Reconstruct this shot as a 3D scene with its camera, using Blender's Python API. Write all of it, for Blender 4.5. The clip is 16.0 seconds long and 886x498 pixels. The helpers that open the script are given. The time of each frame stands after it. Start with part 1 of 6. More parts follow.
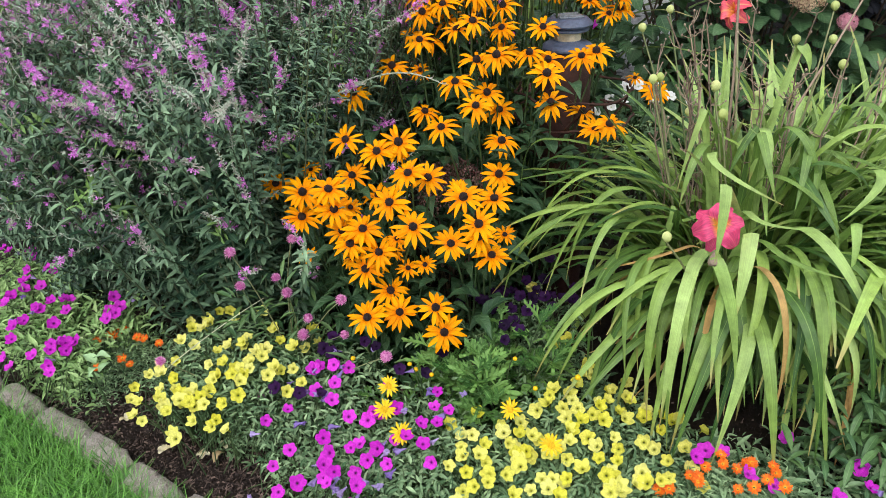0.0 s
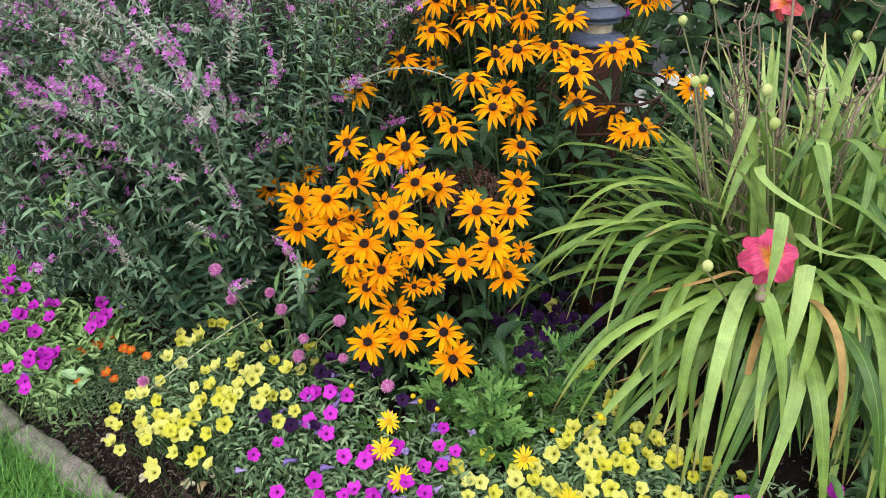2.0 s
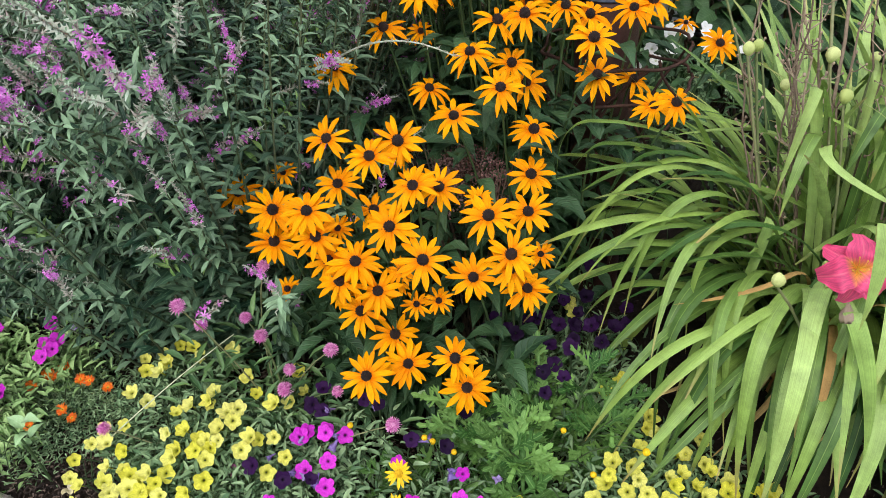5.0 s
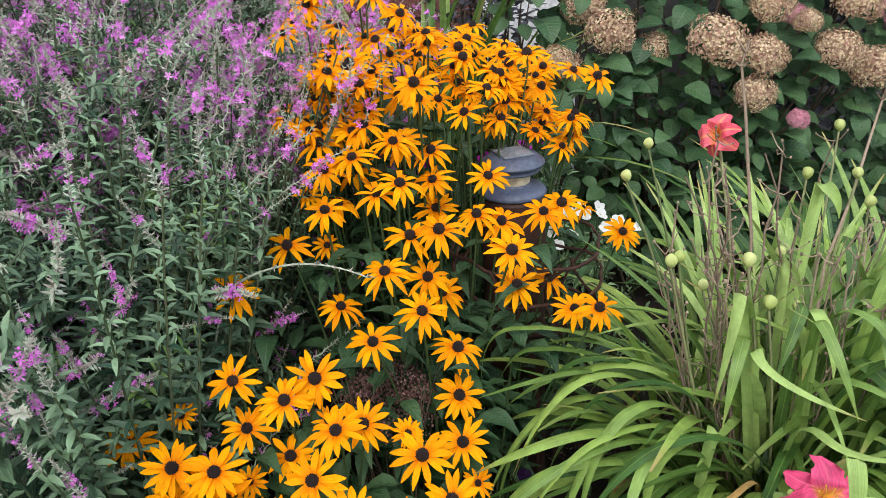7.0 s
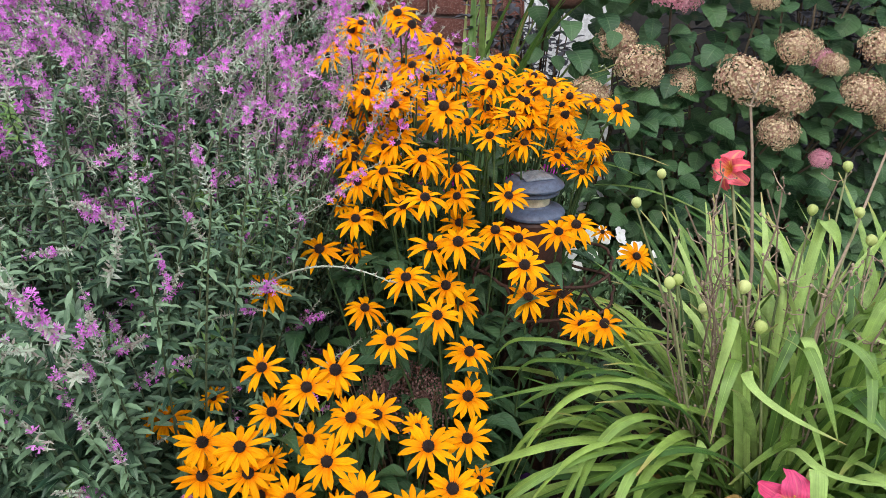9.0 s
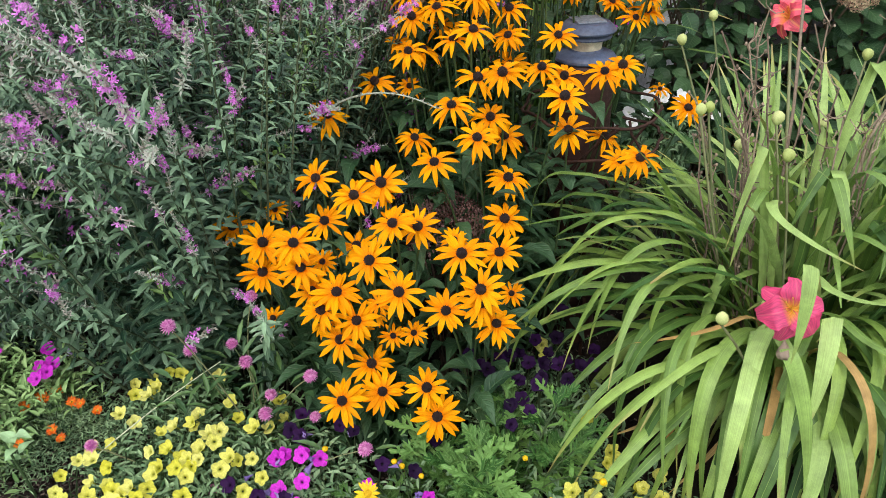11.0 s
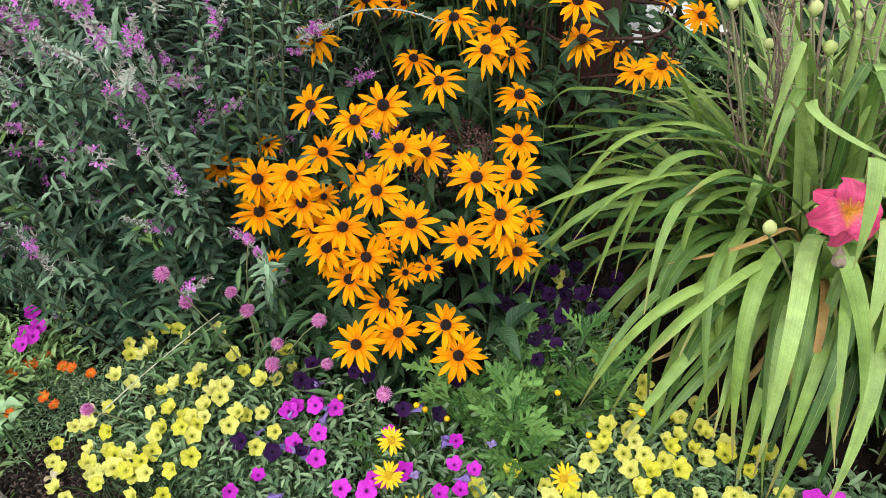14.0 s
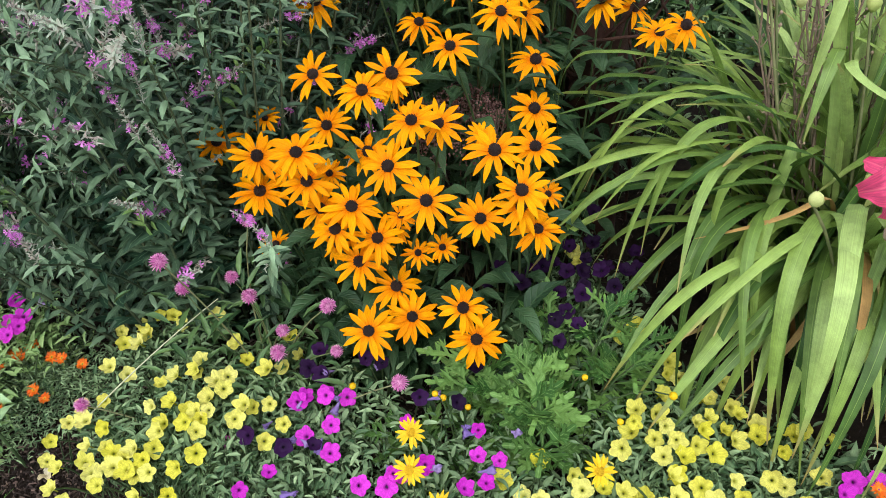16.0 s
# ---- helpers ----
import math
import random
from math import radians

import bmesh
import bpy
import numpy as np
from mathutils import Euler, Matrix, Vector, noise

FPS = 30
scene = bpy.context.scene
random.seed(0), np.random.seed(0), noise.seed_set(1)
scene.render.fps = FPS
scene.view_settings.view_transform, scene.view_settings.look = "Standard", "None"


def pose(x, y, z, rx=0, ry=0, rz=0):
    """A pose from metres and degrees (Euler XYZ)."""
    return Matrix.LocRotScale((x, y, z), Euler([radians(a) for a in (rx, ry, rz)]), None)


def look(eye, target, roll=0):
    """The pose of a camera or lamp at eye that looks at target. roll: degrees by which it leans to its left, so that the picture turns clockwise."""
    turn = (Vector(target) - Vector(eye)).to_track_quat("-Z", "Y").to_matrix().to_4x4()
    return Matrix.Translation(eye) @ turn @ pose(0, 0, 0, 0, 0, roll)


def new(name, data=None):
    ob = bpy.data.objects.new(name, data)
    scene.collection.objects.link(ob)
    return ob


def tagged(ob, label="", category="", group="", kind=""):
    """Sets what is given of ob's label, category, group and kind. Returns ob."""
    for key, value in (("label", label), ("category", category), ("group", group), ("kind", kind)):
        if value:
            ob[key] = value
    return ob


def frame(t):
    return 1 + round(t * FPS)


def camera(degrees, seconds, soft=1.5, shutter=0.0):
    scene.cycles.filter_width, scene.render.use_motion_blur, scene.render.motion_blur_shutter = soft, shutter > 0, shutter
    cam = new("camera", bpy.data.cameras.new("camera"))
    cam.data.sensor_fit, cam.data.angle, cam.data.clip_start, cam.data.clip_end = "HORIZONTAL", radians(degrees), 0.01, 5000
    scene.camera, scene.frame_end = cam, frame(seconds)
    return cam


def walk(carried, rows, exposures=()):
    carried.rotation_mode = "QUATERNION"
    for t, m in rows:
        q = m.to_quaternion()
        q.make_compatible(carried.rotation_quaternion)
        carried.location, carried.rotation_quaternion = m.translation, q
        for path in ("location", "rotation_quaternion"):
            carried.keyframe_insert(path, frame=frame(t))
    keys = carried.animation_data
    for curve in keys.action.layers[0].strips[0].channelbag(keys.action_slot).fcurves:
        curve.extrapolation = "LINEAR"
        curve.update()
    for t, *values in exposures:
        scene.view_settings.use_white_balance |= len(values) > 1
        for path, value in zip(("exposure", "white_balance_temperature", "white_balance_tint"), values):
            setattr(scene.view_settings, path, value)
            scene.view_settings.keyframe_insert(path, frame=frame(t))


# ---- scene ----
cam = camera(60.6, 16.0, soft=0.75)
METRES, EYE, TILT, LEAN, TURN = 1.1, 1.05, -28.0, 2.0, 0.0
ROWS = [
    (0.0, 0.0, 0.0, 0.0, 0.0, 0.0, -0.0),
    (0.5, 0.0028, 0.0005, 0.0007, 0.14, -0.03, -0.15),
    (1.0, -0.0051, 0.0206, -0.0024, 0.36, -0.28, -0.42),
    (1.5, -0.0001, 0.071, 0.018, 0.8, -0.83, -0.8),
    (2.0, 0.0134, 0.1339, 0.0623, 1.48, -1.68, -1.06),
    (2.5, 0.0293, 0.1754, 0.0932, 2.1, -2.91, -0.9),
    (3.0, 0.0192, 0.2107, 0.106, 2.37, -4.35, -0.35),
    (5.5, -0.0475, 0.3557, 0.1654, -2.01, -6.29, 3.15),
    (6.0, -0.0638, 0.3822, 0.1948, -4.01, -5.09, 4.81),
    (6.5, -0.0704, 0.4022, 0.2377, -7.58, -0.31, 6.1),
    (7.0, -0.0656, 0.4073, 0.2597, -9.36, 3.76, 6.11),
    (7.5, -0.0632, 0.4019, 0.2669, -10.1, 5.86, 5.75),
    (8.0, -0.0637, 0.3799, 0.2623, -9.84, 6.44, 5.13),
    (8.5, -0.0645, 0.35, 0.2546, -8.7, 6.34, 3.99),
    (9.0, -0.0553, 0.3225, 0.2396, -6.87, 5.46, 2.46),
    (9.5, -0.0324, 0.2892, 0.1997, -4.57, 3.78, 0.72),
    (10.0, -0.0136, 0.2554, 0.1608, -2.43, 1.73, -0.7),
    (12.5, 0.0037, 0.2659, 0.0781, 0.48, -4.11, 0.34),
    (13.0, -0.0175, 0.2861, 0.0735, -0.27, -4.34, 1.35),
    (13.5, -0.032, 0.3077, 0.0782, -1.13, -4.59, 2.3),
    (14.0, -0.0396, 0.3313, 0.0848, -1.96, -5.1, 2.99),
    (14.5, -0.0491, 0.3446, 0.0879, -2.53, -5.72, 3.4),
    (15.0, -0.058, 0.3556, 0.0909, -2.88, -6.4, 3.62),
    (15.5, -0.0643, 0.375, 0.0896, -3.09, -7.08, 3.78),
    (16.0, -0.0774, 0.3956, 0.0958, -3.43, -7.71, 4.03),
]
walk(cam, [(t, pose(0, 0, EYE, TILT, LEAN, TURN) @ pose(METRES * x, METRES * y, METRES * z, 90 + pitch, roll, yaw)) for t, x, y, z, yaw, pitch, roll in ROWS])

# ---- world, sun, exposure ----
world = bpy.data.worlds.new("sky_world")
scene.world = world
world.use_nodes = True
wn = world.node_tree
wn.nodes.clear()
w_out = wn.nodes.new("ShaderNodeOutputWorld")
w_bg = wn.nodes.new("ShaderNodeBackground")
w_sky = wn.nodes.new("ShaderNodeTexSky")
w_sky.sky_type = "NISHITA"
w_sky.sun_disc = False
w_sky.sun_elevation = radians(52)
w_sky.sun_rotation = radians(200)
w_sky.air_density, w_sky.dust_density, w_sky.ozone_density = 1.0, 3.0, 1.0
w_mix = wn.nodes.new("ShaderNodeMix")
w_mix.data_type = "RGBA"
w_mix.inputs[0].default_value = 0.75
w_mix.inputs[7].default_value = (12.7, 13.1, 14.3, 1)          # cloud cover
wn.links.new(w_sky.outputs[0], w_mix.inputs[6])
wn.links.new(w_mix.outputs[2], w_bg.inputs[0])
w_bg.inputs[1].default_value = 0.16
wn.links.new(w_bg.outputs[0], w_out.inputs[0])
sun = new("sun", bpy.data.lights.new("sun", "SUN"))
sun.data.energy, sun.data.angle, sun.data.color = 1.72, radians(14), (1.0, 0.96, 0.9)
sun.matrix_world = look((-0.6, -2.0, 4.2), (0.1, 1.4, 0.2))

# ---- mesh tools ----
import functools

rng = random.Random(7)


class Acc:
    """Collects pieces of one mesh, with a point attribute lf: along, across, chance."""

    def __init__(self):
        self.v, self.f, self.a, self.m, self.n = [], [], [], [], 0

    def add(self, tv, tf, ta, mat3, loc, rnd=None, mi=0):
        v = np.asarray(tv) @ np.asarray(mat3).T + np.asarray(loc)
        a = np.array(ta, dtype=float)
        a[:, 2] = rng.random() if rnd is None else rnd
        self.v.append(v)
        self.a.append(a)
        n = self.n
        self.f.extend([tuple(i + n for i in f) for f in tf])
        self.m.extend([mi] * len(tf))
        self.n += len(v)

    def mesh(self, name, *mats, smooth=True, sharp=None):
        me = bpy.data.meshes.new(name)
        v = np.concatenate(self.v)
        me.from_pydata(v.tolist(), [], self.f)
        at = me.attributes.new("lf", "FLOAT_VECTOR", "POINT")
        at.data.foreach_set("vector", np.concatenate(self.a).astype(np.float32).ravel())
        for m in mats:
            me.materials.append(m)
        me.polygons.foreach_set("material_index", np.array(self.m, dtype=np.int32))
        me.polygons.foreach_set("use_smooth", np.full(len(me.polygons), smooth))
        me.update()
        if sharp:
            me.set_sharp_from_angle(angle=sharp)
        return me


def unit(v):
    v = np.asarray(v, dtype=float)
    return v / (np.linalg.norm(v) + 1e-9)


def basis(d, up, w, l, h=None):
    """Columns: across, along, up, for a template of length 1 along y."""
    d = unit(d)
    x = np.cross(d, up)
    if np.linalg.norm(x) < 1e-4:
        x = np.cross(d, (1, 0.3, 0))
    x = unit(x)
    z = np.cross(x, d)
    return np.stack([x * w, d * l, z * (l if h is None else h)], axis=1)


def strip(rows, shape, fold=0.15, bend=None, cols=3, wave=0.0):
    """A leaf of length 1 along y and width 1: shape(t) its breadth, bend(t) its (y, z) centre line."""
    v, a, f = [], [], []
    for i in range(rows + 1):
        t = i / rows
        y, z = bend(t) if bend else (t, 0.0)
        w = shape(t)
        for j in range(cols):
            s = 2 * j / (cols - 1) - 1
            v.append((s * w * 0.5, y, z + fold * abs(s) * w + wave * s * math.sin(t * 19 + s)))
            a.append((t, s, 0))
    for i in range(rows):
        for j in range(cols - 1):
            k = i * cols + j
            f.append((k, k + 1, k + cols + 1, k + cols))
    return v, f, a


def tube(acc, pts, r0, r1, sides=5, mi=0, rnd=None):
    """A tapering stem along points."""
    pts = [np.asarray(p, dtype=float) for p in pts]
    n = len(pts)
    v, a, f = [], [], []
    for i, p in enumerate(pts):
        d = unit(pts[min(i + 1, n - 1)] - pts[max(i - 1, 0)])
        x = unit(np.cross(d, (0.31, 0.87, 0.38)))
        y = np.cross(d, x)
        r = r0 + (r1 - r0) * i / max(n - 1, 1)
        for k in range(sides):
            an = 2 * math.pi * k / sides
            v.append(p + (x * math.cos(an) + y * math.sin(an)) * r)
            a.append((i / max(n - 1, 1), k / sides, 0))
    for i in range(n - 1):
        for k in range(sides):
            q = i * sides
            f.append((q + k, q + (k + 1) % sides, q + sides + (k + 1) % sides, q + sides + k))
    acc.add(v, f, a, np.eye(3), (0, 0, 0), rnd, mi)


def arc(p0, p1, sag, n=7, side=(0, 0, 0)):
    """Points from p0 to p1, rising by sag above the straight line."""
    p0, p1, side = np.asarray(p0, float), np.asarray(p1, float), np.asarray(side, float)
    out = []
    for i in range(n + 1):
        t = i / n
        out.append(p0 + (p1 - p0) * t + (np.array([0, 0, sag]) + side) * 4 * t * (1 - t))
    return out


def lathe(profile, sides=28):
    """Verts, faces, attributes of a turned body: profile of (radius, z)."""
    v, a, f = [], [], []
    n = len(profile)
    for i, (r, z) in enumerate(profile):
        for k in range(sides):
            an = 2 * math.pi * k / sides
            v.append((r * math.cos(an), r * math.sin(an), z))
            a.append((i / (n - 1), k / sides, 0))
    for i in range(n - 1):
        for k in range(sides):
            q = i * sides
            f.append((q + k, q + (k + 1) % sides, q + sides + (k + 1) % sides, q + sides + k))
    return v, f, a


PLACE = {}


def thing(name, loc, label, category, group="", kind=""):
    ob = new(name)
    ob.empty_display_size = 0.05
    ob.location = loc
    PLACE[ob] = Matrix.Translation(loc)
    return tagged(ob, label, category, group, kind)


def part(name, me, parent, world_m=None, label="", kind=""):
    """A mesh as one object under a thing or part, by its pose in the world."""
    ob = new(name, me)
    m = Matrix.Identity(4) if world_m is None else world_m
    ob.parent = parent
    ob.matrix_basis = PLACE[parent].inverted() @ m
    PLACE[ob] = m
    return tagged(ob, label, "", "", kind)


def facing(loc, normal, spin, s):
    """A pose whose z points along normal."""
    q = Vector(normal).to_track_quat("Z", "Y").to_matrix().to_4x4()
    return Matrix.Translation(loc) @ q @ Matrix.Rotation(spin, 4, "Z") @ Matrix.Diagonal((s, s, s, 1))


# ---- materials ----
def nodes_of(name):
    m = bpy.data.materials.new(name)
    m.use_nodes = True
    nt = m.node_tree
    nt.nodes.clear()
    return m, nt


def ramp(nt, src, stops):
    r = nt.nodes.new("ShaderNodeValToRGB")
    el = r.color_ramp.elements
    while len(el) < len(stops):
        el.new(0.5)
    for e, (p, c) in zip(el, stops):
        e.position = p
        e.color = (*c, 1) if len(c) == 3 else c
    nt.links.new(src, r.inputs[0])
    return r.outputs[0]


def mathn(nt, op, a, b=None):
    n = nt.nodes.new("ShaderNodeMath")
    n.operation = op
    for i, s in enumerate((a, b)):
        if s is None:
            continue
        if isinstance(s, (int, float)):
            n.inputs[i].default_value = s
        else:
            nt.links.new(s, n.inputs[i])
    return n.outputs[0]


def mixc(nt, fac, a, b, mode="MIX"):
    n = nt.nodes.new("ShaderNodeMix")
    n.data_type, n.blend_type = "RGBA", mode
    for i, s in ((0, fac), (6, a), (7, b)):
        if isinstance(s, (int, float)):
            n.inputs[i].default_value = s
        elif isinstance(s, tuple):
            n.inputs[i].default_value = (*s, 1)
        else:
            nt.links.new(s, n.inputs[i])
    return n.outputs[2]


def noise_at(nt, scale, detail=4, vec=None, rough=0.6):
    n = nt.nodes.new("ShaderNodeTexNoise")
    n.inputs["Scale"].default_value, n.inputs["Detail"].default_value = scale, detail
    n.inputs["Roughness"].default_value = rough
    if vec is not None:
        nt.links.new(vec, n.inputs["Vector"])
    return n.outputs[0]


def leaf_mat(name, dark, light, rib=None, rib_w=0.12, tip=None, tip_at=0.85, base=None, rough=0.5, trans=0.25,
             streak=0, grain=60.0, spec=0.4, blotch=None, bump=0.3, veins=0, own=False, lean=1.0, mottle=0.28):
    """Living tissue: two colours by chance, midrib, tips, veins or streaks, mottling and light shining through."""
    m, nt = nodes_of(name)
    at = nt.nodes.new("ShaderNodeAttribute")
    at.attribute_name = "lf"
    sep = nt.nodes.new("ShaderNodeSeparateXYZ")
    nt.links.new(at.outputs["Vector"], sep.inputs[0])
    oi = nt.nodes.new("ShaderNodeObjectInfo")
    tc = nt.nodes.new("ShaderNodeTexCoord")
    chance = sep.outputs[2] if own else mathn(nt, "FRACT", mathn(nt, "ADD", sep.outputs[2], oi.outputs["Random"]))
    col = mixc(nt, mathn(nt, "POWER", chance, lean), dark, light)
    mott = noise_at(nt, grain, 5, tc.outputs["Object"])
    col = mixc(nt, 1.0, col, ramp(nt, mott, [(0.3, (1 - mottle,) * 3), (0.72, (1 + 0.7 * mottle,) * 3)]), "MULTIPLY")
    if base:
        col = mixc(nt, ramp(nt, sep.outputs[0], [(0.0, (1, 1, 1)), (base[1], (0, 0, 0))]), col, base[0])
    if tip:
        near = mathn(nt, "MULTIPLY", ramp(nt, sep.outputs[0], [(tip_at, (0, 0, 0)), (1.0, (1, 1, 1))]), ramp(nt, chance, [(0.35, (0, 0, 0)), (0.7, (1, 1, 1))]))
        col = mixc(nt, near, col, tip)
    height = mott
    if streak:
        comb = nt.nodes.new("ShaderNodeCombineXYZ")
        nt.links.new(mathn(nt, "MULTIPLY", sep.outputs[0], 1.5), comb.inputs[0])
        nt.links.new(mathn(nt, "MULTIPLY", sep.outputs[1], streak), comb.inputs[1])
        nt.links.new(mathn(nt, "MULTIPLY", chance, 30.0), comb.inputs[2])
        st = noise_at(nt, 2.0, 3, comb.outputs[0])
        col = mixc(nt, 1.0, col, ramp(nt, st, [(0.3, (0.7, 0.7, 0.7)), (0.7, (1.25, 1.25, 1.2))]), "MULTIPLY")
        height = st
    if rib:
        ab = mathn(nt, "ABSOLUTE", sep.outputs[1])
        col = mixc(nt, ramp(nt, ab, [(0.0, (0.8, 0.8, 0.8)), (rib_w, (0, 0, 0))]), col, rib)
    if veins:
        ph = mathn(nt, "FRACT", mathn(nt, "SUBTRACT", mathn(nt, "MULTIPLY", sep.outputs[0], veins), mathn(nt, "MULTIPLY", mathn(nt, "ABSOLUTE", sep.outputs[1]), 1.6)))
        line = ramp(nt, ph, [(0.0, (1, 1, 1)), (0.16, (0, 0, 0)), (0.86, (0, 0, 0)), (1.0, (1, 1, 1))])
        col = mixc(nt, mathn(nt, "MULTIPLY", line, 0.45), col, rib)
        height = mathn(nt, "SUBTRACT", mathn(nt, "MULTIPLY", mott, 0.4), line)
    if blotch:
        bn = noise_at(nt, blotch[1], 4, tc.outputs["Object"])
        col = mixc(nt, ramp(nt, bn, [(0.62, (0, 0, 0)), (0.7, (0.8, 0.8, 0.8))]), col, blotch[0])
    bp = nt.nodes.new("ShaderNodeBump")
    bp.inputs["Strength"].default_value, bp.inputs["Distance"].default_value = bump, 0.002
    nt.links.new(height, bp.inputs["Height"])
    pb = nt.nodes.new("ShaderNodeBsdfPrincipled")
    pb.inputs["Roughness"].default_value, pb.inputs["Specular IOR Level"].default_value = rough, spec
    nt.links.new(col, pb.inputs["Base Color"])
    nt.links.new(bp.outputs[0], pb.inputs["Normal"])
    tr = nt.nodes.new("ShaderNodeBsdfTranslucent")
    nt.links.new(col, tr.inputs[0])
    mx = nt.nodes.new("ShaderNodeMixShader")
    mx.inputs[0].default_value = trans
    nt.links.new(pb.outputs[0], mx.inputs[1])
    nt.links.new(tr.outputs[0], mx.inputs[2])
    out = nt.nodes.new("ShaderNodeOutputMaterial")
    nt.links.new(mx.outputs[0], out.inputs[0])
    return m


def solid_mat(name, stops, scale=8.0, rough=0.8, metal=0.0, bump=0.5, dist=0.004, fine=90.0, spec=0.3, speck=None, emit=0):
    """Stone, soil, metal and paint: broad and fine variation, relief, specks."""
    m, nt = nodes_of(name)
    tc = nt.nodes.new("ShaderNodeTexCoord")
    oi = nt.nodes.new("ShaderNodeObjectInfo")
    a = noise_at(nt, scale, 6, tc.outputs["Object"])
    b = noise_at(nt, fine, 6, tc.outputs["Object"], 0.7)
    col = ramp(nt, a, stops)
    col = mixc(nt, 1.0, col, ramp(nt, b, [(0.3, (0.6, 0.6, 0.6)), (0.72, (1.35, 1.35, 1.35))]), "MULTIPLY")
    col = mixc(nt, 1.0, col, ramp(nt, oi.outputs["Random"], [(0, (0.85, 0.85, 0.85)), (1, (1.12, 1.12, 1.12))]), "MULTIPLY")
    if speck:
        vo = nt.nodes.new("ShaderNodeTexVoronoi")
        vo.inputs["Scale"].default_value = speck[1]
        nt.links.new(tc.outputs["Object"], vo.inputs["Vector"])
        col = mixc(nt, ramp(nt, vo.outputs["Distance"], [(0.22, (0.9, 0.9, 0.9)), (0.4, (0, 0, 0))]), col, speck[0])
    h = mathn(nt, "ADD", a, b)
    bp = nt.nodes.new("ShaderNodeBump")
    bp.inputs["Strength"].default_value, bp.inputs["Distance"].default_value = bump, dist
    nt.links.new(h, bp.inputs["Height"])
    pb = nt.nodes.new("ShaderNodeBsdfPrincipled")
    pb.inputs["Roughness"].default_value, pb.inputs["Metallic"].default_value = rough, metal
    pb.inputs["Specular IOR Level"].default_value = spec
    nt.links.new(col, pb.inputs["Base Color"])
    nt.links.new(bp.outputs[0], pb.inputs["Normal"])
    out = nt.nodes.new("ShaderNodeOutputMaterial")
    nt.links.new(pb.outputs[0], out.inputs[0])
    return m


M_RAY = leaf_mat("orange_yellow_petal", mottle=0.1, dark=(0.90, 0.31, 0.0), light=(0.97, 0.43, 0.0), streak=5, trans=0.3, rough=0.6, base=((0.82, 0.20, 0.0), 0.4), grain=200, spec=0.1)
M_CONE = leaf_mat("dark_cone", (0.012, 0.005, 0.006), (0.03, 0.012, 0.008), trans=0.0, rough=0.7, grain=900, bump=1.0)
M_RUD_LEAF = leaf_mat("coneflower_leaf", (0.018, 0.058, 0.024), (0.055, 0.125, 0.048), rib=(0.08, 0.15, 0.065), rib_w=0.08, rough=0.5, trans=0.18, grain=45, veins=6, bump=0.5)
M_RUD_STEM = leaf_mat("coneflower_stem", (0.035, 0.075, 0.024), (0.075, 0.12, 0.042), trans=0.0, rough=0.6)
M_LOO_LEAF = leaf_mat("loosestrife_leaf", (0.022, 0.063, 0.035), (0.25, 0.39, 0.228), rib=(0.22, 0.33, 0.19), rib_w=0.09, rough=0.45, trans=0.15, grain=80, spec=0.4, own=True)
M_LOO_STEM = leaf_mat("loosestrife_stem", (0.045, 0.075, 0.035), (0.11, 0.13, 0.07), trans=0.0, rough=0.7)
M_LOO_DRY = leaf_mat("loosestrife_calyx", (0.42, 0.33, 0.31), (0.50, 0.62, 0.48), trans=0.1, rough=0.8, grain=300)
M_LOO_BLOOM = leaf_mat("loosestrife_bloom", (0.68, 0.14, 0.66), (0.93, 0.40, 0.90), trans=0.3, rough=0.6, grain=400, spec=0.2)
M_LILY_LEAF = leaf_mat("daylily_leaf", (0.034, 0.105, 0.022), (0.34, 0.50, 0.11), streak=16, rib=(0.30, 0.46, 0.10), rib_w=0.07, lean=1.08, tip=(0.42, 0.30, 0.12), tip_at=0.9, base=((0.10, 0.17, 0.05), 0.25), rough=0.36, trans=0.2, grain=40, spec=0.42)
# paler copy of the daylily leaf: sky light on outer leaves put into colour
M_LILY_LIT = leaf_mat("lit_daylily_leaf", (0.26, 0.41, 0.10), (0.41, 0.56, 0.18), streak=16, tip=(0.42, 0.30, 0.12), tip_at=0.92, rough=0.4, trans=0.2, grain=40, spec=0.42)
M_LILY_DRY = leaf_mat("daylily_dry_leaf", (0.42, 0.22, 0.06), (0.52, 0.36, 0.14), streak=8, rough=0.7, trans=0.2, grain=50)
M_SCAPE_DRY = leaf_mat("dry_scape", (0.13, 0.09, 0.065), (0.38, 0.29, 0.21), trans=0.0, rough=0.85, grain=200)
M_SCAPE = leaf_mat("green_scape", (0.10, 0.14, 0.05), (0.22, 0.23, 0.11), trans=0.0, rough=0.6)
M_POD = leaf_mat("seed_pod", (0.34, 0.41, 0.11), (0.52, 0.57, 0.22), trans=0.05, rough=0.55, grain=120)
M_LILY_PETAL = leaf_mat("daylily_petal", mottle=0.1, dark=(0.64, 0.045, 0.15), light=(0.76, 0.09, 0.24), base=((0.95, 0.55, 0.02), 0.32), streak=4, rib=(0.78, 0.16, 0.24), rib_w=0.08, trans=0.2, rough=0.5, grain=120)
M_LILY_PETAL2 = leaf_mat("coral_daylily_petal", mottle=0.1, dark=(0.72, 0.07, 0.12), light=(0.82, 0.13, 0.18), base=((0.90, 0.40, 0.03), 0.38), streak=6, rib=(0.90, 0.36, 0.16), rib_w=0.22, trans=0.2, rough=0.5, grain=120)
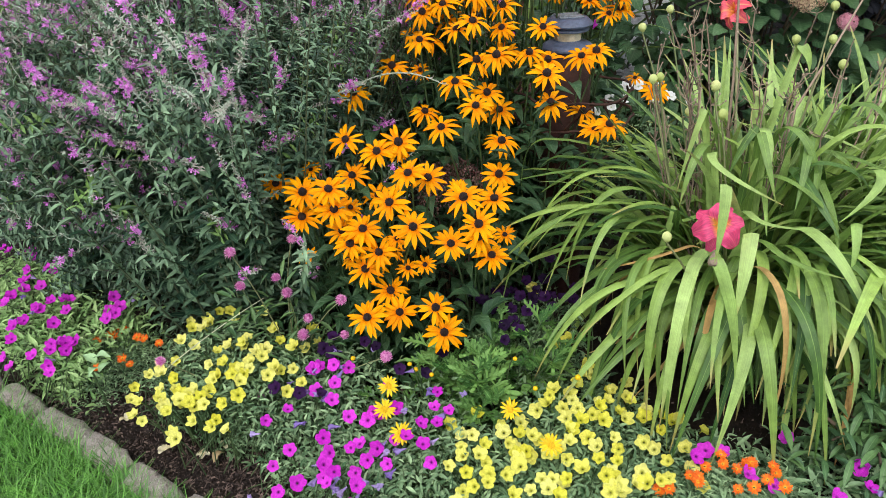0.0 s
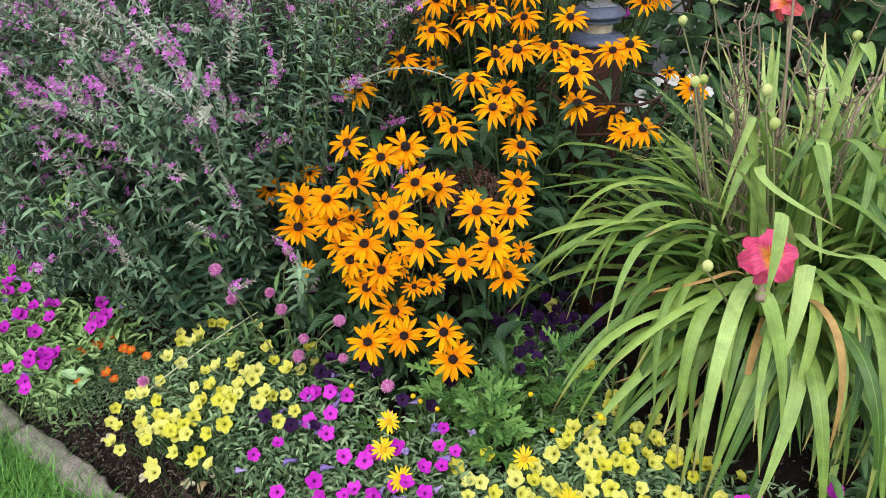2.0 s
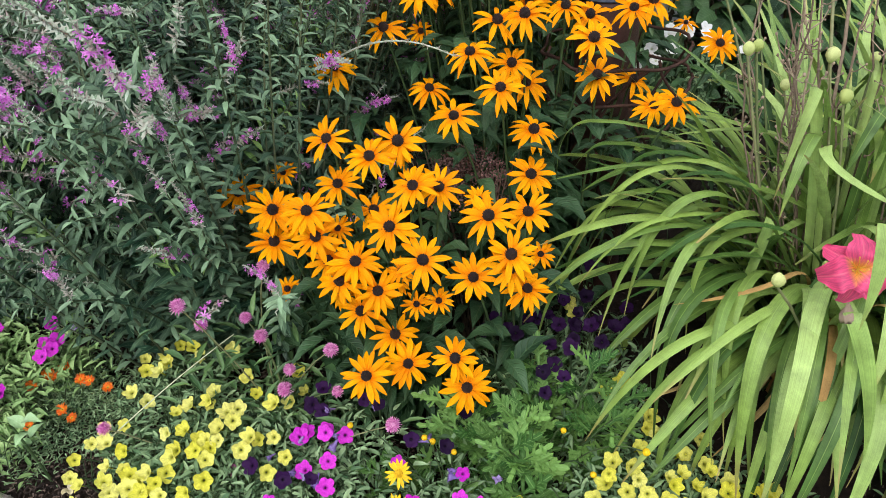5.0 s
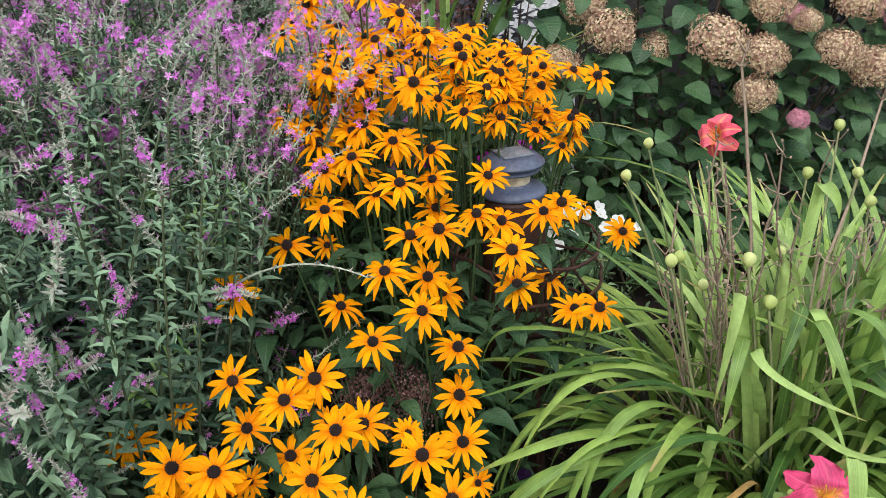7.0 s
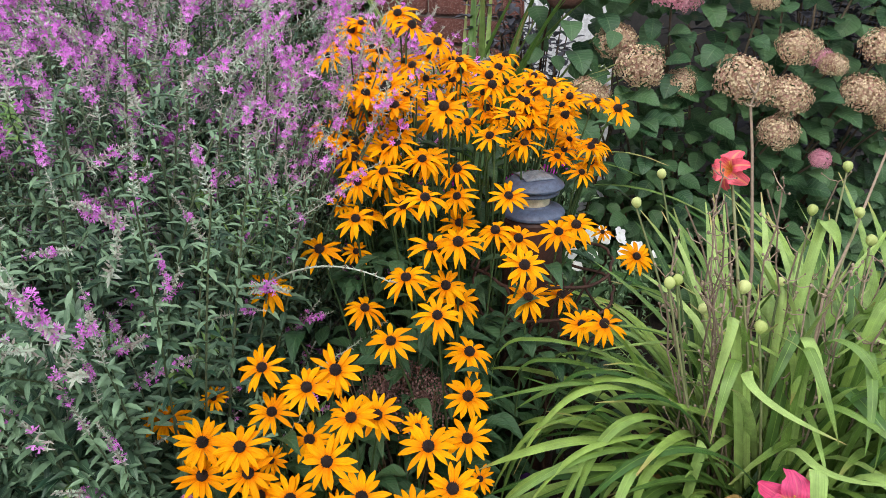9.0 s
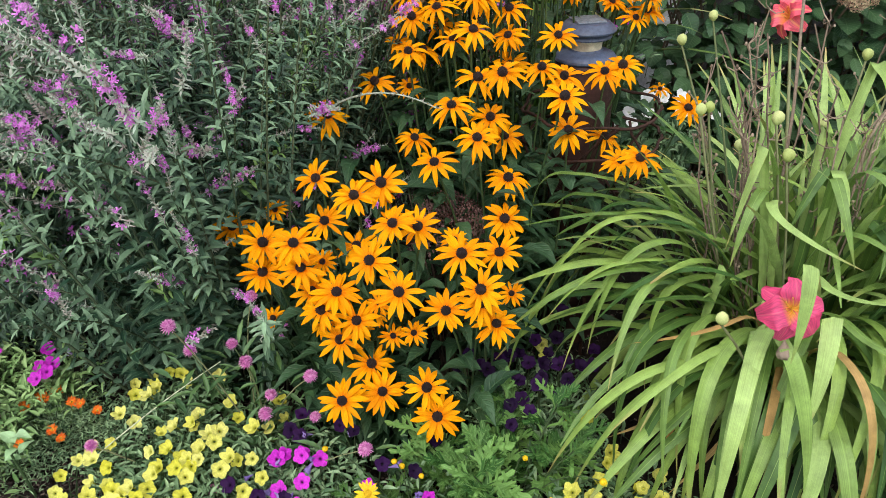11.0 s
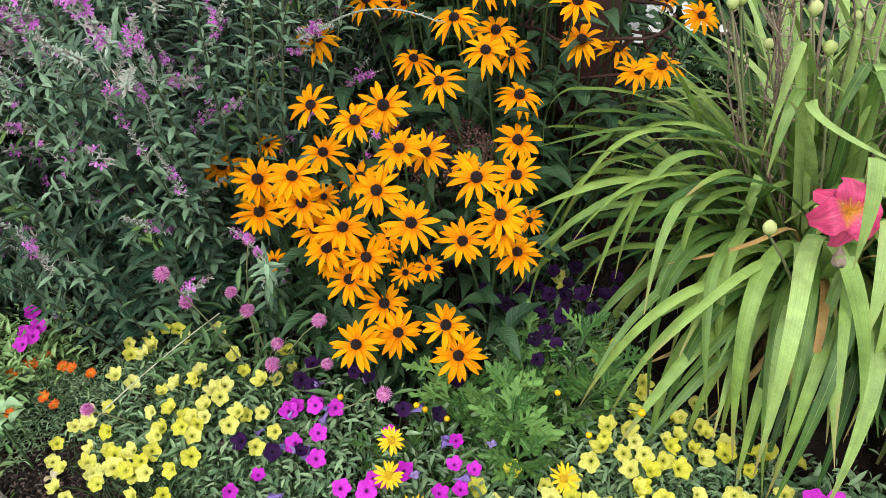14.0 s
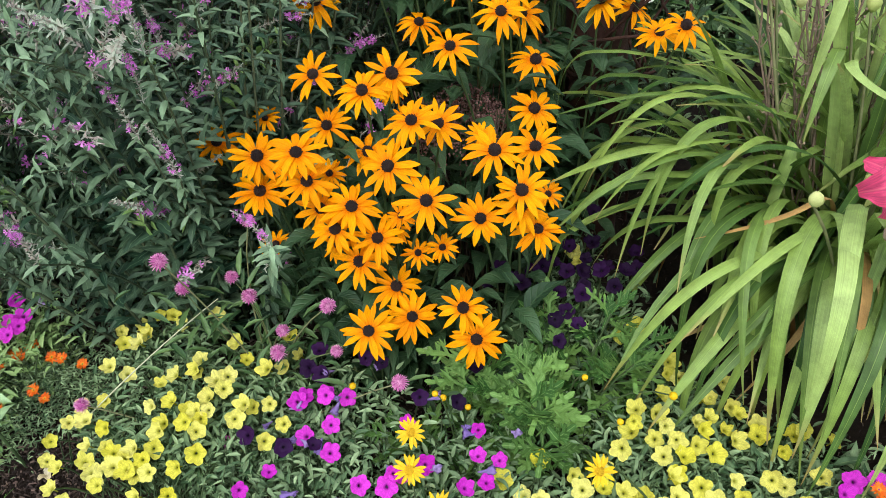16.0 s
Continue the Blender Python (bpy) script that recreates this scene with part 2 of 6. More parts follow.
M_ANTHER = leaf_mat("anther", (0.85, 0.50, 0.05), (0.9, 0.6, 0.1), trans=0.0, rough=0.7)
M_YEL = leaf_mat("yellow_petunia", mottle=0.1, dark=(0.71, 0.68, 0.06), light=(0.83, 0.81, 0.26), base=((0.26, 0.28, 0.0), 0.46), rib=None, streak=4, trans=0.3, rough=0.6, grain=150, spec=0.2)
M_MAG = leaf_mat("magenta_petunia", mottle=0.1, dark=(0.52, 0.015, 0.50), light=(0.70, 0.05, 0.66), base=((0.10, 0.0, 0.12), 0.34), streak=4, trans=0.3, rough=0.6, grain=150, spec=0.2)
M_DRK = leaf_mat("dark_petunia", mottle=0.1, dark=(0.010, 0.002, 0.020), light=(0.030, 0.005, 0.052), base=((0.006, 0.001, 0.012), 0.4), trans=0.12, rough=0.65, grain=150, spec=0.15)
M_WHT = leaf_mat("white_petunia", mottle=0.1, dark=(0.78, 0.80, 0.80), light=(0.88, 0.88, 0.86), base=((0.60, 0.66, 0.40), 0.3), trans=0.25, rough=0.6, grain=150)
M_WILT = leaf_mat("wilted_petunia", (0.22, 0.14, 0.44), (0.44, 0.34, 0.62), trans=0.2, rough=0.7, grain=150)
M_PET_LEAF = leaf_mat("petunia_leaf", (0.042, 0.108, 0.045), (0.38, 0.54, 0.29), rib=(0.20, 0.29, 0.12), rib_w=0.12, rough=0.55, trans=0.15, own=True, grain=90, spec=0.2)
M_LIGHT_LEAF = leaf_mat("light_petunia_leaf", (0.15, 0.30, 0.09), (0.43, 0.62, 0.25), rib=(0.34, 0.46, 0.19), rib_w=0.12, rough=0.6, trans=0.25, grain=90)
M_SEEDLING = leaf_mat("pale_seedling_leaf", (0.34, 0.55, 0.26), (0.44, 0.66, 0.34), rib=(0.5, 0.68, 0.4), rib_w=0.08, rough=0.5, trans=0.2, grain=60)
M_STRAW = leaf_mat("straw_stem", (0.46, 0.50, 0.32), (0.56, 0.58, 0.40), trans=0.0, rough=0.7, grain=120)
M_DAISY = leaf_mat("yellow_daisy", (0.88, 0.55, 0.005), (0.95, 0.66, 0.01), streak=4, trans=0.3, rough=0.55, grain=200)
M_DISC = leaf_mat("daisy_disc", (0.84, 0.48, 0.006), (0.90, 0.56, 0.01), trans=0.0, rough=0.8, grain=900, bump=1.0)
M_CUT_LEAF = leaf_mat("cut_leaf", (0.040, 0.125, 0.025), (0.25, 0.46, 0.12), lean=1.3, rib=(0.28, 0.46, 0.15), rib_w=0.15, rough=0.5, trans=0.2, grain=90, spec=0.25)
M_GLOBE = leaf_mat("globe_bract", (0.68, 0.16, 0.50), (0.86, 0.40, 0.70), tip=(0.9, 0.55, 0.76), tip_at=0.5, trans=0.2, rough=0.6, grain=300)
M_ORANGE = leaf_mat("orange_floret", (0.82, 0.12, 0.006), (0.90, 0.24, 0.01), base=((0.9, 0.45, 0.02), 0.3), trans=0.25, rough=0.6, grain=200)
M_AMA_LEAF = leaf_mat("amaranth_leaf", (0.035, 0.095, 0.035), (0.14, 0.26, 0.085), rib=(0.18, 0.29, 0.12), rib_w=0.1, rough=0.5, trans=0.15, grain=90)
M_HYD_LEAF = leaf_mat("hydrangea_leaf", (0.024, 0.075, 0.030), (0.080, 0.165, 0.062), rib=(0.12, 0.20, 0.09), rib_w=0.06, rough=0.5, trans=0.15, grain=30, veins=8, blotch=((0.09, 0.12, 0.05), 20), bump=0.5)
M_HYD_TAN = leaf_mat("dry_hydrangea_floret", (0.38, 0.19, 0.15), (0.84, 0.70, 0.46), trans=0.2, rough=0.75, grain=150)
M_HYD_PINK = leaf_mat("pink_hydrangea_floret", (0.64, 0.24, 0.35), (0.82, 0.46, 0.53), trans=0.25, rough=0.7, grain=150)
M_WOODY = leaf_mat("woody_stem", (0.08, 0.055, 0.04), (0.16, 0.12, 0.08), trans=0.0, rough=0.9, grain=120)
M_NINE = leaf_mat("dark_purple_leaf", (0.030, 0.032, 0.042), (0.11, 0.11, 0.14), rib=(0.10, 0.10, 0.12), rib_w=0.1, rough=0.5, trans=0.1, grain=60)
M_IRIS = leaf_mat("sword_leaf", (0.10, 0.20, 0.04), (0.26, 0.38, 0.11), streak=6, tip=(0.4, 0.3, 0.12), tip_at=0.8, rough=0.5, trans=0.2)
M_SHRUB = leaf_mat("back_shrub_leaf", (0.02, 0.06, 0.018), (0.06, 0.13, 0.035), rough=0.5, trans=0.2)
M_SEDUM = leaf_mat("reddish_seed_head", (0.10, 0.045, 0.042), (0.32, 0.19, 0.17), trans=0.1, rough=0.8, grain=300)
M_YOUNG = leaf_mat("young_loosestrife_leaf", (0.13, 0.26, 0.07), (0.26, 0.42, 0.12), rib=(0.30, 0.44, 0.18), rib_w=0.1, rough=0.5, trans=0.25, grain=80)
M_PETAL_DROP = leaf_mat("fallen_petal", (0.72, 0.62, 0.36), (0.85, 0.80, 0.62), rough=0.7, trans=0.3, streak=4)
# dark foot of each blade: the shade low in the turf is painted
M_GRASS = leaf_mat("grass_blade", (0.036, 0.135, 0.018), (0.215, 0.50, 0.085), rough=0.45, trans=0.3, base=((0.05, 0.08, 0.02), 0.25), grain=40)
M_DEAD = leaf_mat("fallen_leaf", (0.34, 0.24, 0.12), (0.50, 0.40, 0.22), rough=0.8, trans=0.15)
M_SOIL = solid_mat("dark_mulch", [(0.3, (0.010, 0.007, 0.005)), (0.7, (0.035, 0.022, 0.015))], 25, 0.95, bump=1.0, dist=0.01, fine=160)
M_CHIP = leaf_mat("bark_chip", (0.018, 0.011, 0.009), (0.24, 0.17, 0.14), lean=3.2, trans=0.0, rough=0.9, grain=120, bump=0.8)
M_TURF = solid_mat("turf_soil", [(0.3, (0.022, 0.055, 0.012)), (0.7, (0.060, 0.13, 0.030))], 6, 0.95, fine=120)
M_STONE = solid_mat("edging_stone", [(0.3, (0.29, 0.245, 0.215)), (0.7, (0.50, 0.44, 0.39))], 30, 0.95, bump=1.0, dist=0.010, fine=190, speck=((0.58, 0.52, 0.46), 330))
M_CAP = solid_mat("slate_blue_plastic", [(0.3, (0.050, 0.068, 0.115)), (0.7, (0.078, 0.102, 0.16))], 20, 0.45, bump=0.1, fine=150, spec=0.5)
M_PANEL = solid_mat("solar_panel", [(0.3, (0.16, 0.18, 0.21)), (0.7, (0.22, 0.24, 0.27))], 40, 0.2, bump=0.05, fine=200, spec=0.6)
M_LENS = solid_mat("clouded_lens", [(0.3, (0.42, 0.36, 0.25)), (0.7, (0.58, 0.52, 0.38))], 30, 0.35, bump=0.1, fine=100, spec=0.5)
M_BODY = solid_mat("red_brown_post", [(0.3, (0.028, 0.013, 0.011)), (0.7, (0.070, 0.028, 0.022))], 18, 0.55, bump=0.4, fine=90)
M_RUST = solid_mat("rusty_iron", [(0.3, (0.030, 0.016, 0.013)), (0.7, (0.085, 0.040, 0.028))], 40, 0.8, metal=0.2, bump=0.6, fine=250)
M_BRICK = solid_mat("rough_brick", [(0.3, (0.085, 0.030, 0.024)), (0.7, (0.165, 0.062, 0.048))], 14, 0.9, bump=0.8, dist=0.006, fine=130, speck=((0.30, 0.20, 0.18), 220))
M_MORTAR = solid_mat("mortar", [(0.3, (0.20, 0.165, 0.15)), (0.7, (0.30, 0.26, 0.235))], 20, 0.95, fine=180)
M_SHADE_WALL = solid_mat("shade_dark_wall", [(0.3, (0.030, 0.028, 0.028)), (0.7, (0.05, 0.046, 0.045))], 4, 0.7, bump=0.2, fine=60)
M_WHITE = solid_mat("white_paint", [(0.3, (0.72, 0.73, 0.76)), (0.7, (0.80, 0.81, 0.83))], 3, 0.5, bump=0.1, fine=60)

# ---- ground, lawn, edging, wall ----
def bed_height(x, y):
    return 0.006 * math.sin(x * 13 + y * 5) + 0.005 * math.sin(y * 17 - x * 7)


EDGE = [(-2.6, 2.05), (-1.6, 1.68), (-0.98, 1.31), (-0.79, 1.185), (-0.56, 1.02), (-0.40, 0.925), (-0.1, 0.80), (0.4, 0.70), (1.2, 0.66), (2.6, 0.7)]


def edge_y(x):
    for (x0, y0), (x1, y1) in zip(EDGE, EDGE[1:]):
        if x0 <= x <= x1:
            return y0 + (y1 - y0) * (x - x0) / (x1 - x0)
    return EDGE[0][1] if x < EDGE[0][0] else EDGE[-1][1]


def ground_sheet():
    bm = bmesh.new()
    xs = [-900, -60, -12, -5] + [-3 + i * 0.08 for i in range(76)] + [5, 12, 60, 900]
    ys = [-900, -60, -12, -4, -1, 0] + [0.3 + i * 0.08 for i in range(45)] + [5, 12, 60, 900]
    g = [[bm.verts.new((x, y, bed_height(x, y) if -3 < x < 3 and 0.3 < y < 4 else 0.0)) for x in xs] for y in ys]
    for j in range(len(ys) - 1):
        for i in range(len(xs) - 1):
            fc = bm.faces.new((g[j][i], g[j][i + 1], g[j + 1][i + 1], g[j + 1][i]))
            cx, cy = (xs[i] + xs[i + 1]) / 2, (ys[j] + ys[j + 1]) / 2
            fc.material_index = 0 if (abs(cx) < 3.2 and edge_y(cx) < cy < 4) else 1
            fc.smooth = True
    me = bpy.data.meshes.new("ground")
    bm.to_mesh(me)
    bm.free()
    me.materials.append(M_SOIL)
    me.materials.append(M_TURF)
    return tagged(new("ground", me), "dark bark mulch bed and turf soil beside it", "ground", kind="structure")


ground_sheet()


def mulch_chips():
    acc = Acc()
    chip = ([(-.5, 0, 0), (.5, 0.05, 0), (.42, 1, 0), (-.4, .92, 0), (-.4, .1, 1), (.4, .12, 1), (.3, .85, 1), (-.32, .8, 1)],
            [(0, 1, 5, 4), (1, 2, 6, 5), (2, 3, 7, 6), (3, 0, 4, 7), (4, 5, 6, 7)], [(0, 0, 0)] * 8)
    for k in range(40000):
        x = rng.uniform(-1.4, 1.1) if k < 20000 else rng.gauss(-0.55, 0.28)
        y = rng.uniform(0.75, 1.9) if k < 20000 else rng.gauss(1.15, 0.22)
        if y < edge_y(x) + 0.05 or math.hypot(x - 0.5, y - 1.36) < 0.36 and rng.random() < 0.75:
            continue
        a = rng.uniform(0, 6.28)
        d = (math.cos(a), math.sin(a), rng.uniform(-0.25, 0.3))
        l, w = rng.uniform(0.003, 0.013), rng.uniform(0.0007, 0.0022)
        acc.add(*chip, basis(d, (0.2, 0.1, 1), w, l, rng.uniform(0.001, 0.004)), (x, y, bed_height(x, y) + rng.uniform(0, 0.008)))
    tagged(new("mulch", acc.mesh("mulch", M_CHIP, smooth=False)), "loose dark brown bark mulch chips", "mulch", kind="stuff")


mulch_chips()


def lawn():
    acc = Acc()
    tb = strip(4, lambda t: 1 - t * 0.85, 0.2, lambda t: (0.92 * t - 0.1 * t * t, -0.3 * t * t), cols=2)
    n = 0
    while n < 44000:
        x, y = rng.uniform(-1.7, 0.15), rng.uniform(0.5, 1.6)
        if y > edge_y(x) - 0.008 + rng.uniform(-0.014, 0.006):
            continue
        n += 1
        a = rng.uniform(0, 6.28)
        tilt = rng.uniform(0.05, 0.65)
        d = (math.cos(a) * tilt, math.sin(a) * tilt, 1)
        acc.add(*tb, basis(d, (-d[0], -d[1], 0.6), rng.uniform(0.0020, 0.0040), rng.uniform(0.035, 0.10)), (x, y, 0.0))
    for _ in range(13000):
        x, y = rng.uniform(-3.2, 3.2), rng.uniform(-1.6, 2.0)
        if y > edge_y(x) - 0.02 or (-1.7 < x < 0.15 and 0.5 < y):
            continue
        a = rng.uniform(0, 6.28)
        acc.add(*tb, basis((math.cos(a) * 0.5, math.sin(a) * 0.5, 1), (-math.cos(a), -math.sin(a), 0.6), rng.uniform(0.004, 0.008), rng.uniform(0.05, 0.11)), (x, y, 0.0))
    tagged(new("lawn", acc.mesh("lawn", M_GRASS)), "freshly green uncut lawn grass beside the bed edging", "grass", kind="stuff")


lawn()


def stone_block(l, w, h, seed):
    r = random.Random(seed)
    bm = bmesh.new()
    bmesh.ops.create_cube(bm, size=1)
    bmesh.ops.scale(bm, vec=(l, w, h), verts=bm.verts)
    bmesh.ops.subdivide_edges(bm, edges=bm.edges[:], cuts=8, use_grid_fill=True)
    for v in bm.verts:
        if v.co.z > 0:
            v.co.z -= 0.010 * (abs(v.co.y) / (w * 0.5)) ** 4 + 0.018 * (abs(v.co.x) / (l * 0.5)) ** 8
        v.co += noise.noise_vector(v.co * 28 + Vector((seed * 3.7, 0, 0))) * 0.010 + noise.noise_vector(v.co * 90) * 0.006 + noise.noise_vector(v.co * 240) * 0.004
    for fc in bm.faces:
        fc.smooth = True
    me = bpy.data.meshes.new("stone")
    bm.to_mesh(me)
    bm.free()
    me.materials.append(M_STONE)
    return me


edging = thing("edging", (-0.6, 1.05, 0), "weathered grey-brown aggregate concrete edging stones in a row", "edging", kind="structure")
stone_shapes = [stone_block(0.136 + 0.005 * (i % 3), 0.049, 0.09, i) for i in range(6)]
walked = []
for (x0, y0), (x1, y1) in zip(EDGE, EDGE[1:]):
    seg = math.hypot(x1 - x0, y1 - y0)
    walked += [(x0 + (x1 - x0) * k / 40, y0 + (y1 - y0) * k / 40, math.atan2(y1 - y0, x1 - x0), seg / 40) for k in range(40)]
run = 0.0
for x, y, an, step in walked:
    run += step
    if run >= 0.152:
        run -= 0.152
        part("stone", stone_shapes[rng.randrange(6)], edging,
             Matrix.Translation((x, y, -0.006 + rng.uniform(-0.004, 0.004))) @ Matrix.Rotation(an + rng.uniform(-0.03, 0.03), 4, "Z") @ Matrix.Rotation(rng.uniform(-0.08, 0.08), 4, "X"))


def box(name, lo, hi, mat, bevel=0.004):
    bm = bmesh.new()
    bmesh.ops.create_cube(bm, size=1)
    for v in bm.verts:
        v.co = Vector([(lo[i] + hi[i]) / 2 + v.co[i] * (hi[i] - lo[i]) for i in range(3)])
    bmesh.ops.bevel(bm, geom=bm.edges[:], offset=bevel, segments=2, affect="EDGES")
    me = bpy.data.meshes.new(name)
    bm.to_mesh(me)
    bm.free()
    me.materials.append(mat)
    return me


def garden_wall():
    turn = Matrix.Translation((0.60, 3.34, 0)) @ Matrix.Rotation(-0.55, 4, "Z") @ Matrix.Rotation(0.03, 4, "Y") @ Matrix.Translation((-0.60, -3.34, 0))
    w = tagged(new("wall_back", box("wall_back", (-1.40, 3.34, -0.05), (0.60, 3.50, 0.905), M_MORTAR)), "red-brown rough-faced brick garden wall with pale joints", "wall", kind="structure")
    w.matrix_basis = turn
    PLACE[w] = turn
    shapes = [box("brick", (-0.195, -0.09, -0.046), (0.195, 0.09, 0.046), M_BRICK, 0.006) for _ in range(2)]
    for row in range(9):
        z = 0.862 - row * 0.104
        for k in range(10):
            x = 0.395 - k * 0.402 - (0.2 if row % 2 else 0)
            if k == 0 and row % 2:
                part("brick", shapes[0], w, turn @ Matrix.Translation((0.497, 3.41, z)) @ Matrix.Diagonal((0.47, 1, 1, 1)))
            if x > -1.2:
                part("brick", shapes[(row + k) % 2], w, turn @ Matrix.Translation((x, 3.41 + rng.uniform(-0.003, 0.003), z)))


garden_wall()
tagged(new("house_trim", box("house_trim", (0.606, 3.30, -0.05), (0.96, 3.62, 2.6), M_WHITE)), "white painted corner board at the end of the wall", "trim", kind="structure")
# assumed wall; its near-black colour stands in for shade behind the hydrangea
tagged(new("house_wall", box("house_wall", (0.964, 3.40, -0.05), (5.5, 3.6, 2.6), M_SHADE_WALL)), "assumed house wall behind the shrubs, coloured dark for the shade there", "wall", kind="structure")


# ---- black-eyed coneflowers ----
def ray_shape(t):
    return max(0.03, 0.42 + 1.05 * t - 0.85 * t * t if t < 0.6 else 0.744 * (1 - ((t - 0.6) / 0.42) ** 1.7) + 0.05)


def ray_heads(n, count_lo, count_hi, droop_lo, droop_hi, seed, mat):
    """Rings of ray petals of radius 1."""
    out = []
    for k in range(n):
        r = random.Random(seed + k)
        acc = Acc()
        count = r.randint(count_lo, count_hi)
        for i in range(count):
            dr = r.uniform(droop_lo, droop_hi)
            cv = r.uniform(-0.05, 0.12)
            tp = strip(6, ray_shape, 0.10, lambda t, dr=dr, cv=cv: (t, cv * math.sin(t * 3.1) - dr * t * t))
            an = 2 * math.pi * (i + r.uniform(-0.36, 0.36)) / count
            l = r.uniform(0.74, 0.97)
            d = (math.cos(an), math.sin(an), r.uniform(-0.06, 0.12))
            acc.add(*tp, basis(d, (0, 0, 1), r.uniform(0.26, 0.34), l), (math.cos(an) * 0.12, math.sin(an) * 0.12, r.uniform(-0.03, 0.03)), r.random())
        out.append(acc.mesh("petals", mat))
    return out


def cone_mesh(mat, h=0.24, r0=0.21, spikes=70):
    acc = Acc()
    acc.add(*lathe([(0.001, -0.06), (r0 * 0.8, -0.05), (r0, 0.03), (r0 * 0.93, h * 0.5), (r0 * 0.65, h * 0.85), (r0 * 0.3, h), (0.001, h * 0.98)], 14), np.eye(3), (0, 0, 0))
    tp = ([(-.5, 0, 0), (.5, 0, 0), (0, 0, .5), (0, 1, 0.1)], [(0, 1, 3), (1, 2, 3), (2, 0, 3)], [(0, 0, 0)] * 4)
    for i in range(spikes):
        t = (i + 0.5) / spikes
        an = i * 2.39996
        rr = math.sqrt(t)
        z = h * math.sqrt(max(0.0, 1 - t * 0.95))
        p = (math.cos(an) * r0 * rr, math.sin(an) * r0 * rr, z - 0.01)
        acc.add(*tp, basis((p[0], p[1], 0.16), (0, 0, 1), 0.05, 0.055), p)
    return acc.mesh("cone", mat)


HEADS_OPEN = ray_heads(14, 12, 16, 0.0, 0.30, 10, M_RAY)
HEADS_DROOP = ray_heads(8, 10, 13, 0.22, 0.55, 40, M_RAY)
CONES = [cone_mesh(M_CONE, 0.20, 0.20), cone_mesh(M_CONE, 0.28, 0.21)]


def ovate(t):
    return max(0.01, 1.5 * math.sin(math.pi * t ** 0.72) * (1 - 0.38 * t) * 0.72)


def broad_leaf(k, mat, shape=ovate, droop=0.35, wave=0.02, rows=8, cols=5, teeth=0.0):
    r = random.Random(k)
    acc = Acc()
    dr = droop * r.uniform(0.5, 1.4)
    v, f, a = strip(rows, lambda t: shape(t) * (1 + teeth * (1 if int(t * rows + .5) % 2 else -1)), 0.10, lambda t: (t - 0.25 * dr * t * t, 0.12 * math.sin(t * 3) - dr * t * t), cols, wave)
    acc.add(v, f, a, np.eye(3), (0, 0, 0), r.random())
    return acc.mesh("leaf", mat)


RUD_LEAVES = [broad_leaf(k, M_RUD_LEAF) for k in range(6)]


def turned(loc, d, up, w, l):
    b = basis(d, up, w, l)
    m = Matrix.Identity(4)
    for i in range(3):
        for j in range(3):
            m[i][j] = b[i][j]
        m[i][3] = loc[i]
    return m


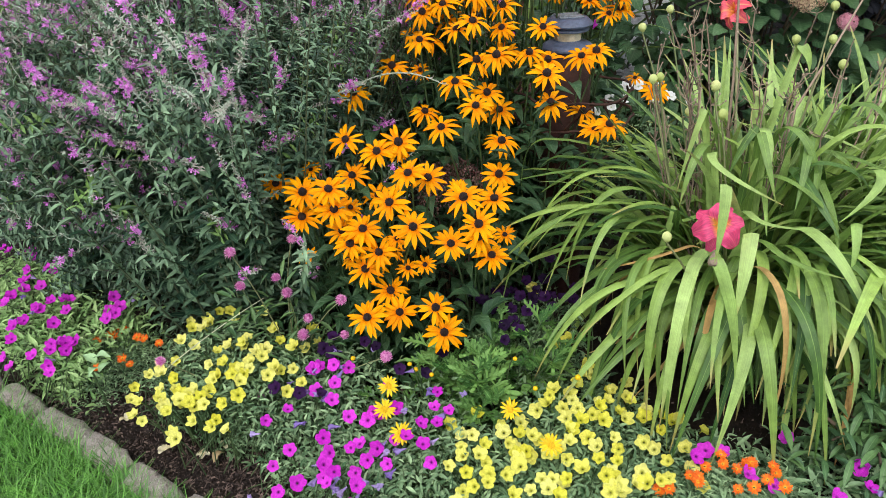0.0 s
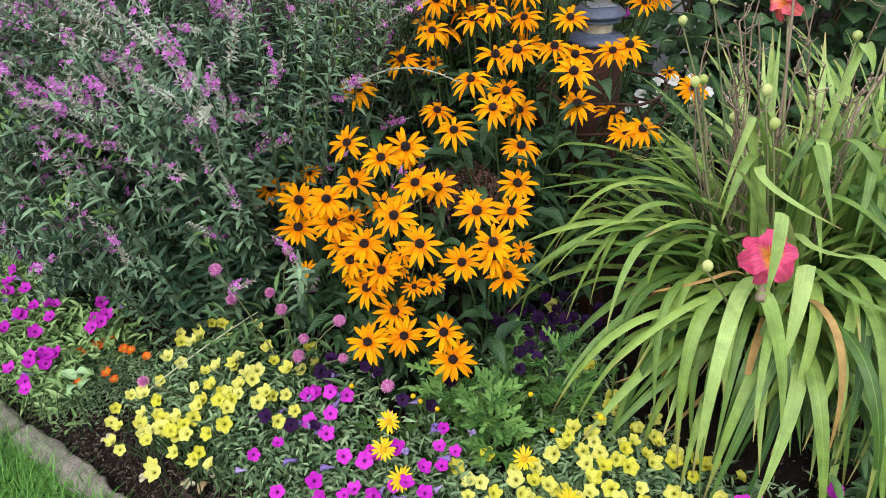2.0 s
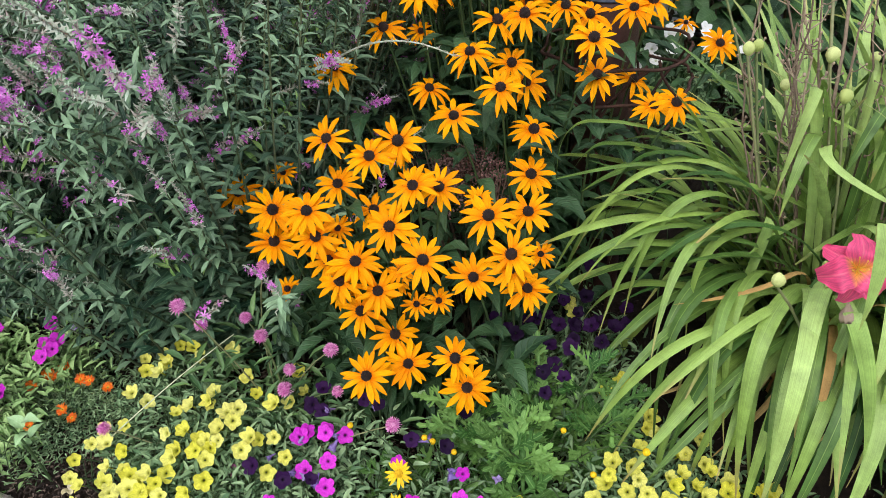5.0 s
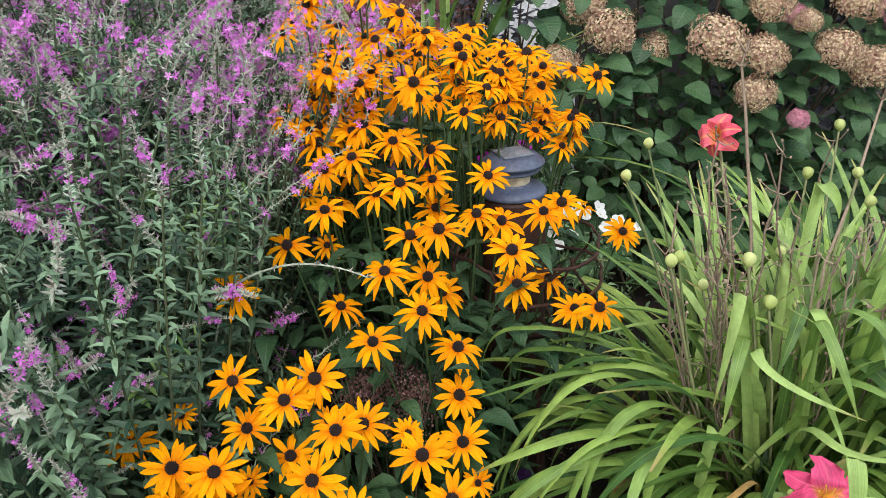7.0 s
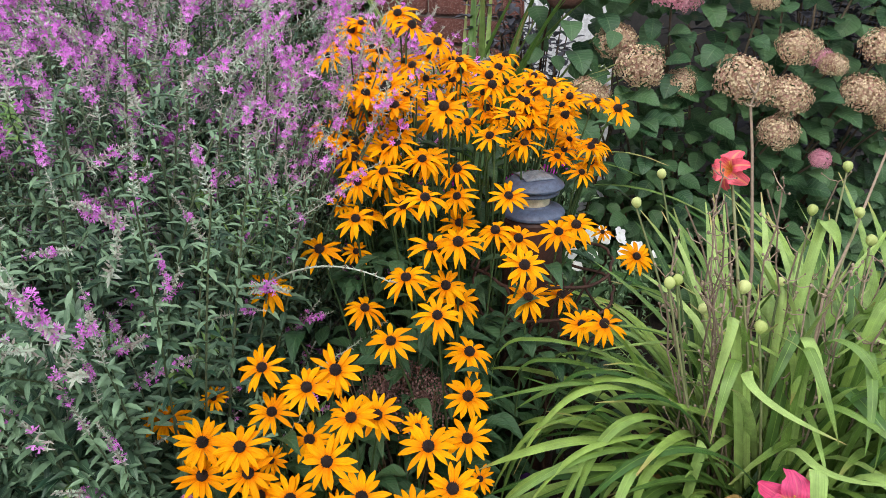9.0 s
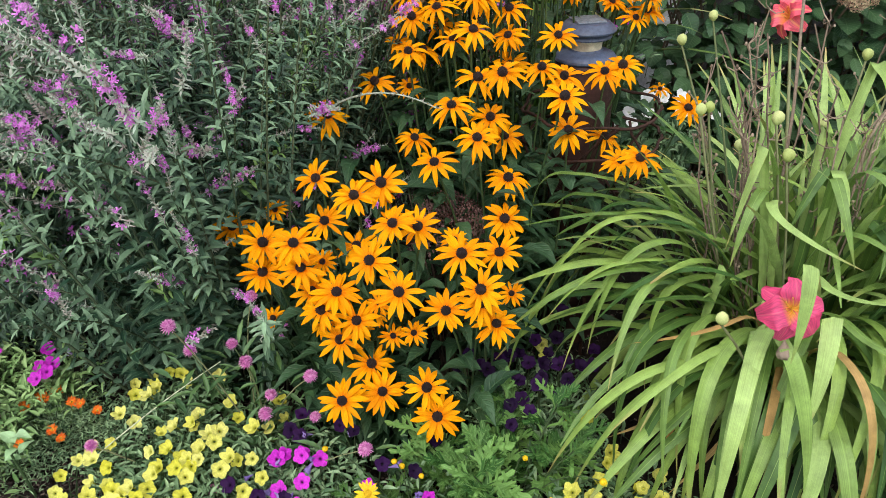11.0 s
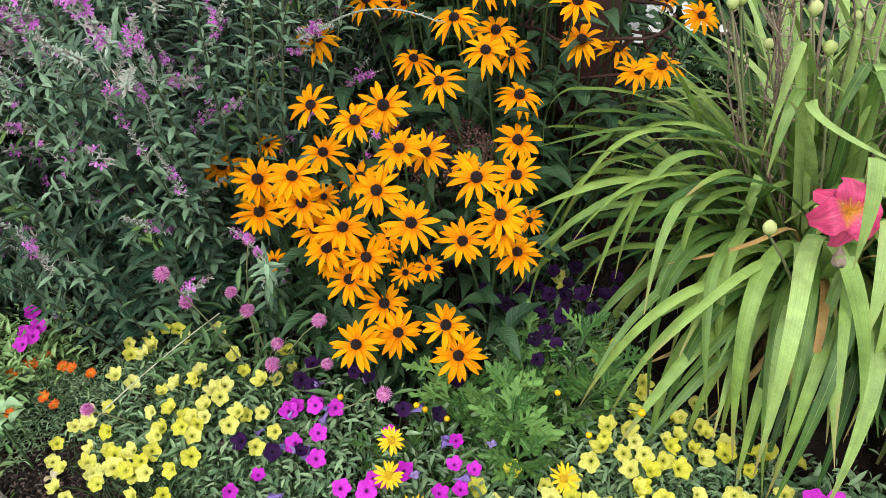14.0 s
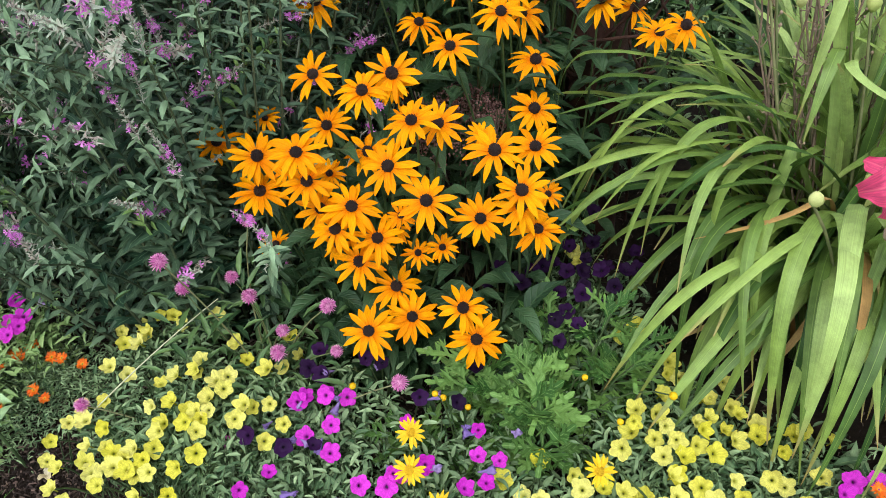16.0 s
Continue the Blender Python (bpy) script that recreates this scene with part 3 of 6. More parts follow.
def coneflower(base, spread, heads, small, tilt, heads_kind, leaves, label):
    pl = thing("coneflower", (*base, 0), label, "flower", "black-eyed coneflowers")
    for i, (x, y, z) in enumerate(heads + small):
        r = rng.uniform(0.0362, 0.0405) if i < len(heads) else (rng.uniform(0.022, 0.028) if base[1] < 1.8 else rng.uniform(0.030, 0.036))
        wild = 0.28 if base[1] < 1.8 else 0.5
        n = unit((rng.uniform(-wild, wild), -tilt + rng.uniform(-wild, 0.8 * wild), 1))
        root = (base[0] + (x - base[0]) * spread + rng.uniform(-0.03, 0.03), base[1] + (y - base[1]) * spread + 0.04 + rng.uniform(-0.03, 0.03), 0)
        top = np.array((x, y, z)) - n * 0.004
        pts = arc(root, top - n * 0.02, 0.0, 6, (rng.uniform(-0.02, 0.02), 0.03, 0)) + [top]
        stem = Acc()
        tube(stem, pts, 0.0026, 0.0016, 5)
        part("stem", stem.mesh("stem", M_RUD_STEM), pl)
        m = facing((x, y, z), n, rng.uniform(0, 6.28), r)
        kinds = HEADS_OPEN if heads_kind == "open" or rng.random() < 0.3 else HEADS_DROOP
        hd = part("flower_head", kinds[rng.randrange(len(kinds))], pl, m)
        part("cone", CONES[rng.randrange(2)], hd, m @ Matrix.Translation((0, 0, 0.02)), "dark brown seed cone")
        # stem leaves
        for _ in range(2):
            t = rng.uniform(0.25, 0.8)
            q = pts[int(t * 6)]
            a = rng.uniform(0, 6.28)
            d = (math.cos(a), math.sin(a) - 0.2, rng.uniform(0.0, 0.7))
            l = rng.uniform(0.04, 0.08)
            part("leaf", RUD_LEAVES[rng.randrange(6)], pl, turned(q, d, (0, 0, 1), l * 0.5, l))
    for _ in range(leaves):
        rr = math.sqrt(rng.random())
        hx, hy, hz = (heads + small)[rng.randrange(len(heads + small))]
        a = rng.uniform(0, 6.28)
        q = (hx + rng.uniform(-0.06, 0.06), hy + rng.uniform(0.0, 0.12), rng.uniform(0.25, 1.0) * max(0.1, hz - 0.06))
        d = (math.cos(a), math.sin(a) - 0.35, rng.uniform(-0.2, 0.6))
        l = rng.uniform(0.05, 0.085)
        if math.hypot(q[0] - 0.269, q[1] - 1.742) > (0.14 if q[2] > 0.44 else 0.07):
            part("leaf", RUD_LEAVES[rng.randrange(6)], pl, turned(q, d, (0, 0, 1), l * 0.44, l))
    low = Acc()
    for _ in range(leaves * (8 if base[1] > 1.8 else 5)):
        hx, hy, hz = (heads + small)[rng.randrange(len(heads + small))]
        t = rng.uniform(0.15, 0.92 if base[1] > 1.5 else 0.8)
        q = (base[0] + (hx - base[0]) * (spread + (1 - spread) * t) + rng.gauss(0, 0.03), base[1] + (hy - base[1]) * (spread + (1 - spread) * t) + 0.05 + rng.gauss(0, 0.03), t * hz)
        if math.hypot(q[0] - 0.269, q[1] - 1.742) < (0.13 if q[2] > 0.44 else 0.07) or (q[0] > 0.0 and q[1] < 1.46 and q[2] < 0.30):
            continue
        a = rng.uniform(0, 6.28)
        l = rng.uniform(0.04, 0.075)
        low.add(*LOW_LEAF[rng.randrange(2)], basis((math.cos(a), math.sin(a) - 0.3, rng.uniform(-0.4, 0.5)), (0, 0, 1), l * 0.42, l), q)
    part("foliage", low.mesh("foliage", M_RUD_LEAF), pl, kind="stuff")
    return pl


LOW_LEAF = [strip(5, ovate, 0.12, lambda t, d=d: (t, 0.12 * t - d * t * t)) for d in (0.2, 0.5)]
FRONT_LEFT = [(-0.204, 1.384, 0.558), (-0.102, 1.363, 0.557), (-0.141, 1.336, 0.549), (-0.083, 1.300, 0.519), (-0.048, 1.344, 0.490), (-0.198, 1.381, 0.485), (-0.145, 1.343, 0.458),
              (-0.118, 1.270, 0.475), (-0.365, 1.438, 0.449), (-0.293, 1.349, 0.466), (-0.231, 1.286, 0.498), (-0.297, 1.334, 0.420), (-0.224, 1.281, 0.459), (-0.171, 1.260, 0.427),
              (-0.076, 1.235, 0.440), (-0.195, 1.254, 0.400), (-0.143, 1.245, 0.385), (-0.171, 1.250, 0.347), (-0.128, 1.255, 0.295), (-0.168, 1.187, 0.279), (-0.110, 1.220, 0.268),
              (-0.041, 1.210, 0.281), (-0.026, 1.200, 0.232), (-0.215, 1.300, 0.405)]
FRONT_LEFT_SMALL = [(-0.291, 1.448, 0.474), (-0.293, 1.335, 0.332), (-0.093, 1.280, 0.330), (-0.059, 1.269, 0.342), (-0.092, 1.35, 0.50), (-0.11, 1.27, 0.40), (-0.20, 1.33, 0.44), (-0.10, 1.39, 0.53), (-0.12, 1.30, 0.36), (-0.20, 1.29, 0.35), (-0.15, 1.30, 0.33), (-0.255, 1.34, 0.445)]
FRONT_RIGHT = [(-0.008, 1.246, 0.398), (0.044, 1.229, 0.444), (0.044, 1.240, 0.413), (0.068, 1.252, 0.367), (0.090, 1.403, 0.468), (0.077, 1.318, 0.454), (0.018, 1.281, 0.475)]
FRONT_RIGHT_SMALL = [(0.098, 1.333, 0.369), (0.008, 1.340, 0.467)]
MIDDLE = [(-0.055, 1.645, 0.741), (0.048, 1.553, 0.738), (0.016, 1.568, 0.720), (0.093, 1.503, 0.680), (0.123, 1.699, 0.637), (0.054, 1.529, 0.665), (0.167, 1.587, 0.662),
          (0.205, 1.584, 0.647), (0.200, 1.644, 0.702), (0.309, 1.602, 0.657), (0.277, 1.595, 0.650), (0.189, 1.469, 0.649), (0.201, 1.487, 0.585), (0.288, 1.605, 0.525),
          (0.314, 1.448, 0.549), (0.297, 1.503, 0.521), (0.483, 1.755, 0.523), (-0.123, 1.613, 0.638), (-0.204, 1.558, 0.599), (0.010, 1.487, 0.634), (0.102, 1.563, 0.549),
          (0.047, 1.401, 0.611), (0.098, 1.434, 0.526), (-0.056, 1.549, 0.556), (-0.020, 1.420, 0.564), (-0.061, 1.592, 0.696), (0.075, 1.52, 0.60)]
MIDDLE_SMALL = [(-0.085, 1.712, 0.681), (0.125, 1.700, 0.688), (-0.064, 1.634, 0.622), (0.48, 1.95, 0.50)]
BACK = [(0.039, 1.882, 0.984), (0.058, 1.827, 0.967), (0.111, 1.895, 0.929), (0.144, 1.822, 0.903), (0.230, 1.898, 0.877), (0.273, 1.815, 0.858), (0.193, 1.773, 0.866),
        (0.056, 1.791, 0.903), (-0.032, 1.699, 0.876), (0.042, 1.746, 0.863), (0.016, 1.699, 0.851), (0.091, 1.630, 0.862), (0.278, 1.784, 0.847), (0.211, 1.681, 0.833),
        (0.175, 1.682, 0.798), (0.241, 1.710, 0.775), (0.390, 1.948, 0.804), (0.329, 1.775, 0.805), (0.353, 1.830, 0.750), (0.424, 1.876, 0.807), (0.406, 1.833, 0.723),
        (0.401, 1.827, 0.699), (0.119, 1.685, 0.741), (-0.010, 1.640, 0.757)]
# further heads of the crowded back clump
back_more = [(0.16 + rng.uniform(-0.2, 0.24), 1.86 + rng.uniform(-0.14, 0.14), 0) for _ in range(58)]
back_more = [(x, y, 0.86 - 0.30 * max(0.0, x - 0.1) + 0.25 * (y - 1.86) + rng.uniform(-0.05, 0.05)) for x, y, _ in back_more] + [(-0.06, 1.78, 0.86), (-0.09, 1.83, 0.92), (-0.03, 1.86, 0.97), (-0.10, 1.74, 0.80), (-0.07, 1.70, 0.79), (-0.048, 1.86, 0.959), (-0.025, 1.86, 0.845), (0.028, 1.86, 0.814), (-0.072, 1.84, 0.767), (0.0, 1.86, 0.918), (-0.105, 1.86, 0.79), (-0.07, 1.88, 0.93), (-0.02, 1.80, 0.75)]
back_full = [(rng.uniform(-0.06, 0.42), rng.uniform(1.72, 1.86), rng.uniform(0.79, 0.88)) for _ in range(14)] + [(rng.uniform(-0.06, 0.15), rng.uniform(1.66, 1.76), rng.uniform(0.66, 0.80)) for _ in range(9)]
coneflower((-0.16, 1.36), 0.35, FRONT_LEFT, FRONT_LEFT_SMALL, 0.72, "open", 55, "clump of orange-yellow black-eyed coneflowers leaning over the petunias")
coneflower((0.05, 1.38), 0.35, FRONT_RIGHT, FRONT_RIGHT_SMALL, 0.65, "open", 24, "small orange-yellow black-eyed coneflower clump beside the daylily")
coneflower((0.10, 1.62), 0.45, MIDDLE, MIDDLE_SMALL, 0.60, "mixed", 100, "tall orange-yellow black-eyed coneflowers round the lantern post")
coneflower((0.15, 1.88), 0.5, BACK + back_full, back_more, 0.42, "droop", 95, "crowded tall black-eyed coneflower clump with drooping petals behind the lantern")


# ---- purple loosestrife ----
def lance(t):
    return max(0.02, 1.15 * math.sin(math.pi * min(1, t * 0.93 + 0.05)) ** 0.8 * (1 - 0.25 * t))


LANCE_T = [strip(3, lance, 0.12, lambda t, d=d: (t - d * 0.2 * t * t, -d * t * t)) for d in (0.0, 0.14, 0.32)]
INNER_T = [strip(3, lance, 0.0, lambda t, d=d: (t - d * 0.2 * t * t, -d * t * t), cols=2) for d in (0.0, 0.14, 0.32)]
BRACT_T = strip(2, lance, 0.0, lambda t: (t, -0.1 * t * t), cols=2)
PETAL_T = strip(1, lambda t: 0.45 + 0.45 * t, 0.1, lambda t: (t, 0.2 * t * t), cols=2)
CALYX_T = strip(1, lambda t: 0.8 - 0.6 * t, 0.3, lambda t: (t, 0.15 * t), cols=3)


def spike_pair(seed):
    """A flowering tip along z, length about 1: stem with bracts and calyces, and its blossoms."""
    r = random.Random(seed)
    green, bloom = Acc(), Acc()
    bendx, bendy = r.uniform(-0.22, 0.22), r.uniform(-0.22, 0.22)
    at = lambda t: np.array((bendx * t * t, bendy * t * t, t))
    tube(green, [at(i / 14) + np.array((0.008 * (-1) ** i, 0.006 * (-1) ** (i // 2), 0)) for i in range(15)], 0.008, 0.004, 4)
    n = r.randint(17, 22)
    lo = r.uniform(0.38, 0.62)
    hi = lo + r.uniform(0.13, 0.28)
    for i in range(n):
        t = 0.06 + 0.93 * i / n
        p = at(t)
        for k in range(r.randint(3, 5)):
            an = r.uniform(0, 6.28)
            d = (math.cos(an), math.sin(an), r.uniform(0.2, 0.9))
            green.add(*CALYX_T, basis(d, (0, 0, 1), 0.020, r.uniform(0.035, 0.055)), p, r.random())
        for k in range(2):
            an = i * 1.57 + k * 3.14 + r.uniform(-.3, .3)
            green.add(*BRACT_T, basis((math.cos(an), math.sin(an), 0.5), (0, 0, 1), 0.023, 0.10 * (1.15 - t)), p, 0.5 + 0.5 * r.random())
        if (lo < t < hi and r.random() < 0.8 or r.random() < 0.05) and seed < 200:
            for k in range(r.randint(5, 9)):
                an = r.uniform(0, 6.28)
                ro = r.uniform(0.02, 0.062)
                c = p + np.array((math.cos(an) * ro, math.sin(an) * ro, r.uniform(-0.02, 0.035)))
                nrm = unit((math.cos(an), math.sin(an), r.uniform(0.1, 0.8)))
                u = unit(np.cross(nrm, (0.2, 0.3, 1)))
                w = np.cross(nrm, u)
                rc = r.random()
                for q in range(5):
                    b = q * 1.2566 + an
                    d = u * math.cos(b) + w * math.sin(b) + nrm * r.uniform(0.1, 0.5)
                    bloom.add(*PETAL_T, basis(d, nrm, r.uniform(0.011, 0.019), r.uniform(0.024, 0.042)), c, rc)
    return green.mesh("spike", M_LOO_DRY), (bloom.mesh("blossoms", M_LOO_BLOOM) if bloom.n else None)


def long_spike(seed):
    """A thin zigzag seed stem along z with sparse whorls and a few small blossom clusters."""
    r = random.Random(seed)
    green, bloom = Acc(), Acc()
    bx, by = r.uniform(-0.35, 0.35), r.uniform(-0.3, 0.3)
    n = r.randint(13, 17)
    pts = [np.array((bx * (i / n) ** 2 + 0.013 * (-1) ** i + r.uniform(-.01, .01), by * (i / n) ** 2 + r.uniform(-.012, .012), i / n - 0.15 * (i / n) ** 3 * (abs(bx) + abs(by)))) for i in range(n + 1)]
    tube(green, pts, 0.0065, 0.0035, 4)
    lit = {r.randint(3, n) for _ in range(3)}
    for i, p in enumerate(pts[1:], 1):
        for k in range(r.randint(2, 5)):
            an = r.uniform(0, 6.28)
            green.add(*CALYX_T, basis((math.cos(an), math.sin(an), r.uniform(-0.2, 0.9)), (0, 0, 1), 0.017, r.uniform(0.026, 0.044)), p, r.random())
        an = i * 1.57
        green.add(*BRACT_T, basis((math.cos(an), math.sin(an), 0.5), (0, 0, 1), 0.020, 0.07 * (1.1 - i / n)), p, r.random())
        if i in lit:
            for k in range(r.randint(3, 6)):
                an = r.uniform(0, 6.28)
                nrm = unit((math.cos(an), math.sin(an), r.uniform(0.1, 0.8)))
                c = p + nrm * r.uniform(0.03, 0.06)
                u = unit(np.cross(nrm, (0.2, 0.3, 1)))
                w = np.cross(nrm, u)
                rc = r.random()
                for q in range(5):
                    b = q * 1.2566 + an
                    bloom.add(*PETAL_T, basis(u * math.cos(b) + w * math.sin(b) + nrm * r.uniform(0.1, 0.5), nrm, r.uniform(0.014, 0.02), r.uniform(0.026, 0.04)), c, rc)
    return green.mesh("spike", M_LOO_DRY), bloom.mesh("blossoms", M_LOO_BLOOM)


LONG = [long_spike(240 + k) for k in range(12)]
SPIKES = [spike_pair(100 + k) for k in range(16)]
BARE = [spike_pair(200 + k) for k in range(6)]


def shoot(leaves, stems, p0, p1, sag, first, gap, size, thick, sway=0.012):
    """A leafy stem with crossed leaf pairs, from p0 to p1; returns its points."""
    pts = arc(p0, p1, sag, 7, (rng.uniform(-sway, sway), rng.uniform(-sway, sway), 0))
    tube(stems, pts, thick, thick * 0.5, 4)
    n = max(2, int(np.linalg.norm(np.asarray(p1) - np.asarray(p0)) / gap))
    ph = rng.uniform(0, 1.57)
    for i in range(first, n + 1):
        t = min(0.999, i / n)
        k = t * 7
        a, b = pts[int(k)], pts[int(k) + 1]
        p = a + (b - a) * (k - int(k))
        ax = unit(b - a)
        u = unit(np.cross(ax, (0.4, 0.5, 0.2)))
        w = np.cross(ax, u)
        for s in (0, math.pi):
            an = ph + i * 1.5708 + s + rng.uniform(-0.3, 0.3)
            l = size * rng.uniform(0.7, 1.15) * (1 - 0.45 * min(1.0, max(0.0, (p[2] - 0.5) / 0.4))) * (1.0 if t < 0.7 else 1.35 - 0.5 * t - 0.1)
            d = (u * math.cos(an) + w * math.sin(an)) + ax * rng.uniform(0.1, 0.7) + np.array((0, 0, rng.uniform(-0.25, 0.25)))
            # inner leaves get dark tones, tips pale: shade inside the bush put into colour
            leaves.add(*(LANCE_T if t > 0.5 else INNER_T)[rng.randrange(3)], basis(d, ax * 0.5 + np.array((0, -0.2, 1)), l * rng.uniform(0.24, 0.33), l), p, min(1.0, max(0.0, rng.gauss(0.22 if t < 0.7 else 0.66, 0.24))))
    return pts


def crowding(p):
    """Ground that the coneflowers hold."""
    return p[0] > -0.25 + 0.5 * (p[1] - 1.45) + 0.5 * max(0.0, p[2] - 0.6) or (p[1] < 1.45 and p[0] > -0.36) or p[1] < 1.53 - 0.5 * p[2]


def loosestrife(centre, rx, ry, height, mains, spike_share, label):
    """Main stems fan out to a rounded envelope; side shoots turn outwards and many end in a spike."""
    cx, cy = centre
    pl = thing("loosestrife", (cx, cy, 0), label, "shrub", "purple loosestrife")
    leaves, stems, young = Acc(), Acc(), Acc()
    def tip(p, d, kinds=SPIKES):
        g, b = kinds[rng.randrange(len(kinds))]
        m = facing(p, d, rng.uniform(0, 6.28), (rng.uniform(0.16, 0.26) if kinds is LONG else rng.uniform(0.10, 0.20)) * (0.85 if height < 1.1 else 1.0))
        sp = part("flower_spike", g, pl, m)
        if b:
            part("blossoms", b, sp, m, "bright magenta-purple blossoms")
    for _ in range(mains):
        a, rr = rng.uniform(0, 6.28), math.sqrt(rng.uniform(0.02, 1))
        k = math.sqrt(max(0.0, 1 - (rr * 0.86) ** 2))
        top = np.array((cx + rx * rr * math.cos(a), cy + ry * rr * math.sin(a), 0.10 + (height - 0.10) * k * rng.uniform(0.88, 1.02)))
        root = np.array((cx + rx * 0.4 * rr * math.cos(a), cy + ry * 0.4 * rr * math.sin(a), 0.0))
        if crowding(top):
            continue
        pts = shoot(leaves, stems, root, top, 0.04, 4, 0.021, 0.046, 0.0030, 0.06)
        if rng.random() < min(1.0, spike_share * 1.6):
            tip(top, unit(pts[-1] - pts[-3]) + np.array((rng.uniform(-.25, .25), rng.uniform(-.25, .25), 0.4)), LONG if rng.random() < 0.45 else SPIKES)
        for j in range(10):
            t = rng.uniform(0.06, 0.97)
            p = pts[int(t * 7)] + (pts[int(t * 7) + 1] - pts[int(t * 7)]) * rng.random()
            b = a + rng.uniform(-1.3, 1.3)
            out = np.array((math.cos(b), math.sin(b), rng.uniform(0.0, 0.9)))
            q = p + unit(out) * rng.uniform(0.07, 0.17)
            q[2] = max(q[2], 0.04)
            if crowding(q):
                continue
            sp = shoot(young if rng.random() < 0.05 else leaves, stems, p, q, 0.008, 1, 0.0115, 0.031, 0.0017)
            if q[2] > 0.28 and rng.random() < spike_share * max(0.25, 2.2 * (q[2] - 0.3)):
                tip(q, unit(sp[-1] - sp[-2]) + np.array((rng.uniform(-.3, .3), rng.uniform(-.3, .3), 0.55)))
            elif q[2] > 0.22 and rng.random() < 0.20 + 0.6 * max(0.0, q[2] - 0.45):
                tip(q, unit(sp[-1] - sp[-2]) + np.array((rng.uniform(-.5, .5), rng.uniform(-.6, .2), 0.7)), BARE if rng.random() < 0.3 else LONG)
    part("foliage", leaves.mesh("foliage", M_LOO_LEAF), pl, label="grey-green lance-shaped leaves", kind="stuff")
    part("young_foliage", young.mesh("young_foliage", M_YOUNG), pl, label="bright young leaves", kind="stuff")
    part("stem_mass", stems.mesh("stem_mass", M_LOO_STEM), pl, kind="stuff")
    return pl


loosestrife((-0.48, 1.60), 0.46, 0.38, 1.02, 100, 0.44, "bushy grey-green loosestrife with magenta flower spikes beside the coneflowers")
loosestrife((-0.92, 1.84), 0.38, 0.36, 0.97, 60, 0.52, "wide loosestrife bush full of fading magenta spikes")
loosestrife((-0.42, 2.22), 0.52, 0.36, 1.25, 112, 0.80, "tall loosestrife at the back with many magenta spikes")
loosestrife((-0.84, 2.56), 0.42, 0.26, 1.34, 46, 0.75, "tall narrow loosestrife at the back of the bed")
loosestrife((-1.22, 2.22), 0.48, 0.42, 1.34, 84, 0.80, "outer loosestrife bush with many magenta spikes")


STANDING = [(-0.388, 1.278, 0.627), (-0.416, 1.271, 0.591), (-0.370, 1.250, 0.700), (-0.584, 1.262, 0.436), (-0.284, 1.200, 0.462), (-0.527, 1.307, 0.702), (-0.548, 1.249, 0.681),
            (-0.636, 1.311, 0.542), (-0.387, 1.380, 0.647), (-0.391, 1.296, 0.516), (-0.324, 1.420, 0.707)]
STANDING_HIGH = [(-0.278, 1.408, 0.787), (-0.240, 1.330, 0.880), (-0.290, 1.250, 0.900), (-0.193, 1.377, 0.897), (-0.173, 1.520, 0.790), (-0.356, 1.434, 0.774), (-0.392, 1.316, 0.694), (-0.414, 1.350, 0.476)]


def standing_spikes(spots, label):
    pl = thing("loosestrife", (-0.45, 1.58, 0), label, "shrub", "purple loosestrife")
    leaves, stems = Acc(), Acc()
    for k, spot in enumerate(spots):
        size, c = rng.uniform(0.075, 0.11), np.array(spot)
        d = unit((rng.uniform(-0.3, 0.3), -0.35 + rng.uniform(-0.2, 0.2), 1))
        foot = c - d * size * 0.55
        root = np.array((-0.45 + (c[0] + 0.45) * 0.4, 1.58 + (c[1] - 1.58) * 0.2, 0.0))
        shoot(leaves, stems, root, foot, 0.05, 5, 0.020, 0.036, 0.0026)
        g, b = SPIKES[k % len(SPIKES)]
        m = facing(foot, d, rng.uniform(0, 6.28), size)
        sp = part("flower_spike", g, pl, m)
        part("blossoms", b, sp, m, "bright magenta-purple blossoms")
    part("foliage", leaves.mesh("foliage", M_LOO_LEAF), pl, kind="stuff")
    part("stem_mass", stems.mesh("stem_mass", M_LOO_STEM), pl, kind="stuff")


standing_spikes(STANDING + STANDING_HIGH, "loosestrife stems with single bright spikes standing out in front")


def leaning_stems():
    pl = thing("loosestrife", (-0.30, 1.86, 0), "thin loosestrife stems leaning over the coneflowers with magenta tips", "shrub", "purple loosestrife")
    leaves, stems = Acc(), Acc()
    for _ in range(34):
        top = np.array((rng.uniform(-0.19, 0.0), rng.uniform(1.66, 1.80), 0.0))
        top[2] = rng.uniform(0.66, 0.94)
        root = np.array((-0.30 + rng.uniform(-0.08, 0.06), 1.88 + rng.uniform(-0.06, 0.06), 0.0))
        pts = shoot(leaves, stems, root, top, 0.05, 6, 0.03, 0.022, 0.0026)
        kinds = LONG if rng.random() < 0.5 else SPIKES
        g, b = kinds[rng.randrange(len(kinds))]
        m = facing(pts[-1], unit(pts[-1] - pts[-3]) + np.array((rng.uniform(-.3, .3), rng.uniform(-.3, .2), 0.5)), rng.uniform(0, 6.28), rng.uniform(0.10, 0.17))
        sp = part("flower_spike", g, pl, m)
        part("blossoms", b, sp, m, "bright magenta-purple blossoms")
    part("foliage", leaves.mesh("foliage", M_LOO_LEAF), pl, kind="stuff")
    part("stem_mass", stems.mesh("stem_mass", M_LOO_STEM), pl, kind="stuff")


leaning_stems()


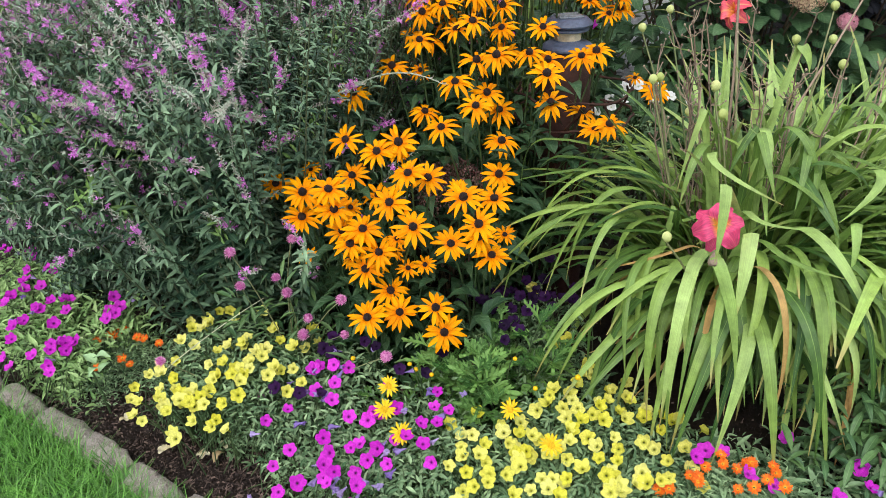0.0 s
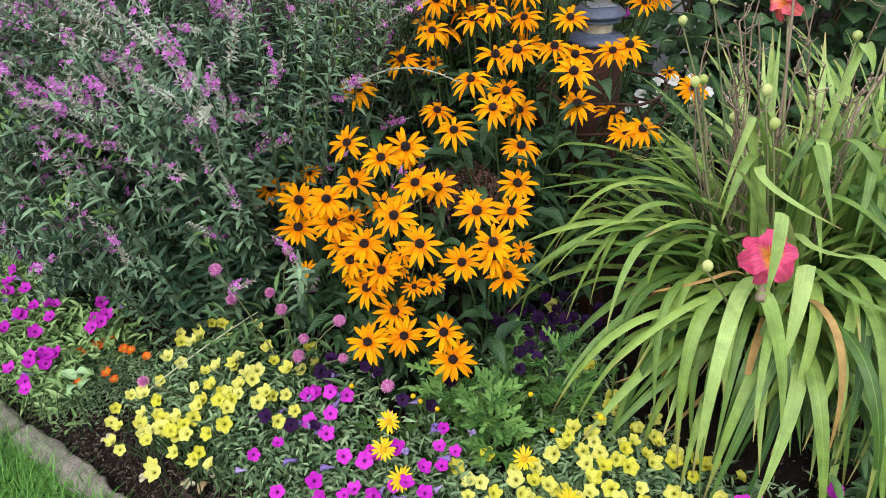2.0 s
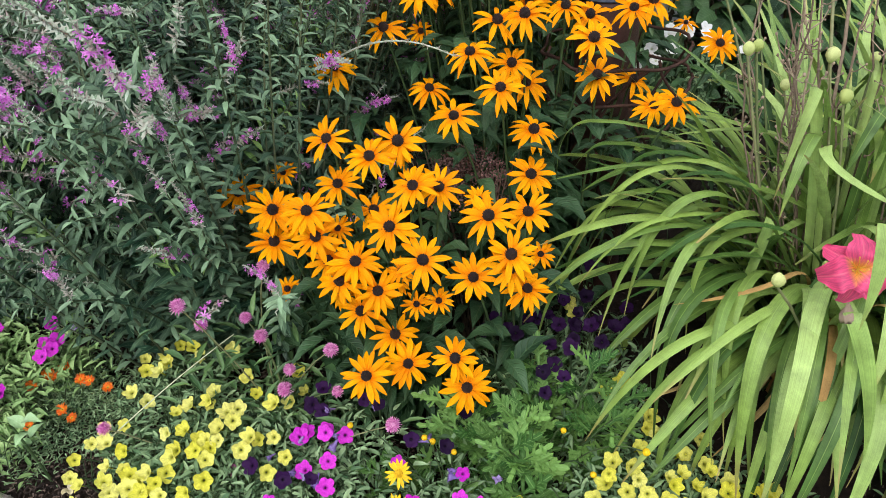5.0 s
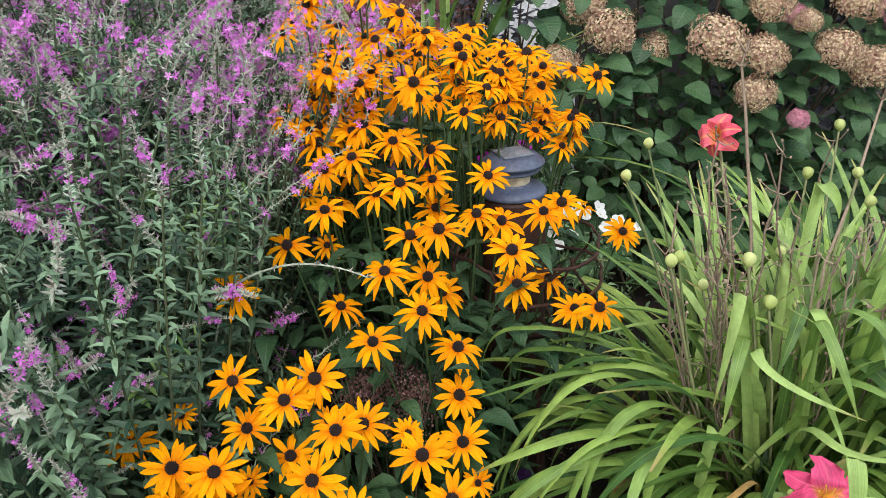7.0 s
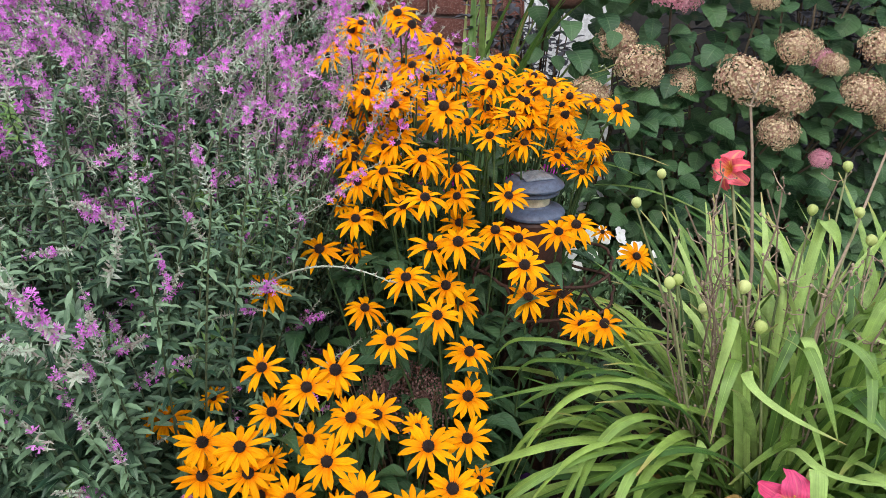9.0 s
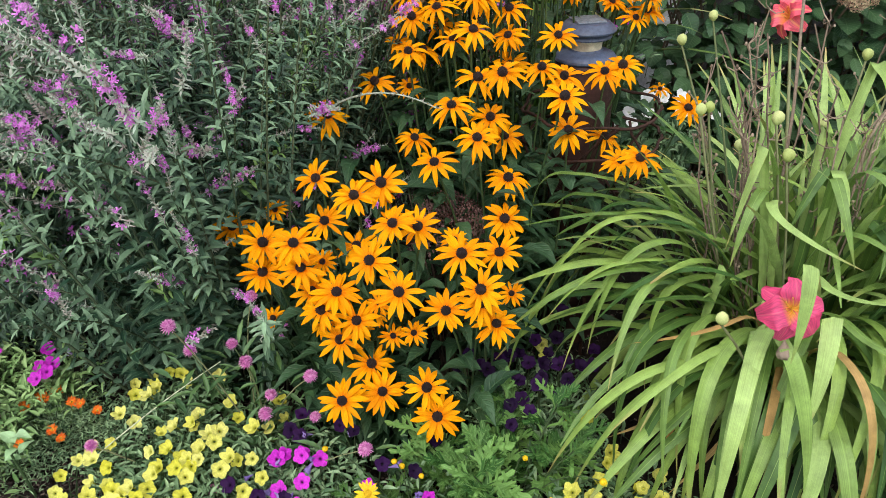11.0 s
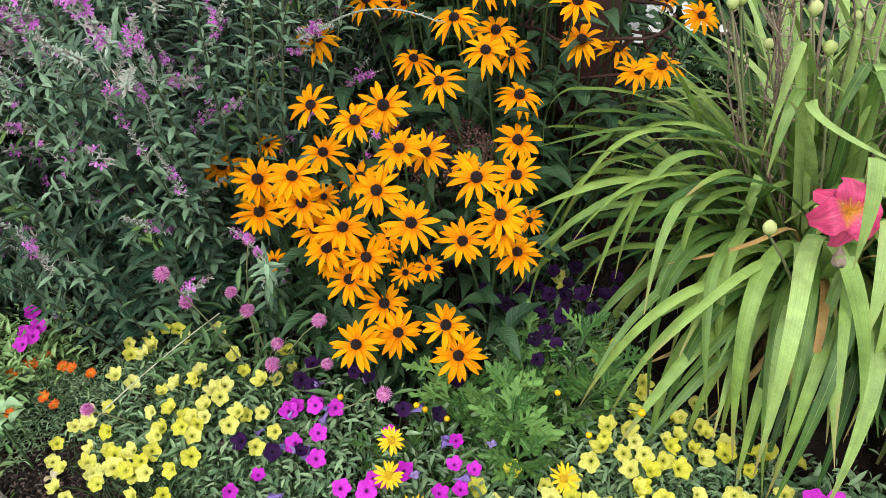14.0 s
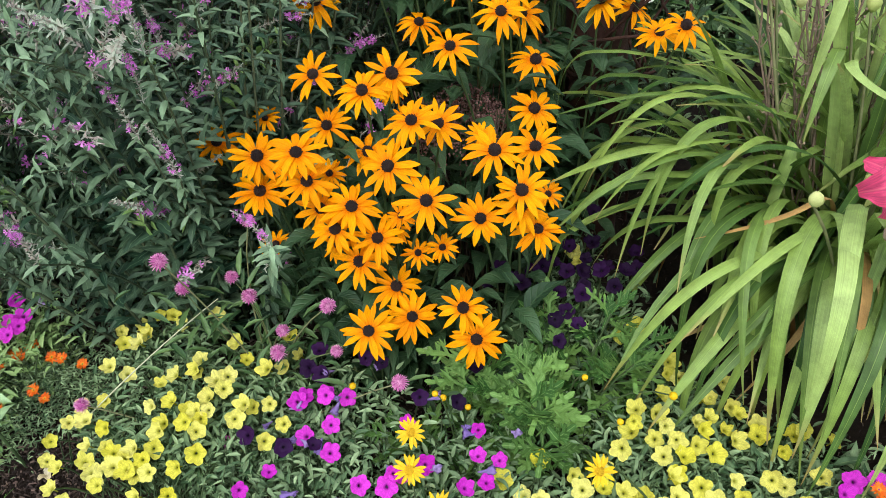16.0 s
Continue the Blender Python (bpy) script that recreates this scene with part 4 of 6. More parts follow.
# ---- daylily ----
def blade(seed, a0, a1, kink=0.0, rows=16):
    """A strap leaf of length 1: it leaves the ground a0 from upright and ends a1 from upright."""
    r = random.Random(seed)
    v, a, f = [], [], []
    y = z = 0.0
    pts, ang = [(0.0, 0.0)], []
    kt = r.uniform(0.5, 0.75)
    for i in range(rows):
        t = (i + 0.5) / rows
        an = a0 + (a1 - a0) * t ** 1.5 + kink * min(1.0, max(0.0, (t - kt) / 0.22))
        y += math.sin(an) / rows
        z += math.cos(an) / rows
        pts.append((y, z))
        ang.append(an)
    ang.append(ang[-1])
    tw = r.uniform(-0.5, 0.5)
    sway = r.uniform(-0.07, 0.07)
    for i, (yy, zz) in enumerate(pts):
        t = i / rows
        w = (0.72 + 0.6 * t - 0.2 * t * t) if t < 0.6 else (1.02 * (1 - ((t - 0.6) / 0.42) ** 1.8) + 0.02)
        w = max(w, 0.03)
        fold = 0.34 * (1 - 0.6 * t)
        for s in (-1, -0.45, 0, 0.45, 1):
            lift = fold * abs(s) * w * 0.5
            nx, nz = -math.cos(ang[i]), math.sin(ang[i])
            x = s * w * 0.5
            v.append((x * 0.034 + sway * t * t, yy + (nx * lift + math.sin(tw * t) * s * w * 0.5) * 0.034, zz + (nz * lift) * 0.034))
            a.append((t, s, 0))
    for i in range(rows):
        for j in range(4):
            k = i * 5 + j
            f.append((k, k + 1, k + 6, k + 5))
    return v, f, a


def blade_mesh(seed, a0, a1, kink, mat):
    acc = Acc()
    acc.add(*blade(seed, a0, a1, kink), np.eye(3), (0, 0, 0), random.Random(seed).random())
    return acc.mesh("leaf", mat)


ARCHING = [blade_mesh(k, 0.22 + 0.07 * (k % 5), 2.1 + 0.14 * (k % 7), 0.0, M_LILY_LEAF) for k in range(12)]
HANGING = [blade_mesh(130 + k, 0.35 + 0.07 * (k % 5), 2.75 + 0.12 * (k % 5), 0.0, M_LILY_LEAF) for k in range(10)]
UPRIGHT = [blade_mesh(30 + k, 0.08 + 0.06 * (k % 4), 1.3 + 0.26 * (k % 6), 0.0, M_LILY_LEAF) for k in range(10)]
ERECT = [blade_mesh(160 + k, 0.04 + 0.05 * (k % 5), 0.7 + 0.16 * (k % 5), 0.9 if k % 4 == 0 else 0.0, M_LILY_LEAF if k % 2 else M_LILY_LIT) for k in range(12)]
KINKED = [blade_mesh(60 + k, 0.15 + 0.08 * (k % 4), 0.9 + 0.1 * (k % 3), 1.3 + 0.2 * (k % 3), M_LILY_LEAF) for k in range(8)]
DRY = [blade_mesh(90 + k, 0.5, 2.4 + 0.2 * k, 0.4, M_LILY_DRY) for k in range(4)]


def lily_flower(loc, normal, r, mat, parent, slim=1.0, cup=0.42):
    acc = Acc()
    for ring, (w, off, lift) in enumerate(((0.58, 0.0, 0.02), (0.84, math.pi / 3, 0.08))):
        for i in range(3):
            an = i * 2 * math.pi / 3 + off
            cu, curl = cup * rng.uniform(0.7, 1.3), rng.uniform(0.35, 0.8)
            an += rng.uniform(-0.15, 0.15)
            v, f, a = strip(12, lambda t: max(0.1, math.sin(math.pi * min(1, 0.12 + 0.80 * t)) ** 0.8), 0.08, lambda t: (t * 0.95 - 0.12 * curl * t ** 3, cu * math.sin(t * 2.5) - curl * t * t), 11)
            ph = rng.uniform(0, 6)
            v = [(x + 0.05 * abs(q[1]) * math.sin(q[0] * 11 + ph), y, z + 0.16 * q[1] ** 2 * q[0] * math.sin(q[0] * 17 * (1 if q[1] > 0 else 1.2) + ph + 2 * q[1])) for (x, y, z), q in zip(v, a)]
            acc.add(v, f, a, basis((math.cos(an), math.sin(an), 0.05 + (1 - slim)), (0, 0, 1), w * slim * rng.uniform(0.9, 1.1), rng.uniform(0.92, 1.05)), (0, 0, lift))
    m = facing(loc, normal, 0.4, r)
    fl = part("flower", acc.mesh("flower", mat), parent, m, "ruffled open bloom with a yellow throat")
    for i in range(6):
        st = Acc()
        an = i * 1.047 + 0.3
        tube(st, [(0, 0, 0.1), (math.cos(an) * 0.12, math.sin(an) * 0.12, 0.35), (math.cos(an) * 0.2, math.sin(an) * 0.2 + 0.1, 0.5)], 0.012, 0.01, 4)
        st.add(*lathe([(0.001, -0.04), (0.025, 0), (0.001, 0.05)], 5), np.eye(3), (math.cos(an) * 0.2, math.sin(an) * 0.2 + 0.1, 0.5))
        part("stamen", st.mesh("stamen", M_ANTHER), fl, m)


def pod_mesh():
    acc = Acc()
    v, f, a = lathe([(0.05, -1.0), (0.35, -0.85), (0.72, -0.35), (0.82, 0.1), (0.66, 0.62), (0.28, 0.92), (0.05, 1.0)], 12)
    v = [(x * (1 + 0.16 * math.cos(3 * math.atan2(y, x))), y * (1 + 0.16 * math.cos(3 * math.atan2(y, x))), z) for x, y, z in v]
    acc.add(v, f, a, np.eye(3), (0, 0, 0))
    return acc.mesh("pod", M_POD)


def bezier(p, q, r, n):
    return [p * (1 - t) ** 2 + q * 2 * t * (1 - t) + r * t * t for t in (i / n for i in range(n + 1))]


def strap(root, crest, tip, w, fold=False, twist=0.0, mat=None):
    """A strap leaf that rises from root, turns over at crest (sharply where folded) and falls to tip."""
    root, crest, tip = (np.array(p, dtype=float) for p in (root, crest, tip))
    way = crest - root
    way[2] = 0.0
    fall = tip - crest
    fall[2] = 0.0
    drop = np.linalg.norm(tip - crest)
    if fold:
        up = bezier(root, root * 0.45 + crest * 0.55 - way * 0.16 + np.array((0, 0, 0.10 * crest[2])), crest, 13)
        down = bezier(crest, crest * 0.55 + tip * 0.45 + fall * 0.25 + np.array((0, -0.012, 0.02)), tip, 10)
    else:
        d = unit(unit(way) + 0.8 * unit(fall))
        up = bezier(root, crest - d * np.linalg.norm(way) * 0.62 + np.array((0, 0, 0.012)), crest, 13)
        down = bezier(crest, crest + d * drop * 0.42 - np.array((0, 0, 0.004)), tip, 10)
    pts = up + down[1:]
    n = len(pts) - 1
    flat = unit(way + 1.5 * fall + np.array((0, -1e-3, 0)))
    side = np.array((-flat[1], flat[0], 0.0))
    v, a, f = [], [], []
    for i, p in enumerate(pts):
        t = i / n
        tan = unit(pts[min(n, i + 1)] - pts[max(0, i - 1)])
        across = unit(side - tan * np.dot(side, tan))
        nrm = np.cross(across, tan)
        turn = twist * (t - 0.3)
        across, nrm = across * math.cos(turn) + nrm * math.sin(turn), nrm * math.cos(turn) - across * math.sin(turn)
        ww = w * (0.72 + 0.5 * t if t < 0.56 else max(0.05, 1 - ((t - 0.56) / 0.44) ** 2.3))
        vee = 0.30 * (1 - 0.5 * t)
        for s in (-1, -0.5, 0, 0.5, 1):
            v.append(p + across * s * ww * 0.5 + nrm * vee * abs(s) * ww * 0.5)
            a.append((t, s, 0))
    for i in range(n):
        for j in range(4):
            k = i * 5 + j
            f.append((k, k + 1, k + 6, k + 5))
    acc = Acc()
    acc.add(v, f, a, np.eye(3), (0, 0, 0), rng.random())
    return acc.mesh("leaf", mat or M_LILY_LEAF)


POD = pod_mesh()
LILY = (0.60, 1.36)


def lily_leaf(pl, at, shapes, az, length, spread, tilt=0.0, width=1.0):
    o = Matrix.Translation((at[0] + rng.uniform(-spread, spread), at[1] + rng.uniform(-spread, spread), 0))
    part("leaf", shapes[rng.randrange(len(shapes))], pl, o @ Matrix.Rotation(az - math.pi / 2, 4, "Z") @ Matrix.Rotation(tilt, 4, "X") @ Matrix.Diagonal((length * width, length, length, 1)))


LILY_SWEEP = [((0.197, 1.502, 0.506), (0.149, 1.498, 0.360), 0.014), ((0.222, 1.493, 0.470), (0.170, 1.486, 0.425), 0.016), ((0.285, 1.435, 0.458), (0.180, 1.460, 0.399), 0.017),
              ((0.250, 1.415, 0.470), (0.115, 1.420, 0.445), 0.013), ((0.224, 1.318, 0.436), (0.095, 1.342, 0.379), 0.021), ((0.212, 1.285, 0.415), (0.087, 1.311, 0.151), 0.018),
              ((0.324, 1.274, 0.424), (0.278, 1.310, 0.267), 0.015), ((0.320, 1.290, 0.330), (0.153, 1.219, 0.220), 0.021), ((0.300, 1.150, 0.362), (0.142, 1.152, 0.156), 0.017),
              ((0.310, 1.140, 0.350), (0.171, 1.128, 0.129), 0.014), ((0.320, 1.141, 0.292), (0.177, 1.070, 0.158), 0.020), ((0.350, 1.130, 0.275), (0.206, 1.072, 0.146), 0.018)]
LILY_SKIRT = [((0.388, 1.160, 0.390), (0.332, 1.050, 0.130), 0.024), ((0.385, 1.080, 0.420), (0.342, 1.010, 0.150), 0.021), ((0.474, 1.100, 0.340), (0.361, 0.990, 0.088), 0.020),
              ((0.502, 1.090, 0.322), (0.429, 0.980, 0.093), 0.024), ((0.507, 1.080, 0.329), (0.532, 0.960, 0.066), 0.024), ((0.541, 1.080, 0.363), (0.549, 1.020, 0.225), 0.018),
              ((0.545, 1.060, 0.382), (0.601, 0.970, 0.093), 0.022), ((0.568, 1.090, 0.303), (0.654, 0.980, 0.117), 0.022), ((0.591, 1.070, 0.263), (0.618, 0.960, 0.093), 0.022),
              ((0.656, 1.080, 0.298), (0.671, 1.020, 0.153), 0.018), ((0.612, 1.100, 0.346), (0.714, 1.020, 0.254), 0.020), ((0.393, 1.100, 0.337), (0.361, 1.030, 0.161), 0.021),
              ((0.438, 1.100, 0.335), (0.386, 1.040, 0.194), 0.020), ((0.398, 1.100, 0.431), (0.381, 1.040, 0.268), 0.024)]
LILY_SIDE = [((0.609, 1.260, 0.521), (0.655, 1.150, 0.436), 0.024), ((0.601, 1.140, 0.458), (0.682, 1.030, 0.322), 0.028), ((0.697, 1.300, 0.535), (0.760, 1.190, 0.525), 0.022),
             ((0.735, 1.220, 0.531), (0.654, 1.160, 0.460), 0.018), ((0.767, 1.360, 0.605), (0.783, 1.280, 0.527), 0.024), ((0.685, 1.360, 0.550), (0.743, 1.280, 0.537), 0.020),
             ((0.722, 1.400, 0.558), (0.740, 1.360, 0.515), 0.020), ((0.520, 1.200, 0.462), (0.627, 1.120, 0.470), 0.016), ((0.533, 1.120, 0.437), (0.627, 1.050, 0.414), 0.018),
             ((0.467, 1.287, 0.545), (0.574, 1.200, 0.477), 0.017), ((0.670, 1.120, 0.320), (0.592, 1.060, 0.261), 0.020)]
LILY_FOLDED = [((0.407, 1.271, 0.448), (0.368, 1.260, 0.230), 0.019), ((0.398, 1.020, 0.600), (0.390, 0.999, 0.480), 0.017), ((0.454, 1.318, 0.618), (0.410, 1.283, 0.470), 0.019),
               ((0.567, 1.316, 0.579), (0.560, 1.253, 0.505), 0.020), ((0.411, 1.050, 0.463), (0.457, 1.010, 0.251), 0.020), ((0.468, 1.070, 0.494), (0.443, 1.020, 0.357), 0.024),
               ((0.412, 1.080, 0.462), (0.424, 1.040, 0.395), 0.017), ((0.768, 1.420, 0.622), (0.725, 1.360, 0.538), 0.024), ((0.684, 1.160, 0.459), (0.660, 1.100, 0.378), 0.021),
               ((0.587, 1.420, 0.606), (0.597, 1.380, 0.529), 0.020), ((0.687, 1.500, 0.681), (0.697, 1.460, 0.636), 0.020)]
LILY_DRY = [((0.437, 1.100, 0.347), (0.409, 1.050, 0.222), 0.012), ((0.344, 1.160, 0.282), (0.302, 1.120, 0.227), 0.013), ((0.519, 1.090, 0.405), (0.538, 1.020, 0.135), 0.013),
            ((0.404, 1.200, 0.399), (0.270, 1.220, 0.349), 0.009), ((0.40, 1.25, 0.20), (0.25, 1.24, 0.14), 0.012), ((0.45, 1.20, 0.22), (0.33, 1.15, 0.10), 0.011)]


def daylily():
    pl = thing("daylily", (*LILY, 0), "large daylily clump of arching green strap leaves and dry stalks", "daylily")
    def leaf(crest, tip, w, fold=False, mat=None, at=LILY):
        root = (at[0] - 0.02 + rng.uniform(-0.07, 0.07), at[1] + rng.uniform(-0.06, 0.06), 0.0)
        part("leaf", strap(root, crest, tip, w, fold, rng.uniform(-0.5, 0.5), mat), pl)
    def around(az, r, z, at=LILY):
        return (at[0] + r * math.cos(az), at[1] + r * math.sin(az), z)
    for crest, tip, w in LILY_SWEEP:
        leaf(crest, tip, w)
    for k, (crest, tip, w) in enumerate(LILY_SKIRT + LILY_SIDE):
        leaf(crest, tip, w, False, M_LILY_LIT if k % 2 else None)
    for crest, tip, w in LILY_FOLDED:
        leaf(crest, tip, w, True, M_LILY_LIT)
    for crest, tip, w in LILY_DRY:
        leaf(crest, tip, w, False, M_LILY_DRY)
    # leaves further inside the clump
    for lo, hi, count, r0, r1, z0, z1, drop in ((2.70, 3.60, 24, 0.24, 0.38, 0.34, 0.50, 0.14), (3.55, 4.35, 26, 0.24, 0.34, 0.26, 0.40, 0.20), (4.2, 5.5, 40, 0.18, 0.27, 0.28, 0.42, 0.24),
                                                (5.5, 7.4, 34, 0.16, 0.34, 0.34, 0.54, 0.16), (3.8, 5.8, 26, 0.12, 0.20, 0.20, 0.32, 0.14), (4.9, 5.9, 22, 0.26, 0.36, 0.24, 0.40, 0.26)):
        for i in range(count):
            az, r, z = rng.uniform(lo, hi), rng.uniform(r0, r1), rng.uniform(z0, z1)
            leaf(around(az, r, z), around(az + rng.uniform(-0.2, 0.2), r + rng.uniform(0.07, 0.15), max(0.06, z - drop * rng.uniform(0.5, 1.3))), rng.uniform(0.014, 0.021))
    for i in range(85):
        lily_leaf(pl, (0.56 + 0.1 * (i % 3), 1.49), ERECT, rng.uniform(0, 6.28), rng.uniform(0.54, 0.72), 0.10, 0.0, rng.uniform(0.6, 0.85))
    for i in range(60):
        lily_leaf(pl, (0.64, 1.41), UPRIGHT, rng.uniform(0, 6.28), rng.uniform(0.50, 0.78), 0.14, 0.0, rng.uniform(0.6, 0.9))
    for i in range(14):
        az, r = rng.uniform(3.4, 6.4), rng.uniform(0.04, 0.2)
        top = around(az, r, rng.uniform(0.50, 0.64))
        leaf(top, around(az + rng.uniform(-0.8, 0.8), r + rng.uniform(0.03, 0.09), top[2] - rng.uniform(0.06, 0.15)), rng.uniform(0.016, 0.021), rng.random() < 0.6)
    lily_flower((0.416, 1.074, 0.505), (-0.25, -0.85, 0.55), 0.046, M_LILY_PETAL, pl)
    old = Acc()
    v, f, a = lathe([(0.05, 0), (0.16, 0.3), (0.30, 0.6), (0.36, 0.9), (0.22, 1.15), (0.02, 1.05)], 12)
    v = [(x * (1 + 0.4 * math.sin(5 * math.atan2(y, x) + 4 * z)), y * (1 + 0.4 * math.cos(4 * math.atan2(y, x) + 3 * z)), z) for x, y, z in v]
    old.add(v, f, a, np.eye(3), (0, 0, 0), 0.4)
    part("withered_bloom", old.mesh("withered_bloom", M_SCAPE_DRY), pl, facing((0.410, 1.060, 0.468), (-0.1, -0.5, -1), 0, 0.021), "shrivelled brownish bloom")
    for x, y, z, n in ((0.388, 1.085, 0.50, (-0.3, -0.3, 1)), (0.402, 1.09, 0.475, (0.1, -0.4, 0.9))):
        young = Acc()
        young.add(*lathe([(0.12, -1.0), (0.26, -0.5), (0.36, 0.1), (0.28, 0.7), (0.10, 1.0), (0.001, 1.05)], 10), np.eye(3), (0, 0, 0), 0.5)
        part("bud", young.mesh("bud", M_POD), pl, facing((x, y, z), n, 0, 0.013), "closed yellow-green flower bud")
    lily_flower((0.626, 1.688, 0.712), (-0.75, -0.55, 0.35), 0.044, M_LILY_PETAL2, pl, 0.98, 0.75)
    def stalk(pts, r0, r1):
        one = Acc()
        tube(one, pts, r0, r1)
        part("stalk", one.mesh("stalk", M_SCAPE), pl)
    stalk(arc((0.56, 1.33, 0), (0.43, 1.10, 0.48), 0.10), 0.004, 0.003)
    stalk(arc((0.62, 1.45, 0), (0.632, 1.70, 0.69), 0.05), 0.004, 0.003)
    pods = [(0.462, 1.624, 0.734), (0.384, 1.53, 0.719), (0.362, 1.336, 0.67), (0.375, 1.34, 0.672), (0.477, 1.289, 0.616), (0.477, 1.344, 0.651), (0.80, 1.62, 0.73), (0.60, 1.45, 0.60), (0.62, 1.42, 0.52), (0.75, 1.5, 0.69), (0.86, 1.42, 0.62), (0.46, 1.42, 0.58),
            (0.78, 1.5, 0.64), (0.98, 1.6, 0.83), (0.345, 1.10, 0.475), (0.70, 1.55, 0.68)]
    for i, (x, y, z) in enumerate(pods):
        s = rng.uniform(0.0088, 0.0112)
        part("seed_pod", POD, pl, facing((x, y, z), (rng.uniform(-.2, .2), rng.uniform(-.2, .2), 1), 0, s), "pale green seed pod")
        stalk(arc((LILY[0] + (x - LILY[0]) * 0.3, LILY[1] + (y - LILY[1]) * 0.4, 0.05), (x, y, z - s), 0.02, 7, (rng.uniform(-.02, .02), 0, 0)), 0.0028, 0.0018)
    tops = []
    for x0, x1, y0, y1, z0, z1, count in ((0.36, 0.50, 1.31, 1.42, 0.58, 0.79, 10), (0.53, 0.70, 1.29, 1.42, 0.60, 0.78, 7), (0.45, 0.95, 1.40, 1.60, 0.62, 0.84, 8)):
        tops += [(rng.uniform(x0, x1), rng.uniform(y0, y1), rng.uniform(z0, z1)) for _ in range(count)]
    for x, y, z in tops:
        dry = Acc()
        pts = arc((LILY[0] + (x - LILY[0]) * 0.4, LILY[1] + (y - LILY[1]) * 0.5, 0.05), (x, y, z), 0.01, 12, (rng.uniform(-.025, .025), rng.uniform(-.02, .02), 0))
        pts = [p + np.array((rng.uniform(-.008, .008), rng.uniform(-.008, .008), 0)) for p in pts]
        tube(dry, pts, 0.0023, 0.0013)
        for k in range(rng.randint(12, 20)):
            p = pts[rng.randint(6, 12)]
            q = p + np.array((rng.uniform(-.022, .022), rng.uniform(-.022, .022), rng.uniform(-0.005, 0.03)))
            tube(dry, [p, (p + q) / 2 + np.array((rng.uniform(-.004, .004), 0, -0.004)), q], 0.0012, 0.0007, 4)
            dry.add(*lathe([(0.001, -1), (0.8, -0.2), (0.6, 0.6), (0.001, 1)], 6), np.eye(3) * rng.uniform(0.0014, 0.0034), q)
        part("dry_stalk", dry.mesh("dry_stalk", M_SCAPE_DRY), pl, label="dry brown branched flower stalk")
    for pts in ([(0.55, 1.40, 0.1), (0.548, 1.45, 0.629), (0.560, 1.52, 0.80), (0.564, 1.55, 0.862), (0.568, 1.55, 0.880)],
                [(0.66, 1.42, 0.1), (0.678, 1.45, 0.567), (0.745, 1.50, 0.648), (0.80, 1.55, 0.71), (0.855, 1.60, 0.771), (0.862, 1.60, 0.80)]):
        tall = Acc()
        tube(tall, pts, 0.0028, 0.0018, 6)
        for k in range(7):
            p = np.array(pts[-1 - (k % 2)])
            q = p + np.array((rng.uniform(-.018, .018), rng.uniform(-.01, .01), rng.uniform(0.0, 0.025)))
            tube(tall, [p, (p + q) / 2 + np.array((0.002, 0, -0.003)), q], 0.002, 0.0012, 5)
        part("dry_stalk", tall.mesh("dry_stalk", M_SCAPE_DRY), pl, label="tall bare grey-brown stalk with a forked tip")


daylily()


def second_daylily():
    at = (0.86, 1.50)
    pl = thing("daylily", (*at, 0), "tall leafy daylily clump before the hydrangea", "daylily")
    put = functools.partial(lily_leaf, pl, at)
    for i in range(50):
        put(ERECT, rng.uniform(0, 6.28), rng.uniform(0.56, 0.74), 0.16, 0.0, rng.uniform(0.6, 0.9))
    for i in range(70):
        put(UPRIGHT, rng.uniform(0, 6.28), rng.uniform(0.54, 0.78), 0.20, 0.0, rng.uniform(0.65, 1.0))
    for i in range(30):
        lily_leaf(pl, (0.74, 1.54), UPRIGHT, rng.uniform(0, 6.28), rng.uniform(0.52, 0.74), 0.14, 0.0, rng.uniform(0.7, 1.05))
    for i in range(36):
        put(ARCHING, rng.uniform(4.3, 8.3), rng.uniform(0.6, 0.85), 0.18, rng.uniform(-0.15, 0.1), 1.0)
    for i in range(26):
        put(HANGING, rng.uniform(3.5, 5.9), rng.uniform(0.6, 0.8), 0.15, rng.uniform(-0.15, 0.15), 0.8)
    for i in range(34):
        put(KINKED, rng.uniform(3.3, 6.1), rng.uniform(0.56, 0.76), 0.17, 0.0, rng.uniform(0.8, 1.1))
    for i in range(8):
        put(DRY, rng.uniform(0, 6.28), rng.uniform(0.5, 0.7), 0.15, 0.0, 0.6)


second_daylily()


